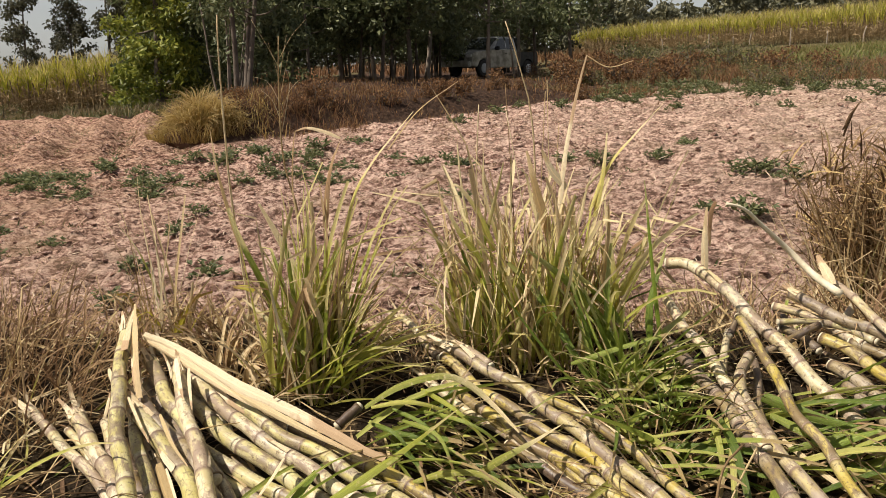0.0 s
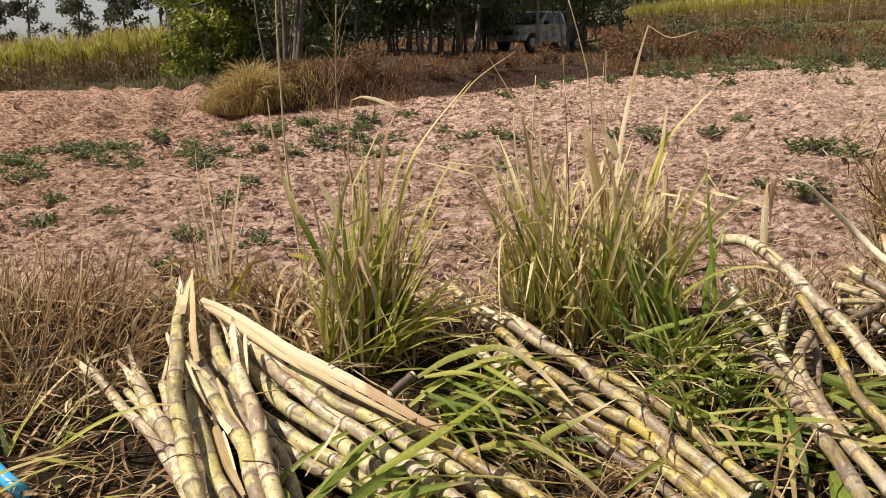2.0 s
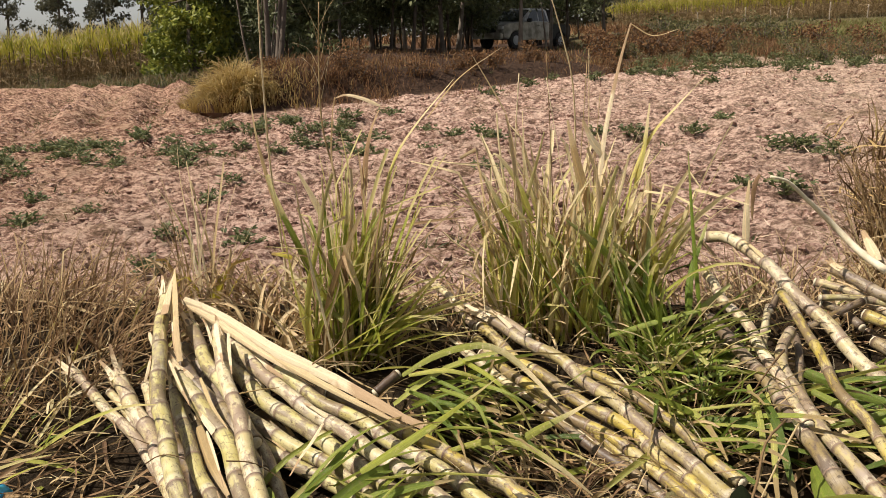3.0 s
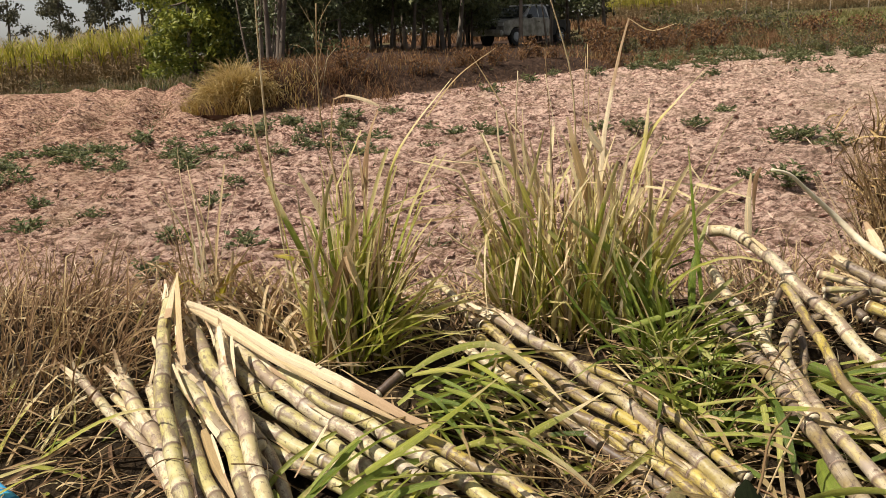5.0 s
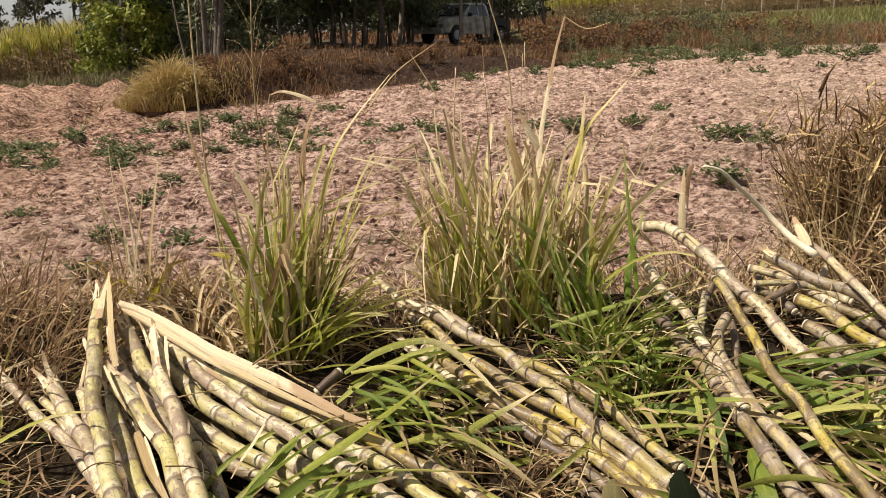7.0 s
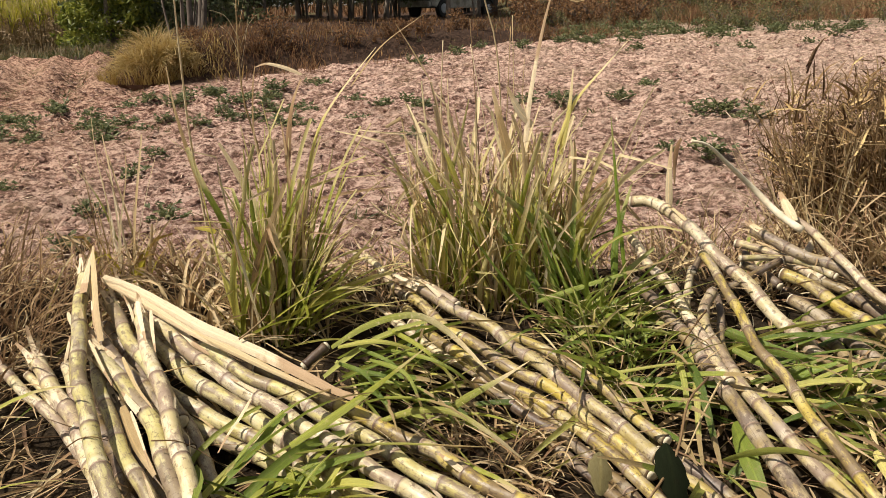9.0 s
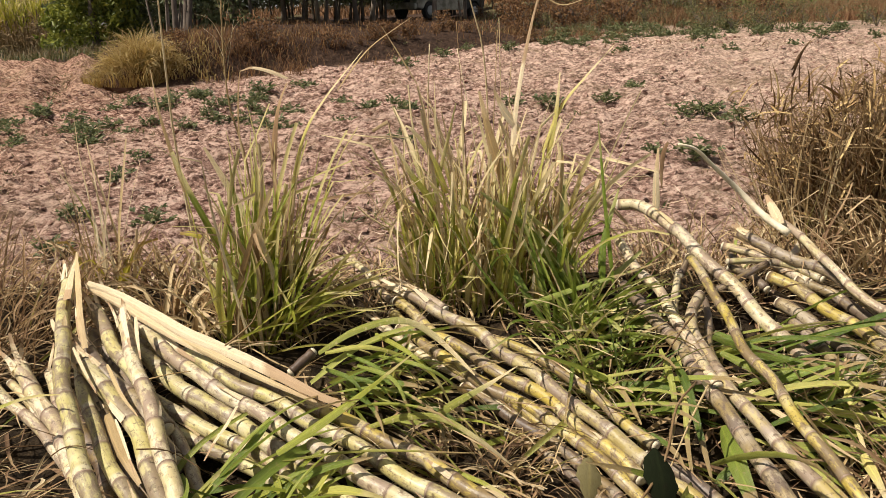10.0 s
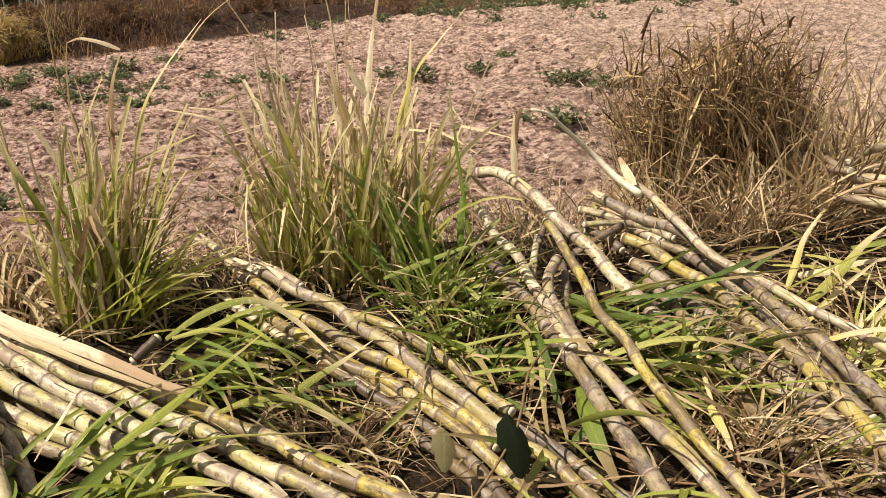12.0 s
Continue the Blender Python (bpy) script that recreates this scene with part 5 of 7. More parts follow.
sugarcane([(0.581, 2.174, 0.579), (0.621, 2.152, 0.581), (0.658, 2.095, 0.569), (0.684, 2.020, 0.548), (0.707, 1.949, 0.520), (0.736, 1.887, 0.490), (0.765, 1.830, 0.459), (0.786, 1.774, 0.431), (0.810, 1.719, 0.403), (0.840, 1.626, 0.367), (0.869, 1.537, 0.335)], 0.0161, "pale", "right", "cut")
sugarcane([(0.674, 1.879, 0.519), (0.679, 1.794, 0.497), (0.682, 1.720, 0.477), (0.678, 1.614, 0.451), (0.678, 1.523, 0.428), (0.692, 1.447, 0.408), (0.697, 1.382, 0.390), (0.703, 1.306, 0.370), (0.712, 1.243, 0.353), (0.724, 1.171, 0.334), (0.738, 1.121, 0.319), (0.747, 1.063, 0.302), (0.783, 0.825, 0.234)], 0.0108, "yellow", "right", "cut")
sugarcane([(0.549, 2.034, 0.520), (0.559, 1.907, 0.493), (0.581, 1.805, 0.470), (0.586, 1.717, 0.451), (0.590, 1.618, 0.429), (0.595, 1.525, 0.408), (0.599, 1.455, 0.392)], 0.0120, "pale", "right", "cut")
sugarcane([(0.514, 1.829, 0.469), (0.536, 1.743, 0.449), (0.556, 1.674, 0.433), (0.572, 1.577, 0.410), (0.587, 1.468, 0.386), (0.598, 1.366, 0.363), (0.610, 1.278, 0.343), (0.615, 1.197, 0.324), (0.624, 1.141, 0.310), (0.631, 1.092, 0.298), (0.663, 0.852, 0.229)], 0.0153, "grey", "right", "cut")
sugarcane([(0.663, 1.764, 0.465), (0.624, 1.698, 0.448), (0.610, 1.619, 0.429), (0.612, 1.542, 0.410), (0.621, 1.450, 0.390), (0.638, 1.345, 0.367), (0.660, 1.262, 0.348), (0.681, 1.179, 0.328), (0.701, 1.110, 0.310), (0.711, 1.072, 0.299), (0.770, 0.839, 0.232)], 0.0131, "wax", "right", "cut")
sugarcane([(0.693, 1.818, 0.436), (0.676, 1.740, 0.417), (0.652, 1.657, 0.397), (0.642, 1.589, 0.380)], 0.0091, "grey", "right", "cut")
sugarcane([(0.667, 1.927, 0.469), (0.642, 1.866, 0.450), (0.619, 1.789, 0.427), (0.609, 1.725, 0.407)], 0.0095, "pale", "right", "cut")
sugarcane([(0.707, 1.974, 0.508), (0.686, 1.938, 0.491), (0.662, 1.896, 0.472)], 0.0080, "brown", "right", "cut")
sugarcane([(0.863, 1.903, 0.494), (0.817, 1.884, 0.480), (0.762, 1.850, 0.463), (0.727, 1.842, 0.451)], 0.0093, "brown", "right", "cut")
sugarcane([(0.913, 2.015, 0.577), (0.949, 1.916, 0.548), (0.959, 1.800, 0.515), (0.972, 1.711, 0.488), (1.002, 1.638, 0.464), (1.038, 1.585, 0.447), (1.078, 1.521, 0.429), (1.100, 1.475, 0.415), (1.141, 1.406, 0.397), (1.176, 1.352, 0.381), (1.309, 1.149, 0.320)], 0.0101, "pale", "far", "fork")
sugarcane([(0.841, 2.021, 0.538), (0.873, 1.954, 0.522), (0.917, 1.894, 0.508), (0.965, 1.843, 0.495), (0.992, 1.750, 0.474), (1.009, 1.650, 0.452), (1.026, 1.559, 0.432), (1.042, 1.456, 0.408), (1.056, 1.381, 0.391), (1.059, 1.279, 0.368), (1.060, 1.219, 0.354), (1.064, 0.976, 0.285)], 0.0144, "grey", "far", "sharp")
sugarcane([(0.801, 2.016, 0.507), (0.852, 1.982, 0.497), (0.896, 1.935, 0.484), (0.940, 1.849, 0.463)], 0.0117, "pale", "far", "cut")
sugarcane([(0.782, 1.927, 0.494), (0.863, 1.922, 0.494), (0.922, 1.894, 0.490), (0.957, 1.828, 0.478)], 0.0088, "green", "far", "cut")
sugarcane([(0.789, 1.936, 0.476), (0.827, 1.909, 0.463), (0.850, 1.865, 0.446)], 0.0101, "grey", "far", "cut")
sugarcane([(0.859, 1.872, 0.472), (0.899, 1.810, 0.458), (0.931, 1.727, 0.438), (0.959, 1.659, 0.423), (0.982, 1.540, 0.396), (0.998, 1.456, 0.377), (1.015, 1.383, 0.360), (1.022, 1.300, 0.341), (1.041, 1.057, 0.271)], 0.0147, "yellow", "far", "cut")
sugarcane([(0.854, 1.803, 0.433), (0.888, 1.721, 0.415), (0.911, 1.650, 0.399), (0.929, 1.580, 0.383), (0.950, 1.497, 0.364), (0.966, 1.415, 0.346), (0.987, 1.335, 0.328), (1.049, 1.098, 0.260)], 0.0145, "grey", "far", "cut")
sugarcane([(0.861, 1.749, 0.407), (0.890, 1.606, 0.376), (0.905, 1.500, 0.353), (0.936, 1.421, 0.334), (0.961, 1.341, 0.316), (0.981, 1.265, 0.299), (1.042, 1.029, 0.230)], 0.0128, "grey", "far", "cut")
sugarcane([(1.017, 1.662, 0.400), (1.048, 1.568, 0.378), (1.066, 1.467, 0.355), (1.073, 1.360, 0.330), (1.072, 1.291, 0.314), (1.069, 1.048, 0.244)], 0.0132, "grey", "far", "cut")
sugarcane([(0.920, 1.868, 0.462), (0.975, 1.802, 0.447), (1.010, 1.698, 0.424), (1.028, 1.581, 0.399), (1.038, 1.485, 0.379), (1.063, 1.242, 0.309)], 0.0141, "grey", "far", "cut")
sugarcane([(0.841, 1.731, 0.389), (0.851, 1.629, 0.367), (0.876, 1.467, 0.332), (0.894, 1.321, 0.301), (0.911, 1.216, 0.278), (0.950, 0.974, 0.217)], 0.0133, "brown", "far", "cut")
sugarcane([(0.877, 1.894, 0.422), (0.931, 1.756, 0.394), (0.979, 1.632, 0.368), (1.006, 1.512, 0.344), (1.028, 1.362, 0.313), (1.063, 1.119, 0.248)], 0.0138, "brown", "far", "cut")
sugarcane([(0.829, 2.047, 0.483), (0.825, 1.971, 0.460), (0.810, 1.887, 0.435)], 0.0090, "brown", "far", "cut")
sugarcane([(1.020, 2.077, 0.499), (0.969, 2.008, 0.485), (0.930, 1.966, 0.476)], 0.0101, "pale", "far", "cut")


# ---- husks and single leaves ----
def leaf_thing(name, pts, width, mat, label, category="leaf", group="", fold=0.25, twist=0.0, profile=None, facing=None):
    """One long leaf along a smooth line."""
    rib = Ribbons(7)
    line = curve_points(pts, 16)
    tan = np.gradient(line, axis=0)
    tan /= np.linalg.norm(tan, axis=1)[:, None]
    f = np.array(facing if facing is not None else (-0.55, -0.55, 0.62))
    side = np.cross(tan, f)
    side /= np.linalg.norm(side, axis=1)[:, None] + 1e-9
    nm = np.cross(side, tan)
    tw = (twist * np.linspace(-1, 1, 16))[:, None]
    rib.strip(line, side * np.cos(tw) + nm * np.sin(tw), width, fold, profile)
    me = rib.mesh(name, mat)
    return tagged(new(name, me), label, category, group)


def broad(s):
    return np.clip(np.minimum(0.7 + 1.5 * s, 1.0), 0, 1) * np.clip(1.12 - 0.75 * s ** 2, 0, 1)


leaf_thing("dry_husk", [(-0.606, 1.729, 0.523), (-0.542, 1.697, 0.512), (-0.451, 1.625, 0.492), (-0.360, 1.551, 0.472), (-0.266, 1.492, 0.455), (-0.178, 1.430, 0.437), (-0.116, 1.385, 0.423), (-0.072, 1.363, 0.414)], 0.024, HUSK, "broad dry pale tan cane sheath lying over the stalks", "husk", fold=0.3, twist=0.3, profile=lambda s: (0.45 + 0.55 * np.sin(np.clip(s * 0.85 + 0.08, 0, 1) * 3.14)) * (0.92 + 0.08 * np.cos(s * 41) * np.cos(s * 17)))
leaf_thing("dry_husk", [(-0.602, 1.727, 0.513), (-0.540, 1.688, 0.498), (-0.450, 1.615, 0.476), (-0.359, 1.544, 0.455), (-0.267, 1.489, 0.436), (-0.180, 1.436, 0.418)], 0.020, HUSK, "folded lower edge of a pale dry sheath", "husk", fold=0.35, twist=0.4)
leaf_thing("dry_husk", [(-0.384, 1.562, 0.464), (-0.287, 1.491, 0.445), (-0.210, 1.440, 0.429), (-0.136, 1.394, 0.415), (-0.087, 1.372, 0.405)], 0.016, STRAW, "narrow brownish strand of a dry sheath", "husk", fold=0.4, twist=0.3)
leaf_thing("dry_husk", [(-0.570, 1.761, 0.485), (-0.474, 1.658, 0.457), (-0.377, 1.565, 0.431), (-0.304, 1.513, 0.414)], 0.022, HUSK, "pale pinkish dry sheath under the broad one", "husk", fold=0.3, twist=0.3)
leaf_thing("dry_husk", [(-0.655, 1.817, 0.566), (-0.624, 1.727, 0.533), (-0.594, 1.641, 0.500), (-0.572, 1.585, 0.474), (-0.555, 1.548, 0.451)], 0.020, STRAW, "upright torn brown sheath beside a leaning stalk", "husk", fold=0.4, twist=0.3, profile=lambda s: np.clip(0.25 + 2.0 * s, 0, 1) * np.clip(1.1 - 0.5 * s, 0, 1))
leaf_thing("dry_husk", [(-0.653, 1.787, 0.540), (-0.611, 1.670, 0.503), (-0.585, 1.598, 0.475), (-0.572, 1.572, 0.456)], 0.011, HUSK, "pale strip of a torn sheath by the leaning stalk", "husk", fold=0.3)
leaf_thing("dry_husk", [(-0.655, 1.812, 0.560), (-0.646, 1.762, 0.544), (-0.634, 1.706, 0.527), (-0.621, 1.649, 0.510)], 0.025, HUSK, "pointed torn dry sheath at the top of a stalk", "husk", fold=0.3, profile=lambda s: np.clip(0.08 + 1.25 * s, 0, 1))
leaf_thing("dry_husk", [(-0.672, 1.693, 0.461), (-0.649, 1.650, 0.452), (-0.631, 1.617, 0.445)], 0.012, HUSK, "short torn sheath tip sticking out beside a stalk", "husk", fold=0.3)
leaf_thing("dry_husk", [(-0.633, 1.563, 0.404), (-0.628, 1.567, 0.425), (-0.629, 1.591, 0.450)], 0.014, HUSK, "torn pale sheath strip behind a stalk", "husk", fold=0.3)
leaf_thing("dry_husk", [(-0.506, 1.619, 0.506), (-0.488, 1.574, 0.487), (-0.461, 1.514, 0.464)], 0.016, HUSK, "torn pale sheath at a stalk's end", "husk", fold=0.3)
leaf_thing("dry_husk", [(-0.470, 1.584, 0.499), (-0.454, 1.534, 0.478), (-0.433, 1.476, 0.457)], 0.012, HUSK, "narrow torn pale sheath at a stalk's end", "husk", fold=0.3)
leaf_thing("dry_husk", [(-0.454, 1.382, 0.387), (-0.428, 1.334, 0.374), (-0.401, 1.282, 0.360), (-0.387, 1.253, 0.351)], 0.008, HUSK, "thin pale strip hanging between the stalks", "husk", fold=0.3)
leaf_thing("dry_husk", [(-0.246, 1.364, 0.414), (-0.256, 1.320, 0.401), (-0.268, 1.283, 0.390), (-0.276, 1.243, 0.379)], 0.010, HUSK, "small dry husk strip lying across the stalks", "husk", fold=0.2, profile=broad)
leaf_thing("dry_husk", [(-0.496, 1.486, 0.444), (-0.451, 1.411, 0.421), (-0.408, 1.358, 0.403)], 0.010, STRAW, "torn brown sheath strip between the stalks", "husk", fold=0.3)
leaf_thing("dry_husk", [(-0.572, 1.535, 0.459), (-0.534, 1.478, 0.437), (-0.497, 1.425, 0.416)], 0.009, HUSK, "thin torn strip by the leaning stalk", "husk", fold=0.3)
leaf_thing("dry_husk", [(-0.479, 1.413, 0.379), (-0.433, 1.332, 0.355), (-0.382, 1.259, 0.332)], 0.022, STRAW, "brown dry sheath strip in the gap of the pile", "husk", fold=0.3, profile=broad)
tagged(new("dry_cane_top", tube_mesh("dry_cane_top", curve_points([(0.913, 1.916, 0.561), (0.868, 1.949, 0.593), (0.814, 1.979, 0.649), (0.738, 1.955, 0.714), (0.688, 1.933, 0.755), (0.646, 1.923, 0.768)], 26), np.linspace(0.0092, 0.0030, 26), DRYTOP, 10)), "long pale dry cane top arching from a stalk", "sugarcane")
leaf_thing("dry_leaf", [(0.628, 1.939, 0.771), (0.622, 1.952, 0.744), (0.624, 1.965, 0.696), (0.630, 1.976, 0.659)], 0.016, BROWNDRY, "hanging brown dry leaf end below the arching top", "leaf")
leaf_thing("dry_leaf", [(0.909, 1.953, 0.574), (0.903, 1.985, 0.600), (0.898, 2.026, 0.629)], 0.022, HUSK, "short pale dry spur beside the arching top", "leaf", profile=broad)
STALKS = "dry stalks above the grass"
for pts, w, mt, lab in (
    ([(-0.440, 1.971, 0.486), (-0.468, 1.961, 0.760), (-0.470, 1.936, 0.926), (-0.465, 1.900, 1.103), (-0.463, 1.897, 1.182)], 0.006, STRAW, "tall thin dry stalk standing above the grass"),
    ([(-0.300, 1.970, 0.516), (-0.316, 1.962, 0.733), (-0.345, 1.958, 0.861), (-0.349, 1.953, 1.008), (-0.344, 1.949, 1.139)], 0.005, STRAW, "tall thin pale stalk standing above the grass"),
    ([(0.096, 2.121, 0.471), (0.096, 2.114, 0.683), (0.094, 2.109, 0.835), (0.099, 2.104, 0.983)], 0.005, STRAW, "thin dry stalk rising from the grass clump"),
    ([(0.240, 2.020, 0.518), (0.222, 2.006, 0.922), (0.188, 2.001, 1.073), (0.156, 1.998, 1.170)], 0.005, STRAW, "thin leaning pale stalk rising from the grass clump"),
):
    line = curve_points(pts, 16)
    ob = tagged(new("dry_stalk", tube_mesh("dry_stalk", line, w * 0.5 * (1.1 - 0.6 * np.linspace(0, 1, 16)), mt, 6)), lab, "stalk", STALKS)
twigs = np.random.RandomState(55)
for k in range(9):
    s0 = 0.93 + 0.02 * k
    a = (-1) ** k * twigs.uniform(0.015, 0.05)
    line = curve_points([(-0.346, 1.957, s0), (-0.346 + a * 0.6, 1.957, s0 + 0.05), (-0.346 + a * 1.3, 1.95, s0 + twigs.uniform(0.06, 0.11))], 7)
    part("twig", tube_mesh("twig", line, 0.0005 * (1.2 - 0.7 * np.linspace(0, 1, 7)), STRAW, 5), bpy.data.objects["dry_stalk.001"])
for k in range(9):
    x, y = twigs.uniform(0.02, 0.30), twigs.uniform(2.02, 2.14)
    z = float(height(x, y))
    lean, h = twigs.normal() * 0.07, twigs.uniform(0.42, 0.66)
    line = curve_points([(x, y, z), (x + lean * 0.4, y, z + h * 0.5), (x + lean, y + 0.02, z + h)], 10)
    tagged(new("dry_stalk", tube_mesh("dry_stalk", line, 0.0016 * (1.2 - 0.7 * np.linspace(0, 1, 10)), STRAW, 5)), "very thin dry stem standing in the large clump", "stalk", STALKS)
leaf_thing("dry_leaf", [(-0.457, 1.960, 0.666), (-0.489, 1.939, 0.827), (-0.494, 1.905, 0.939)], 0.020, STRAW, "dry brown leaf hanging on a tall stalk", "leaf")
leaf_thing("dry_leaf", [(0.280, 2.018, 0.568), (0.289, 2.010, 0.792), (0.300, 2.007, 0.896), (0.322, 2.003, 1.022), (0.337, 1.980, 1.095)], 0.015, HUSK, "tall upright dry pale leaf with a bent tip", "leaf", profile=broad)
leaf_thing("dry_leaf", [(0.337, 1.980, 1.093), (0.386, 1.981, 1.068), (0.441, 1.981, 1.082)], 0.004, STRAW, "thin curled dry leaf tip", "leaf")
leaf_thing("green_leaf", [(-0.161, 1.230, 0.396), (-0.101, 1.249, 0.430), (-0.028, 1.307, 0.462), (0.048, 1.445, 0.470)], 0.021, LIME, "long fresh green cane leaf lying over the stalks", "leaf")
leaf_thing("yellowing_leaf", [(-0.133, 1.604, 0.413), (-0.064, 1.592, 0.460), (0.014, 1.576, 0.487), (0.067, 1.568, 0.475), (0.120, 1.538, 0.439), (0.161, 1.489, 0.409)], 0.019, OLIVE, "arched yellowing cane leaf between the piles", "leaf")
leaf_thing("green_leaf", [(0.404, 1.872, 0.452), (0.364, 1.870, 0.518), (0.284, 1.846, 0.612), (0.195, 1.814, 0.687)], 0.026, FRESH, "long green cane leaf leaning across the grass clump", "leaf")
leaf_thing("green_leaf", [(0.430, 1.882, 0.452), (0.384, 1.879, 0.543), (0.300, 1.856, 0.633)], 0.026, FRESH, "broad green cane leaf leaning across the grass clump", "leaf")
leaf_thing("green_leaf", [(0.426, 1.921, 0.464), (0.401, 1.917, 0.597), (0.375, 1.911, 0.775)], 0.024, OLIVE, "upright green cane leaf beside the grass clump", "leaf")
leaf_thing("green_leaf", [(0.491, 1.821, 0.467), (0.464, 1.815, 0.643), (0.439, 1.809, 0.834)], 0.012, FRESH, "narrow upright dark green leaf", "leaf")
leaf_thing("green_leaf", [(0.470, 1.841, 0.462), (0.470, 1.848, 0.562), (0.500, 1.854, 0.683)], 0.022, FRESH, "upright green cane leaf by a bent stalk", "leaf")


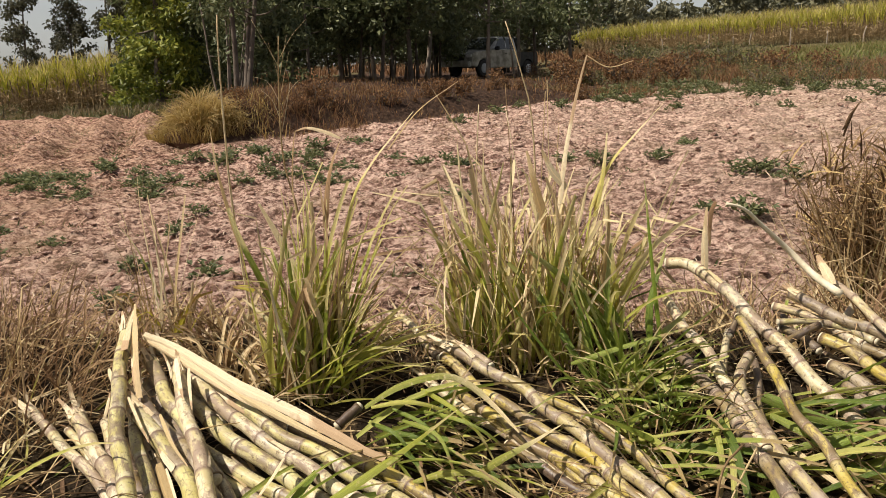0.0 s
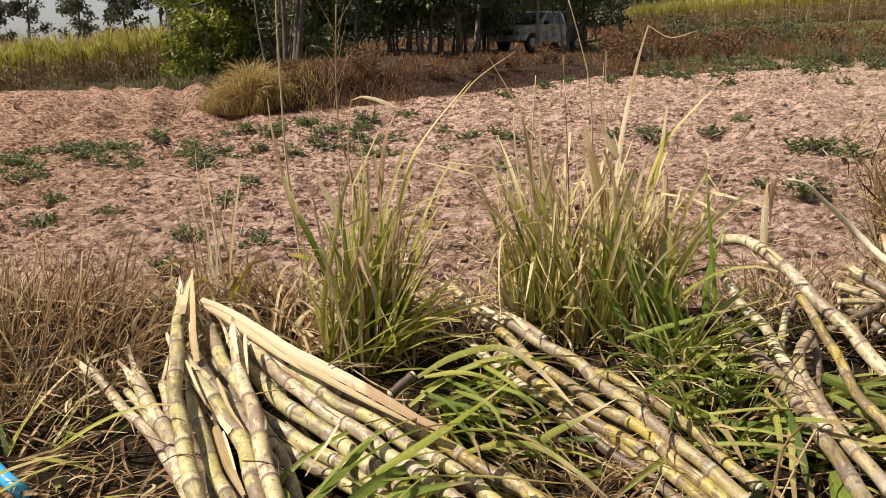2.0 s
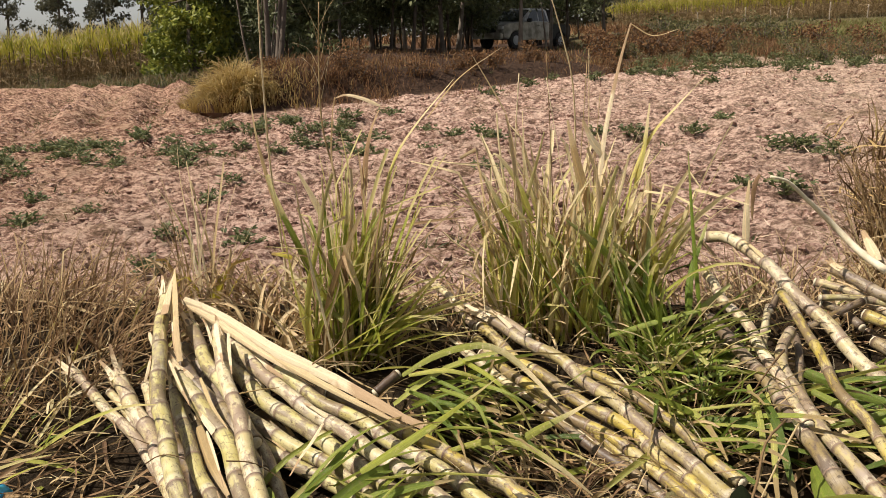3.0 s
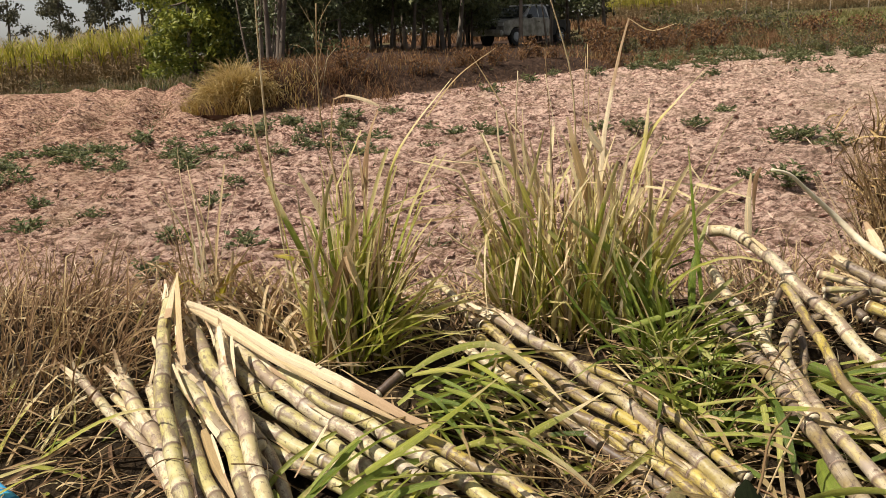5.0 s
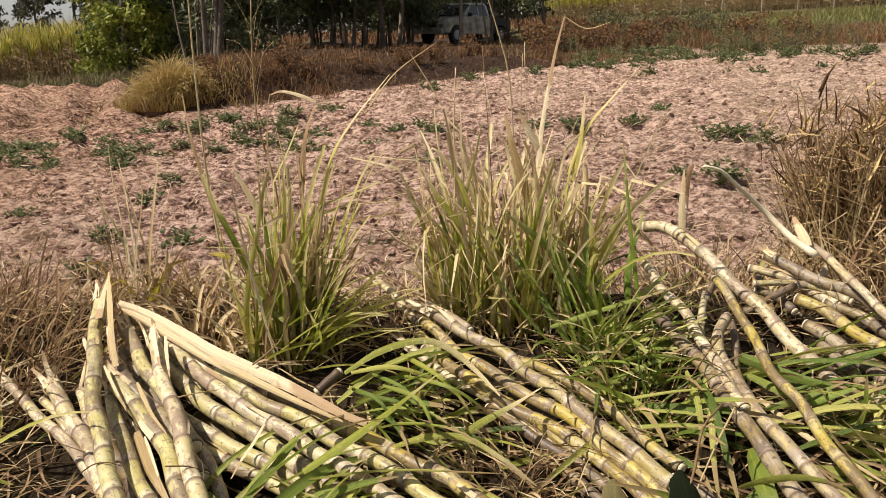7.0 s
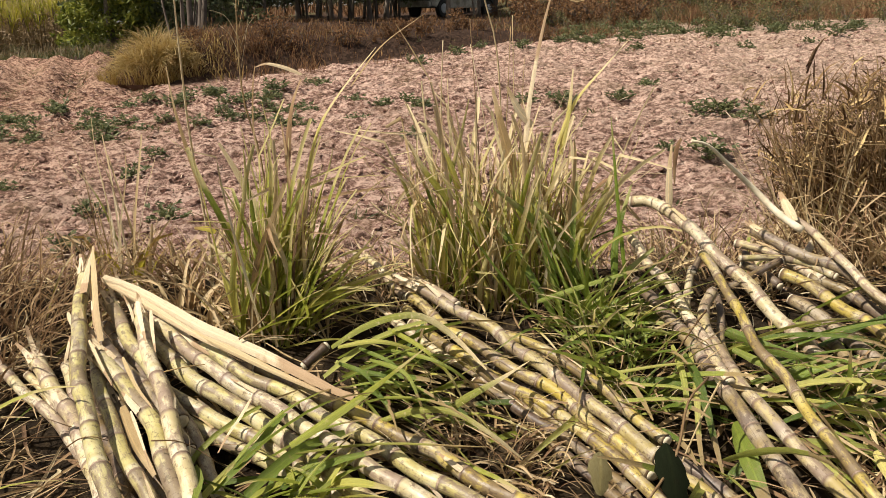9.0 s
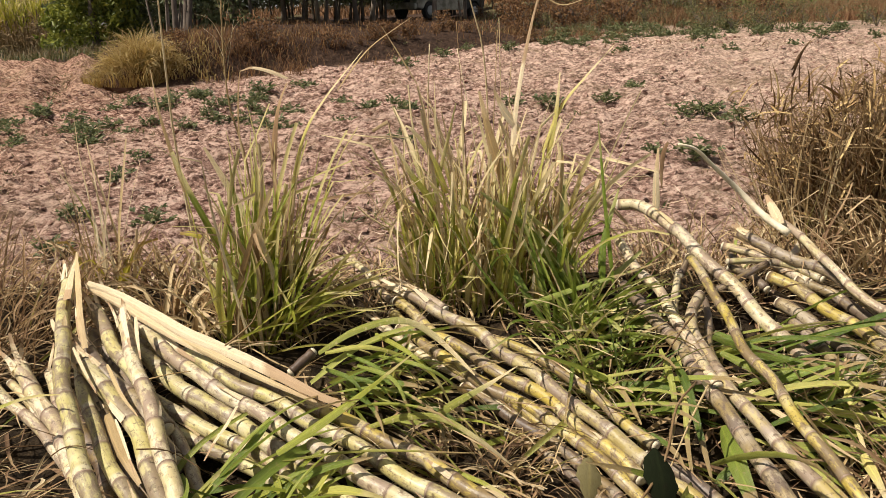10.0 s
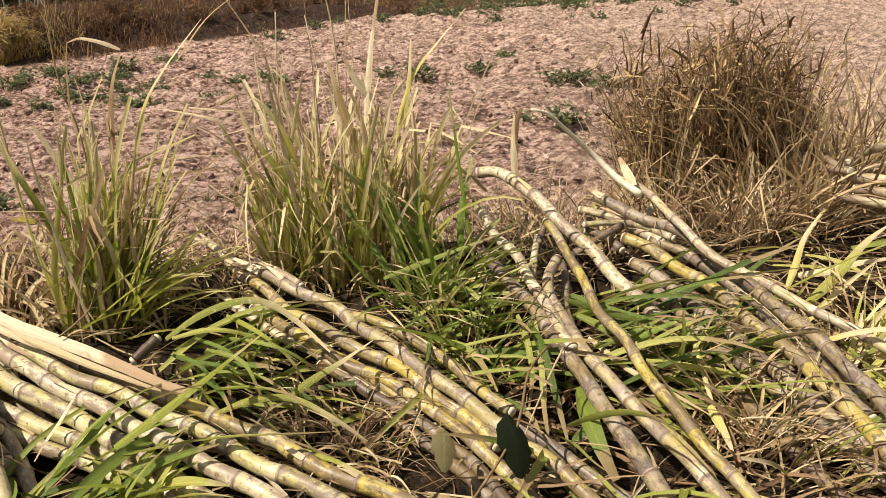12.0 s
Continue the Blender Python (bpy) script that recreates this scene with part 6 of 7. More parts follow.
# single leaves and stalks that stand out of the clumps
for pts, w, mt, lab, prof in (
    ([(-0.300, 1.920, 0.509), (-0.336, 1.936, 0.637), (-0.365, 1.933, 0.703), (-0.400, 1.931, 0.770)], 0.027, OLIVE, "broad olive-brown leaf bending out of the clump", broad),
    ([(-0.254, 1.943, 0.713), (-0.245, 1.940, 0.803), (-0.233, 1.938, 0.860), (-0.214, 1.936, 0.906)], 0.020, BROWNDRY, "upright brown dry leaf in the clump", broad),
    ([(-0.208, 1.906, 0.918), (-0.244, 1.905, 0.933), (-0.281, 1.905, 0.941), (-0.306, 1.905, 0.934)], 0.012, HUSK, "pale dry leaf folded over at its top", None),
    ([(-0.306, 1.905, 0.936), (-0.313, 1.907, 0.894), (-0.318, 1.910, 0.807), (-0.309, 1.913, 0.719)], 0.007, STRAW, "thin dry stalk carrying a folded leaf", broad),
    ([(-0.229, 1.947, 0.608), (-0.188, 1.941, 0.778), (-0.139, 1.938, 0.866), (-0.049, 1.934, 0.974)], 0.015, OLIVE, "long yellowing leaf arching up from the clump", None),
    ([(-0.108, 1.957, 0.889), (-0.038, 1.954, 0.976), (0.056, 1.952, 1.043)], 0.005, STRAW, "thin dry stem leaning over the field", None),
    ([(0.068, 2.007, 0.897), (0.030, 2.005, 0.961), (-0.010, 2.002, 1.025)], 0.004, STRAW, "thin dry stem leaning over the field", None),
    ([(0.356, 2.012, 0.739), (0.397, 2.009, 0.844), (0.452, 2.006, 0.914), (0.515, 2.004, 0.986)], 0.012, OLIVE, "pale yellowing leaf leaning from the large clump", None),
    ([(0.369, 2.013, 0.725), (0.385, 2.009, 0.831), (0.391, 2.006, 0.921)], 0.014, OLIVE, "upright yellowing leaf in the large clump", broad),
    ([(0.260, 1.964, 0.681), (0.226, 1.960, 0.798), (0.204, 1.957, 0.885)], 0.024, STRAW, "broad pale dry leaf in the large clump", broad),
    ([(0.130, 1.915, 0.665), (0.092, 1.912, 0.755), (0.049, 1.910, 0.812), (0.034, 1.910, 0.806)], 0.018, OLIVE, "yellowing leaf drooping from the large clump", None),
    ([(0.104, 1.895, 0.644), (0.055, 1.893, 0.708), (0.018, 1.891, 0.777)], 0.016, OLIVE, "yellowing leaf leaning from the large clump", None),
    ([(0.302, 2.010, 0.792), (0.269, 2.009, 0.831), (0.242, 2.007, 0.883)], 0.018, STRAW, "short dry leaf standing in the large clump", broad),
    ([(-0.271, 1.741, 0.477), (-0.341, 1.779, 0.527), (-0.419, 1.817, 0.579)], 0.016, OLIVE, "straight pale leaf leaning out of the clump", None),
    ([(-0.417, 1.918, 0.571), (-0.436, 1.918, 0.579), (-0.464, 1.917, 0.581)], 0.014, YELLOWLEAF, "short bright yellow leaf tip", broad),
    ([(0.440, 1.965, 0.644), (0.464, 1.964, 0.671), (0.495, 1.964, 0.687)], 0.014, BROWNDRY, "small dark brown curled leaf", None),
    ([(0.662, 2.118, 0.564), (0.656, 2.115, 0.663), (0.657, 2.113, 0.733)], 0.018, STRAW, "upright brownish dry leaf on the bank", broad),
    ([(-0.664, 2.002, 0.459), (-0.674, 1.999, 0.542), (-0.675, 1.997, 0.584), (-0.692, 1.992, 0.731), (-0.694, 1.989, 0.835)], 0.010, STRAW, "tall yellowish dry blade at the bank's edge", None),
    ([(-0.664, 1.999, 0.529), (-0.701, 1.996, 0.638), (-0.751, 1.993, 0.718)], 0.008, OLIVE, "thin yellowing blade at the bank's edge", None),
    ([(1.144, 1.655, 0.403), (1.173, 1.678, 0.448), (1.195, 1.691, 0.500), (1.236, 1.702, 0.553)], 0.018, OLIVE, "long yellowing cane leaf standing by the brush", None),
    ([(1.152, 1.589, 0.390), (1.229, 1.616, 0.435), (1.311, 1.650, 0.492), (1.397, 1.691, 0.520)], 0.026, OLIVE, "broad yellow-green cane leaf beside the pile", None),
    ([(1.209, 1.719, 0.406), (1.248, 1.674, 0.427), (1.320, 1.664, 0.445), (1.417, 1.657, 0.454)], 0.020, OLIVE, "yellow-green cane leaf lying beside the pile", None),
    ([(0.963, 1.349, 0.222), (1.029, 1.349, 0.232), (1.107, 1.348, 0.254), (1.193, 1.347, 0.292)], 0.016, OLIVE, "arched yellowing leaf over the pile's lower end", None),
    ([(0.982, 1.328, 0.237), (1.073, 1.329, 0.233), (1.201, 1.310, 0.206)], 0.014, OLIVE, "yellowing leaf over the pile's lower end", None),
    ([(0.080, 1.437, 0.349), (0.125, 1.425, 0.386), (0.176, 1.439, 0.409), (0.237, 1.481, 0.428)], 0.018, OLIVE, "dry bent leaf lying across the middle pile", None),
    ([(0.372, 1.624, 0.365), (0.463, 1.643, 0.405), (0.560, 1.642, 0.452)], 0.014, GREEN, "green leaf crossing the stalks", None),
    ([(0.290, 1.772, 0.446), (0.390, 1.740, 0.492), (0.504, 1.739, 0.528), (0.572, 1.738, 0.552)], 0.014, GREEN, "long green leaf crossing the stalks", None),
    ([(0.625, 1.572, 0.443), (0.714, 1.573, 0.408), (0.813, 1.574, 0.379), (0.901, 1.575, 0.361)], 0.016, GREEN, "long green cane leaf under the stalks", None),
    ([(0.658, 1.504, 0.369), (0.738, 1.524, 0.383), (0.827, 1.543, 0.408)], 0.016, GREEN, "green cane leaf under the stalks", None),
    ([(0.527, 1.577, 0.417), (0.526, 1.497, 0.391), (0.521, 1.446, 0.350), (0.501, 1.393, 0.310)], 0.016, GREEN, "long drooping dark green cane leaf in the gap between the stalks", None),
    ([(0.542, 1.545, 0.411), (0.544, 1.459, 0.393), (0.544, 1.385, 0.348), (0.543, 1.297, 0.290)], 0.020, GREEN, "long drooping dark green cane leaf in the gap between the stalks", None),
    ([(0.560, 1.570, 0.406), (0.540, 1.456, 0.373), (0.517, 1.356, 0.332), (0.508, 1.281, 0.287)], 0.016, GREEN, "long drooping dark green cane leaf in the gap between the stalks", None),
    ([(0.593, 1.393, 0.340), (0.579, 1.295, 0.330), (0.581, 1.237, 0.303), (0.592, 1.201, 0.271)], 0.034, GREEN, "broad fresh green leaf lying between the stalks", broad),
    ([(0.548, 1.289, 0.288), (0.572, 1.302, 0.311), (0.596, 1.314, 0.324)], 0.020, GREEN, "long drooping dark green cane leaf in the gap between the stalks", None),
    ([(0.672, 1.687, 0.410), (0.726, 1.628, 0.398), (0.796, 1.589, 0.385), (0.894, 1.572, 0.366)], 0.018, GREEN, "long green cane leaf under the stalks", None),
    ([(0.666, 1.628, 0.388), (0.722, 1.550, 0.377), (0.803, 1.515, 0.365), (0.898, 1.515, 0.350)], 0.020, GREEN, "long green cane leaf under the stalks", None),
    ([(0.737, 1.526, 0.367), (0.794, 1.525, 0.387), (0.858, 1.540, 0.400)], 0.018, FRESH, "green cane leaf crossing between the piles", None),
    ([(0.745, 1.459, 0.353), (0.805, 1.417, 0.355), (0.888, 1.379, 0.347), (0.949, 1.327, 0.326)], 0.016, LIME, "long yellowing leaf lying under the stalks", None),
    ([(0.665, 1.554, 0.368), (0.706, 1.445, 0.345), (0.763, 1.368, 0.325), (0.807, 1.320, 0.305)], 0.013, STRAW, "dry straw-coloured leaf under the stalks", None),
    ([(0.871, 1.538, 0.369), (0.847, 1.445, 0.350), (0.825, 1.359, 0.323), (0.819, 1.294, 0.289)], 0.013, OLIVE, "yellowing leaf hanging between the stalks", None),
    ([(0.803, 1.315, 0.324), (0.805, 1.268, 0.304), (0.803, 1.225, 0.285)], 0.020, OLIVE, "short pale leaf between the stalks", None),
    ([(-0.015, 1.557, 0.423), (0.059, 1.459, 0.443), (0.115, 1.452, 0.412), (0.171, 1.453, 0.352)], 0.009, GREEN, "long green cane leaf arching over the hollow between the piles", None),
    ([(-0.024, 1.634, 0.439), (0.039, 1.501, 0.452), (0.086, 1.473, 0.416), (0.122, 1.460, 0.353)], 0.011, LIME, "long green cane leaf arching over the hollow between the piles", None),
    ([(-0.054, 1.526, 0.417), (0.012, 1.419, 0.435), (0.038, 1.382, 0.398), (0.053, 1.392, 0.339)], 0.010, GREEN, "long green cane leaf arching over the hollow between the piles", None),
    ([(-0.081, 1.495, 0.410), (-0.017, 1.430, 0.422), (0.013, 1.492, 0.360)], 0.009, GREEN, "long green cane leaf arching over the hollow between the piles", None),
    ([(-0.117, 1.570, 0.426), (-0.040, 1.520, 0.456), (0.036, 1.533, 0.428), (0.104, 1.548, 0.371)], 0.011, LIME, "long green cane leaf arching over the hollow between the piles", None),
    ([(-0.111, 1.516, 0.415), (-0.055, 1.436, 0.423), (-0.014, 1.432, 0.348)], 0.010, GREEN, "long green cane leaf arching over the hollow between the piles", None),
    ([(-0.076, 1.565, 0.425), (-0.010, 1.471, 0.431), (0.022, 1.516, 0.365)], 0.009, GREEN, "long green cane leaf arching over the hollow between the piles", None),
    ([(-0.026, 1.361, 0.373), (0.031, 1.342, 0.399), (0.094, 1.336, 0.398), (0.155, 1.307, 0.372), (0.207, 1.299, 0.330)], 0.014, OLIVE, "pale dry leaf arching over the lower stalks", None),
):
    leaf_thing("single_leaf", pts, w, mt, lab, "leaf", "", 0.25, 0.35, prof)


# thin stems and tendrils over the piles
for pts, w, mt, lab in (
    ([(0.609, 1.636, 0.469), (0.575, 1.597, 0.451), (0.536, 1.555, 0.423), (0.517, 1.536, 0.399)], 0.0022, BUSHDRY, "thin dark twig lying across the stalks"),
    ([(0.577, 1.442, 0.400), (0.530, 1.375, 0.376), (0.480, 1.296, 0.350), (0.440, 1.238, 0.318)], 0.0020, STRAW, "thin pale crooked stem hanging over the leaves"),
    ([(-0.383, 1.261, 0.393), (-0.345, 1.266, 0.389), (-0.318, 1.280, 0.367), (-0.289, 1.268, 0.354)], 0.0012, BUSHDRY, "thin dark tendril lying across the stalks"),
    ([(-0.528, 1.291, 0.369), (-0.504, 1.282, 0.387), (-0.477, 1.273, 0.395), (-0.456, 1.277, 0.386)], 0.0012, BUSHDRY, "thin dark tendril lying across the stalks"),
    ([(-0.413, 1.448, 0.431), (-0.379, 1.462, 0.434), (-0.350, 1.486, 0.429)], 0.0013, BUSHDRY, "thin dark twig lying across the stalks"),
    ([(-0.289, 1.500, 0.471), (-0.266, 1.519, 0.485), (-0.241, 1.532, 0.508), (-0.222, 1.519, 0.555)], 0.0016, STRAW, "thin bent straw stem beside the broad sheath"),
    ([(0.830, 1.407, 0.383), (0.870, 1.413, 0.394), (0.922, 1.436, 0.398)], 0.0016, BUSHDRY, "thin dark twig lying across the stalks"),
    ([(0.971, 1.603, 0.448), (1.002, 1.520, 0.426), (1.017, 1.396, 0.390), (1.002, 1.276, 0.356)], 0.0014, STRAW, "thin straw stem lying along the stalks"),
):
    tagged(new("dry_stalk", tube_mesh("dry_stalk", curve_points(pts, 18), w * (1.1 - 0.5 * np.linspace(0, 1, 18)), mt, 6)), lab, "stalk")


def blunt(s):
    """A leaf torn off short: nearly as wide at the end as in the middle."""
    return np.clip(0.6 + 1.2 * s, 0, 1) * np.clip(1.05 - 0.5 * s ** 3, 0, 1)


# ---- grass clumps ----
def grass_clump(name, x, y, plans, label, category="grass"):
    """plans: (part name, material, single blades, joined blades, radius, length, width, tilt, bend, kink, heading, seed).
    The single blades are parts of their own; the joined rest is stuff. heading: (azimuth, how loosely) or None for all round."""
    z = float(height(x, y))
    top = empty(name, x, y, z)
    for nm, mat, single, joined, rad, ln, wd, tl, bd, kink, heading, seed in plans:
        rest = Ribbons(seed)
        for k in range(single + joined):
            rib = rest if k >= single else Ribbons(seed * 1000 + k)
            g = rest.r
            a, q = g.rand() * 6.28, math.sqrt(g.rand())
            px, py = math.cos(a) * q * rad[0], math.sin(a) * q * rad[1]
            az = a + g.normal() * 1.1 if heading is None else heading[0] + g.normal() * heading[1]
            rib.blade((px, py, float(height(x + px, y + py)) - z - 0.01), g.uniform(*ln), g.uniform(*wd), az, g.uniform(*tl) * (0.4 + 0.6 * q), g.uniform(*bd), 8, kink=kink * g.uniform(0.4, 1.0) if g.rand() < 0.45 else 0.0, profile=blunt if g.rand() < 0.3 else None)
            if k < single:
                part(nm, rib.mesh(nm, mat), top)
        if joined:
            tagged(part(nm + "_mass", rest.mesh(nm + "_mass", mat), top), kind="stuff")
    return tagged(top, label, category)


grass_clump("grass_clump", -0.28, 1.80, [
    ("green_blade", LIME, 24, 0, (0.08, 0.05), (0.26, 0.52), (0.006, 0.018), (0.0, 0.42), (-0.3, 0.6), 1.2, (0.3, 1.2), 111),
    ("fan_blade", LIME, 34, 0, (0.07, 0.05), (0.20, 0.36), (0.006, 0.013), (0.35, 0.9), (0.0, 0.5), 0.0, (-0.15, 0.45), 112),
    ("low_blade", LIME, 26, 0, (0.08, 0.05), (0.22, 0.36), (0.008, 0.015), (0.8, 1.25), (0.4, 1.0), 0.0, (-0.35, 0.35), 115),
    ("dry_blade", STRAW, 24, 0, (0.09, 0.05), (0.22, 0.48), (0.004, 0.016), (0.0, 0.45), (-0.3, 0.9), 2.2, None, 113),
    ("brown_blade", BROWNDRY, 18, 0, (0.08, 0.05), (0.26, 0.48), (0.005, 0.017), (0.0, 0.28), (-0.3, 0.5), 1.8, None, 116),
    ("yellow_blade", LIME, 46, 0, (0.08, 0.05), (0.20, 0.50), (0.006, 0.018), (0.0, 0.5), (-0.2, 0.8), 1.6, (0.2, 1.3), 114),
    ("side_blade", OLIVE, 20, 0, (0.10, 0.05), (0.12, 0.26), (0.005, 0.011), (0.2, 0.8), (0.1, 0.9), 1.0, (2.9, 0.7), 117),
    ("hanging_leaf", STRAW, 34, 0, (0.16, 0.05), (0.10, 0.22), (0.006, 0.014), (0.3, 1.0), (0.8, 1.8), 0.0, (3.1, 0.8), 118),
], "tall clump of green and dry brown grass blades behind the pile")
grass_clump("grass_clump", 0.23, 1.98, [
    ("lime_blade", LIME, 80, 0, (0.18, 0.10), (0.16, 0.48), (0.006, 0.018), (0.0, 0.7), (-0.5, 1.2), 1.8, None, 127),
    ("yellow_blade", OLIVE, 112, 0, (0.18, 0.10), (0.20, 0.52), (0.006, 0.019), (0.0, 0.6), (-0.5, 1.1), 2.0, None, 121),
    ("dry_blade", STRAW, 84, 0, (0.18, 0.11), (0.20, 0.50), (0.005, 0.019), (0.0, 0.6), (-0.5, 1.2), 2.2, None, 122),
    ("green_blade", GREEN, 30, 0, (0.16, 0.10), (0.14, 0.36), (0.007, 0.014), (0.0, 0.8), (0.1, 1.3), 0.0, None, 123),
    ("brown_blade", BROWNDRY, 24, 0, (0.20, 0.10), (0.08, 0.30), (0.004, 0.012), (0.0, 0.8), (0.0, 1.2), 1.4, None, 126),
    ("thin_stem", STRAW, 26, 20, (0.20, 0.10), (0.2, 0.48), (0.002, 0.004), (0.0, 0.6), (-0.2, 0.5), 0.6, None, 125),
    ("low_straw", STRAW, 40, 180, (0.22, 0.13), (0.06, 0.2), (0.003, 0.007), (0.2, 1.4), (0.4, 2.2), 1.0, None, 124),
], "large clump of yellowing straw-tipped grass between the piles")
grass_clump("grass_clump", 0.40, 1.80, [
    ("green_leaf", FRESH, 52, 0, (0.09, 0.05), (0.14, 0.30), (0.008, 0.017), (0.7, 1.35), (0.2, 1.1), 0.0, (-1.3, 0.8), 131),
    ("leaning_leaf", FRESH, 18, 0, (0.07, 0.04), (0.18, 0.36), (0.010, 0.018), (0.25, 0.8), (-0.2, 0.5), 0.0, (2.6, 0.45), 133),
    ("pale_leaf", OLIVE, 24, 0, (0.10, 0.06), (0.12, 0.26), (0.006, 0.012), (0.6, 1.3), (0.3, 1.2), 0.0, (-1.3, 0.9), 132),
], "drooping tuft of fresh green cane leaves")
grass_clump("grass_clump", -0.66, 2.02, [
    ("yellow_blade", YELLOWLEAF, 16, 0, (0.06, 0.04), (0.08, 0.20), (0.006, 0.012), (0.1, 1.1), (0.2, 1.2), 1.0, None, 141),
    ("dry_blade", STRAW, 22, 0, (0.06, 0.04), (0.15, 0.42), (0.003, 0.010), (0.0, 0.4), (0.0, 0.6), 0.0, None, 142),
], "small tuft of yellow and dry grass at the bank's edge")


grass_clump("fine_grass", 0.44, 1.60, [
    ("curled_blade", GREEN, 40, 20, (0.09, 0.15), (0.10, 0.26), (0.003, 0.009), (0.3, 1.3), (0.5, 1.9), 0.0, None, 191),
    ("dry_blade", STRAW, 30, 40, (0.12, 0.16), (0.08, 0.22), (0.002, 0.007), (0.3, 1.3), (0.5, 1.9), 0.0, None, 192),
], "fine curling green grass between the piles")
grass_clump("fine_grass", 0.18, 1.37, [
    ("dry_blade", STRAW, 70, 40, (0.10, 0.12), (0.06, 0.18), (0.002, 0.006), (0.6, 1.4), (0.6, 2.4), 0.0, None, 194),
    ("brown_blade", BROWNDRY, 0, 140, (0.11, 0.13), (0.06, 0.16), (0.002, 0.006), (0.6, 1.5), (0.5, 2.2), 0.0, None, 196),
    ("curled_blade", OLIVE, 20, 0, (0.10, 0.12), (0.08, 0.18), (0.003, 0.009), (0.6, 1.4), (0.5, 1.8), 0.0, None, 193),
], "tangled dry roots and grass between the piles")
grass_clump("fine_grass", 0.00, 1.61, [
    ("arched_leaf", GREEN, 26, 0, (0.07, 0.08), (0.10, 0.21), (0.006, 0.014), (0.7, 1.25), (0.4, 1.2), 0.0, (-0.4, 0.6), 197),
    ("pale_leaf", LIME, 12, 0, (0.07, 0.08), (0.10, 0.20), (0.004, 0.011), (0.7, 1.3), (0.4, 1.3), 0.0, (-0.4, 0.8), 198),
], "arching green cane leaves in the hollow between the piles")
grass_clump("fine_grass", 0.89, 1.24, [
    ("dry_blade", STRAW, 60, 60, (0.16, 0.14), (0.08, 0.22), (0.003, 0.009), (0.9, 1.5), (0.2, 1.2), 0.0, (-0.6, 1.0), 199),
    ("brown_blade", BROWNDRY, 0, 120, (0.17, 0.15), (0.08, 0.22), (0.003, 0.008), (0.9, 1.5), (0.2, 1.2), 0.0, None, 200),
    ("yellow_leaf", OLIVE, 26, 0, (0.15, 0.13), (0.10, 0.22), (0.006, 0.014), (0.8, 1.45), (0.2, 1.0), 0.0, None, 201),
    ("green_leaf", GREEN, 22, 0, (0.15, 0.13), (0.10, 0.22), (0.006, 0.014), (0.8, 1.45), (0.2, 1.0), 0.0, None, 202),
], "dry straw and yellowing leaves under the lower ends of the stalks")
grass_clump("fine_grass", 1.16, 1.45, [
    ("dry_blade", STRAW, 60, 80, (0.18, 0.14), (0.10, 0.28), (0.003, 0.009), (0.7, 1.45), (0.2, 1.2), 0.0, None, 203),
    ("yellow_leaf", OLIVE, 40, 0, (0.18, 0.14), (0.14, 0.30), (0.008, 0.018), (0.7, 1.4), (0.2, 1.0), 0.0, (0.2, 1.2), 204),
], "yellowing cane leaves and straw beside the pile")
grass_clump("fine_grass", 0.82, 1.50, [
    ("green_leaf", GREEN, 40, 0, (0.13, 0.12), (0.14, 0.28), (0.006, 0.013), (1.1, 1.5), (0.1, 0.7), 0.0, (-0.35, 0.5), 205),
    ("dry_blade", STRAW, 26, 30, (0.14, 0.12), (0.08, 0.2), (0.002, 0.006), (1.0, 1.5), (0.2, 1.2), 0.0, None, 206),
], "long green leaves and straw lying under the stalks")
cane_top = empty("leafy_cane_top", -0.17, 1.185, 0.335)
gt = np.random.RandomState(195)
for k in range(26):
    rib = Ribbons(1950 + k)
    rib.blade((gt.normal() * 0.05, gt.normal() * 0.02, gt.uniform(-0.01, 0.02)), gt.uniform(0.08, 0.19), gt.uniform(0.010, 0.022), -0.2 + gt.normal() * 1.2, gt.uniform(1.0, 1.5), gt.uniform(0.3, 1.1), 7)
    part("leaf", rib.mesh("leaf", LIME if k % 3 else GREEN), cane_top)
tagged(cane_top, "bunch of fresh green leaves at a cut cane top", "cane leaves")


def twiggy_bush(x, y, count, rad, h, seed, label):
    z = float(height(x, y))
    top = empty("dry_bush", x, y, z)
    rib, twig = Ribbons(seed), Ribbons(seed + 1)
    for k in range(count):
        a, q = rib.r.rand() * 6.28, math.sqrt(rib.r.rand())
        p = np.array([math.cos(a) * q * rad[0], math.sin(a) * q * rad[1], 0])
        p[2] = float(height(x + p[0], y + p[1])) - z - 0.01
        tilt, ln = rib.r.uniform(0, 0.42) * q, h * rib.r.uniform(0.55, 1.05)
        rib.blade(p, ln, rib.r.uniform(0.004, 0.009), a + rib.r.normal() * 0.5, tilt, rib.r.uniform(0, 0.5), 6)
        for j in range(12):
            s = rib.r.uniform(0.1, 1.0)
            o = p + np.array([math.cos(a) * math.sin(tilt), math.sin(a) * math.sin(tilt), math.cos(tilt)]) * ln * s
            twig.blade(o, rib.r.uniform(0.03, 0.12), rib.r.uniform(0.003, 0.010), rib.r.rand() * 6.28, rib.r.uniform(0.2, 1.6), rib.r.uniform(0, 1.4), 3)
    tagged(part("stem_mass", rib.mesh("stem_mass", BUSHDRY), top), kind="stuff")
    tagged(part("twig_mass", twig.mesh("twig_mass", BUSHDRY), top), kind="stuff")
    return tagged(top, label, "bush")


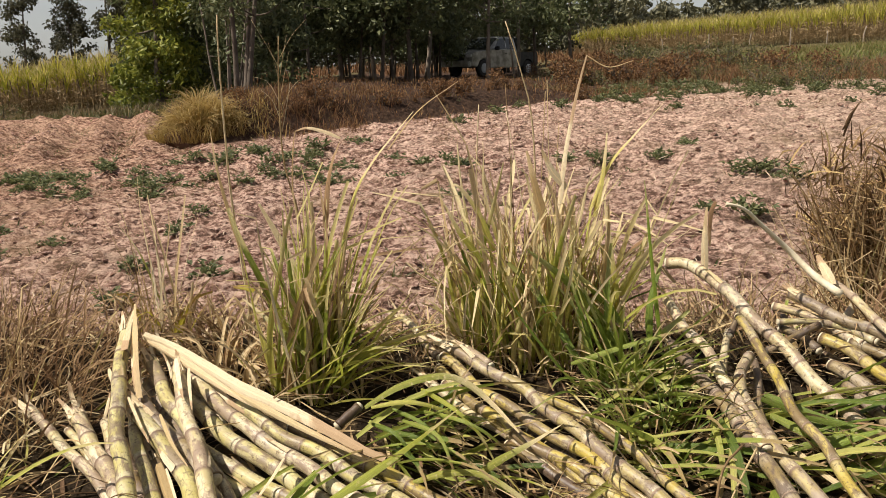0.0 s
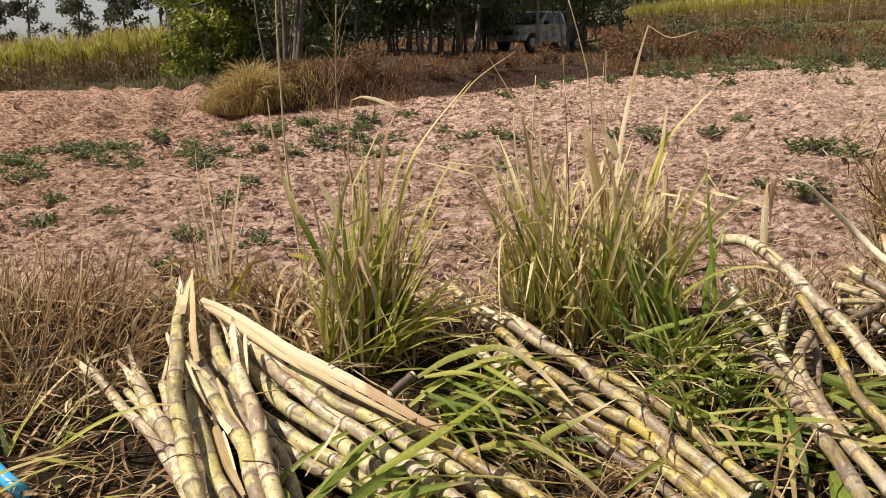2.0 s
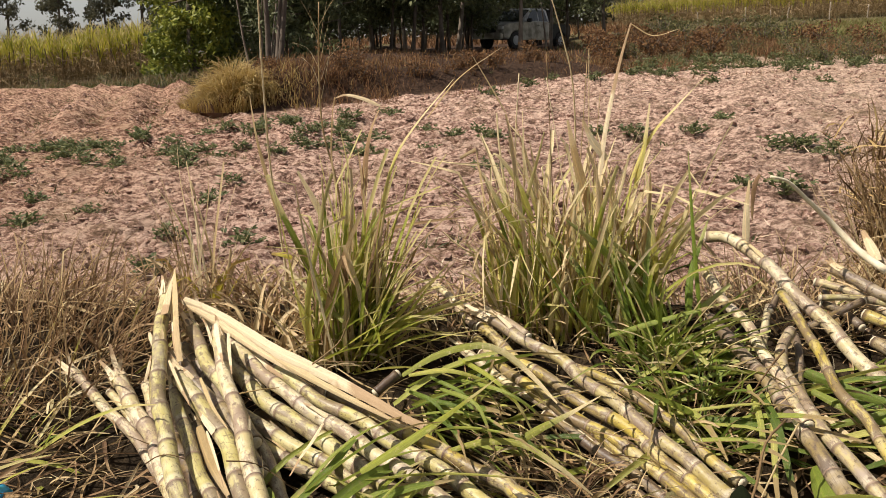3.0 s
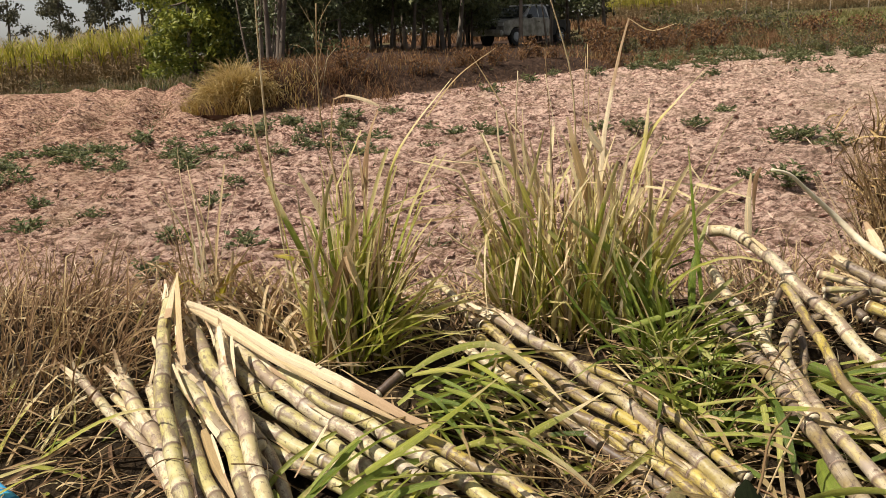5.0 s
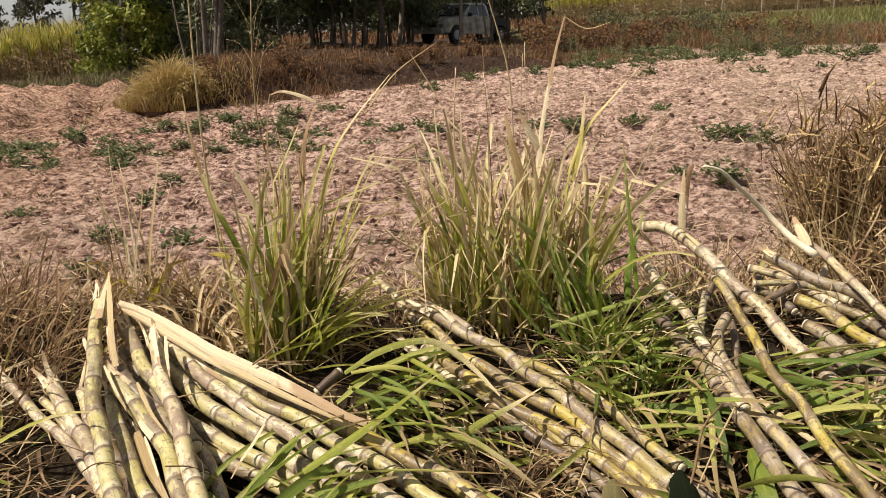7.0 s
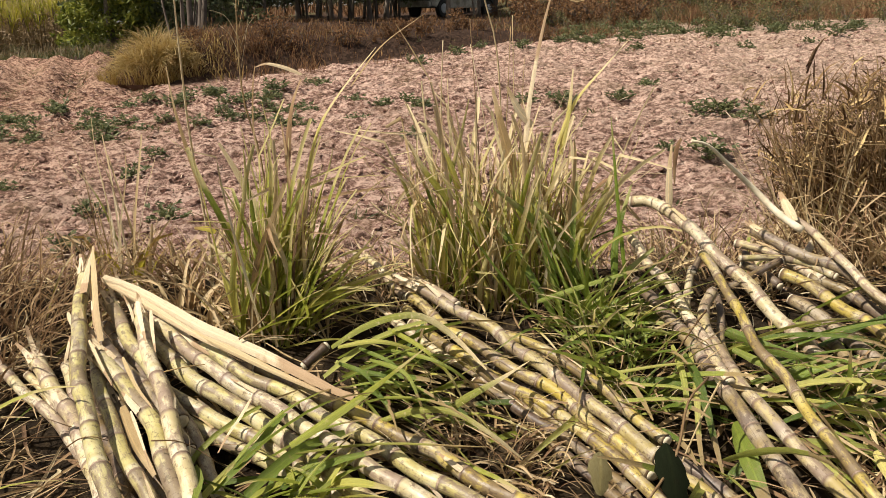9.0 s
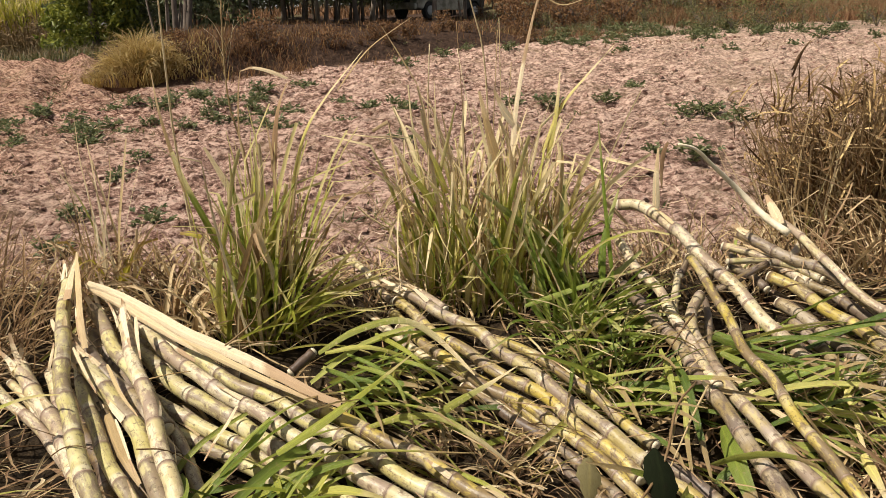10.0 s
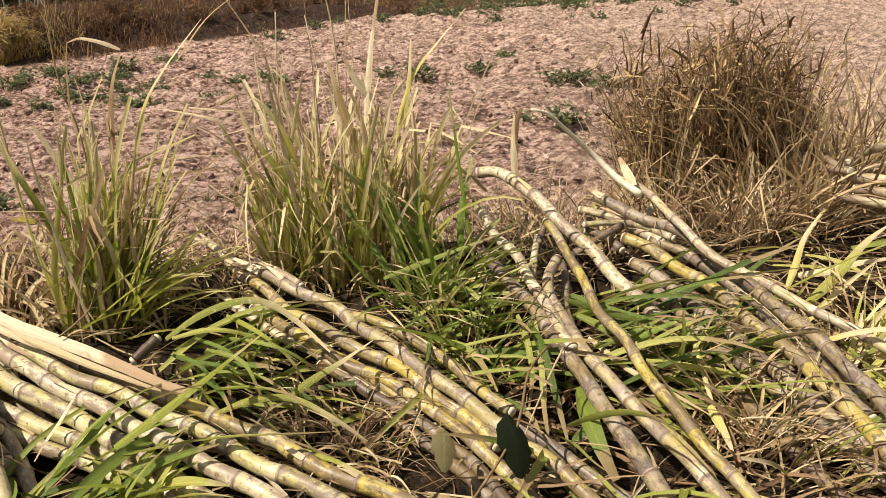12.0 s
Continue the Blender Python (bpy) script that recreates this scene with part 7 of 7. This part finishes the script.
twiggy_bush(1.33, 2.42, 600, (0.20, 0.15), 0.60, 151, "dense twiggy brown dried bush at the edge of the bank")
grass_clump("dry_grass", 1.28, 2.38, [
    ("straw_blade", STRAW, 60, 60, (0.24, 0.16), (0.25, 0.6), (0.003, 0.007), (0.0, 0.5), (-0.1, 0.6), 1.0, None, 168),
    ("olive_blade", OLIVE, 24, 0, (0.22, 0.14), (0.25, 0.5), (0.003, 0.007), (0.0, 0.4), (-0.1, 0.5), 0.0, None, 169),
], "straw-coloured grass growing through the dried bush")
grass_clump("dry_grass", 1.62, 2.22, [
    ("straw_blade", STRAW, 60, 340, (0.36, 0.22), (0.22, 0.56), (0.004, 0.010), (0.1, 1.0), (0.2, 1.2), 1.2, None, 161),
    ("brown_blade", BROWNDRY, 0, 380, (0.36, 0.22), (0.2, 0.54), (0.003, 0.008), (0.2, 1.1), (0.2, 1.2), 0.0, None, 162),
    ("pale_leaf", OLIVE, 22, 0, (0.30, 0.12), (0.25, 0.45), (0.012, 0.022), (0.4, 1.3), (0.1, 0.9), 0.0, (0.0, 1.5), 165),
], "tangle of straw-coloured dry grass beside the bush")
grass_clump("dry_grass", 1.25, 2.06, [
    ("straw_blade", STRAW, 40, 160, (0.30, 0.12), (0.12, 0.32), (0.003, 0.008), (0.4, 1.3), (0.2, 1.2), 1.0, None, 166),
    ("brown_blade", BROWNDRY, 0, 160, (0.30, 0.12), (0.1, 0.3), (0.003, 0.007), (0.4, 1.3), (0.2, 1.2), 1.0, None, 167),
], "flattened straw-coloured grass at the foot of the bush")
grass_clump("dry_grass", 0.74, 1.98, [
    ("straw_blade", STRAW, 40, 60, (0.22, 0.14), (0.06, 0.20), (0.003, 0.008), (0.7, 1.45), (0.3, 1.4), 1.0, None, 211),
    ("brown_blade", BROWNDRY, 0, 150, (0.22, 0.14), (0.06, 0.20), (0.002, 0.007), (0.6, 1.45), (0.3, 1.4), 1.0, None, 212),
    ("green_blade", GREEN, 16, 0, (0.20, 0.12), (0.08, 0.20), (0.004, 0.010), (0.8, 1.4), (0.3, 1.2), 0.0, None, 213),
], "flattened brown straw behind the stalks between the piles")
grass_clump("dry_grass", -0.02, 1.96, [
    ("straw_blade", STRAW, 40, 60, (0.15, 0.14), (0.06, 0.18), (0.003, 0.008), (0.7, 1.45), (0.3, 1.6), 1.0, None, 214),
    ("brown_blade", BROWNDRY, 0, 100, (0.16, 0.14), (0.06, 0.18), (0.002, 0.007), (0.6, 1.45), (0.3, 1.4), 1.0, None, 215),
    ("yellow_blade", OLIVE, 12, 0, (0.14, 0.12), (0.08, 0.16), (0.004, 0.009), (0.6, 1.4), (0.3, 1.2), 0.0, None, 216),
], "dry straw and yellow blades between the two tall clumps")
grass_clump("dry_grass", -0.46, 1.84, [
    ("straw_blade", STRAW, 46, 20, (0.08, 0.07), (0.08, 0.22), (0.005, 0.013), (0.2, 1.2), (0.8, 1.9), 1.0, None, 217),
    ("brown_blade", BROWNDRY, 30, 30, (0.09, 0.07), (0.08, 0.20), (0.004, 0.010), (0.3, 1.3), (0.6, 1.8), 1.0, None, 218),
], "drooping straw-coloured leaves at the foot of the green clump")
grass_clump("dry_grass", 0.80, 2.30, [
    ("straw_blade", STRAW, 0, 150, (0.30, 0.10), (0.08, 0.26), (0.003, 0.007), (0.1, 0.9), (0.1, 1.0), 1.0, None, 163),
    ("brown_blade", BROWNDRY, 0, 150, (0.32, 0.12), (0.08, 0.24), (0.002, 0.006), (0.1, 0.9), (0.1, 1.0), 0.0, None, 164),
], "thin dry brown grass on the crest of the bank")
grass_clump("dry_grass", -1.05, 1.80, [
    ("straw_blade", STRAW, 24, 50, (0.40, 0.30), (0.08, 0.26), (0.002, 0.006), (0.2, 1.3), (0.1, 1.2), 1.0, None, 171),
    ("brown_blade", BROWNDRY, 0, 900, (0.42, 0.32), (0.06, 0.26), (0.002, 0.006), (0.2, 1.4), (0.1, 1.3), 0.8, None, 172),
    ("dark_blade", BUSHDRY, 0, 500, (0.42, 0.32), (0.06, 0.24), (0.002, 0.005), (0.1, 1.4), (0.1, 1.3), 0.8, None, 176),
    ("green_blade", OLIVE, 24, 0, (0.40, 0.30), (0.08, 0.22), (0.004, 0.009), (0.3, 1.3), (0.3, 1.2), 0.0, None, 175),
], "matted brown dry grass and stems beside the pile")
grass_clump("fine_grass", -0.86, 1.42, [
    ("green_blade", GREEN, 34, 0, (0.18, 0.15), (0.08, 0.20), (0.004, 0.011), (0.8, 1.5), (0.3, 1.2), 0.0, None, 177),
    ("yellow_blade", OLIVE, 9, 0, (0.18, 0.15), (0.12, 0.24), (0.004, 0.010), (1.0, 1.5), (0.1, 0.8), 0.0, (0.3, 0.7), 178),
    ("dry_blade", STRAW, 30, 0, (0.20, 0.16), (0.08, 0.22), (0.002, 0.006), (0.8, 1.5), (0.3, 1.2), 0.0, None, 179),
], "low green and yellow grass in front of the dry stems")
grass_clump("dry_grass", -0.45, 2.08, [
    ("straw_blade", STRAW, 30, 90, (0.22, 0.10), (0.08, 0.22), (0.004, 0.011), (0.2, 1.2), (0.4, 1.4), 1.0, None, 173),
    ("brown_blade", BROWNDRY, 0, 140, (0.30, 0.12), (0.06, 0.2), (0.002, 0.006), (0.1, 1.1), (0.1, 1.0), 0.0, None, 174),
], "short dry brown grass on the bank behind the stalks")


# ---- loose leaves under and between the piles ----
def strewn(mat, boxes, label, seed, ln, wd, group):
    """Single fallen leaves. boxes: (x0, x1, y0, y1, count, azimuth, looseness, lift)."""
    g = np.random.RandomState(seed)
    for x0, x1, y0, y1, n, az, loose, lift in boxes:
        for k in range(n):
            rib = Ribbons(seed * 1000 + k)
            x, y = g.uniform(x0, x1), g.uniform(y0, y1)
            rib.blade((0, 0, 0), g.uniform(*ln), g.uniform(*wd), az + g.normal() * loose, g.uniform(1.42, 1.6) if g.rand() < 0.4 else g.uniform(0.9, 1.35), g.uniform(0.3, 1.1), 7)
            ob = tagged(new("fallen_leaf", rib.mesh("fallen_leaf", mat)), label, "leaf", group)
            ob.location = (x, y, float(height(x, y)) + 0.008 + g.uniform(0, lift))


FALLEN = "fallen cane leaves between the piles"
strewn(GREEN, [(-0.16, 0.02, 1.48, 1.70, 26, -0.5, 0.6, 0.03), (0.30, 0.48, 1.45, 1.72, 40, -0.6, 0.8, 0.02), (0.62, 0.95, 1.38, 1.76, 50, -0.35, 0.5, 0.01), (0.42, 0.56, 1.15, 1.40, 12, -1.3, 0.5, 0.01), (-0.36, -0.16, 1.14, 1.28, 16, 0.3, 0.8, 0.10)], "fresh green cane leaf fallen between the piles", 181, (0.18, 0.36), (0.010, 0.022), FALLEN)
strewn(LIME, [(-0.10, 0.16, 1.24, 1.50, 8, -0.5, 0.9, 0.02), (0.55, 1.10, 1.15, 1.7, 14, -0.3, 0.9, 0.02), (1.05, 1.7, 1.25, 1.95, 24, -0.3, 0.9, 0.06), (-0.95, -0.62, 1.05, 1.45, 10, 0.2, 0.9, 0.02)], "yellowing cane leaf fallen under the stalks", 182, (0.16, 0.34), (0.007, 0.018), FALLEN)


def leaf_litter(name, mat, boxes, label, seed, ln, wd):
    """boxes: (x0, x1, y0, y1, count) on the bank."""
    rib = Ribbons(seed)
    for x0, x1, y0, y1, n in boxes:
        for k in range(n):
            x, y = rib.r.uniform(x0, x1), rib.r.uniform(y0, y1)
            rib.blade((x, y, float(height(x, y)) + rib.r.uniform(0, 0.03)), rib.r.uniform(*ln), rib.r.uniform(*wd), rib.r.rand() * 6.28, rib.r.uniform(1.15, 1.55), rib.r.uniform(0, 0.6), 5)
    return tagged(new(name, rib.mesh(name, mat)), label, "litter", kind="stuff")


leaf_litter("straw_litter", STRAW, [(-0.9, 1.9, 0.8, 2.1, 110), (-0.05, 0.45, 1.0, 1.5, 30), (-1.5, -0.7, 1.0, 2.1, 160), (-1.1, -0.45, 0.9, 1.35, 120), (0.8, 1.9, 1.6, 2.3, 160), (-3.0, 3.2, 0.2, 2.5, 900)], "dry straw-coloured leaf litter on the bank", 183, (0.05, 0.2), (0.003, 0.009))
leaf_litter("dry_leaf_litter", BROWNDRY, [(0.3, 1.5, 0.85, 1.7, 170), (-0.9, 0.3, 0.8, 1.5, 160), (0.9, 1.9, 1.2, 2.1, 160)], "long dry cane leaves strewn under the stalks", 185, (0.10, 0.28), (0.006, 0.013))
leaf_litter("brown_litter", BROWNDRY, [(-1.1, -0.4, 0.9, 1.4, 300), (-1.6, 2.0, 0.7, 2.3, 1100), (-3.0, 3.2, 0.2, 2.6, 1200)], "brown rotten stems and litter on the bank", 184, (0.05, 0.2), (0.002, 0.007))


# ---- small things ----
blue = Mat("blue_plastic", 0.25, 0.5).colour((0.05, 0.33, 0.62)).m
tube_ob = tagged(new("plastic_tube", tube_mesh("plastic_tube", curve_points([(-0.954, 1.417, 0.355), (-0.837, 1.324, 0.326), (-0.767, 1.283, 0.307)], 8), 0.013, blue, 14)), "glossy light blue plastic tube lying in the dry grass", "tube")


def cut_stub(pts, r, label, tone="pale"):
    """A short cut end of cane standing or lying by itself."""
    line = curve_points(pts, 9)
    ob = tagged(new("cane_stub", tube_mesh("cane_stub", line, r * (1 + 0.06 * np.cos(np.arange(9) * 1.6)), CANES[tone], 12)), label, "sugarcane", "short pale stubs of cane")
    for k, s in ((0, -1), (-1, 1)):
        d = (line[k] - line[k - 1 if k else 1])
        d = d / np.linalg.norm(d)
        part("cut_end", tube_mesh("cut_end", [line[k] + d * 0.0005, line[k] + d * 0.004, line[k] + d * 0.006], [r * 0.9, r * 0.85, r * 0.5], PITH, 12), ob)


STUBS = [([(1.476, 2.038, 0.573), (1.481, 1.968, 0.581)], 0.011), ([(1.537, 2.058, 0.583), (1.629, 2.117, 0.600)], 0.012), ([(1.565, 2.038, 0.563), (1.651, 2.068, 0.569)], 0.012), ([(1.487, 1.998, 0.557), (1.585, 1.918, 0.561)], 0.014), ([(1.480, 2.067, 0.594), (1.483, 1.998, 0.578)], 0.009), ([(1.599, 2.077, 0.608), (1.727, 2.117, 0.614)], 0.011), ([(1.501, 1.969, 0.534), (1.607, 1.899, 0.525)], 0.013), ([(1.457, 1.970, 0.517), (1.565, 1.880, 0.504)], 0.012)]
STUB = [(-0.169, 1.479, 0.427), (-0.133, 1.505, 0.453)]
WEED_AT = (0.333, 1.146, 0.308)
WEED_STEM = [(0, 0, -0.03), (0.083, 0.027, 0.079), (0.129, 0.116, 0.135), (0.179, 0.175, 0.152)]
OVALS = [(-0.022, 0.039, 0.020, 0.5, 80, 0.075), (0.085, 0.0, 0.020, 0.45, 100, 0.105)]
for pts, r in STUBS:
    cut_stub(pts, r, "short pale cut piece of cane in a heap on dry grass")
cut_stub(STUB, 0.009, "short dark stub of cane with a white cut face", "brown")


def oval_leaf(x, y, z, tilt, turn, size, parent, mat):
    """A broad rounded leaf with a midrib fold and nibbled edge."""
    r = np.random.RandomState(int(abs(x) * 1000))
    rib = Ribbons(3)
    s = np.linspace(0, 1, 10)
    a = radians(turn)
    line = np.stack([math.cos(a) * s * size * math.sin(tilt), math.sin(a) * s * size * math.sin(tilt), s * size * math.cos(tilt) - 0.012 * s ** 2], 1) + [x, y, z]
    side = np.tile([[0.93, -0.2, -0.28]], (10, 1))
    rib.strip(line, side, size * 0.6, 0.22, lambda q: np.sin(np.clip(q * 0.95 + 0.03, 0, 1) * 3.14) ** 0.7 * (1 - 0.4 * r.rand(len(q))))
    part("leaf", rib.mesh("leaf", mat), parent)


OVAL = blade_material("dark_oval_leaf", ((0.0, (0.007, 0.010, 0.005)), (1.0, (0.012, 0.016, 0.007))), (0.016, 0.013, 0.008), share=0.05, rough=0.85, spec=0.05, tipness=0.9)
weed = tagged(empty("broadleaf_weed", *WEED_AT), "small weed with dark rounded leaves in front of the stalks", "weed")
part("stem", tube_mesh("stem", curve_points(WEED_STEM, 14), 0.0022, STRAW, 6), weed)
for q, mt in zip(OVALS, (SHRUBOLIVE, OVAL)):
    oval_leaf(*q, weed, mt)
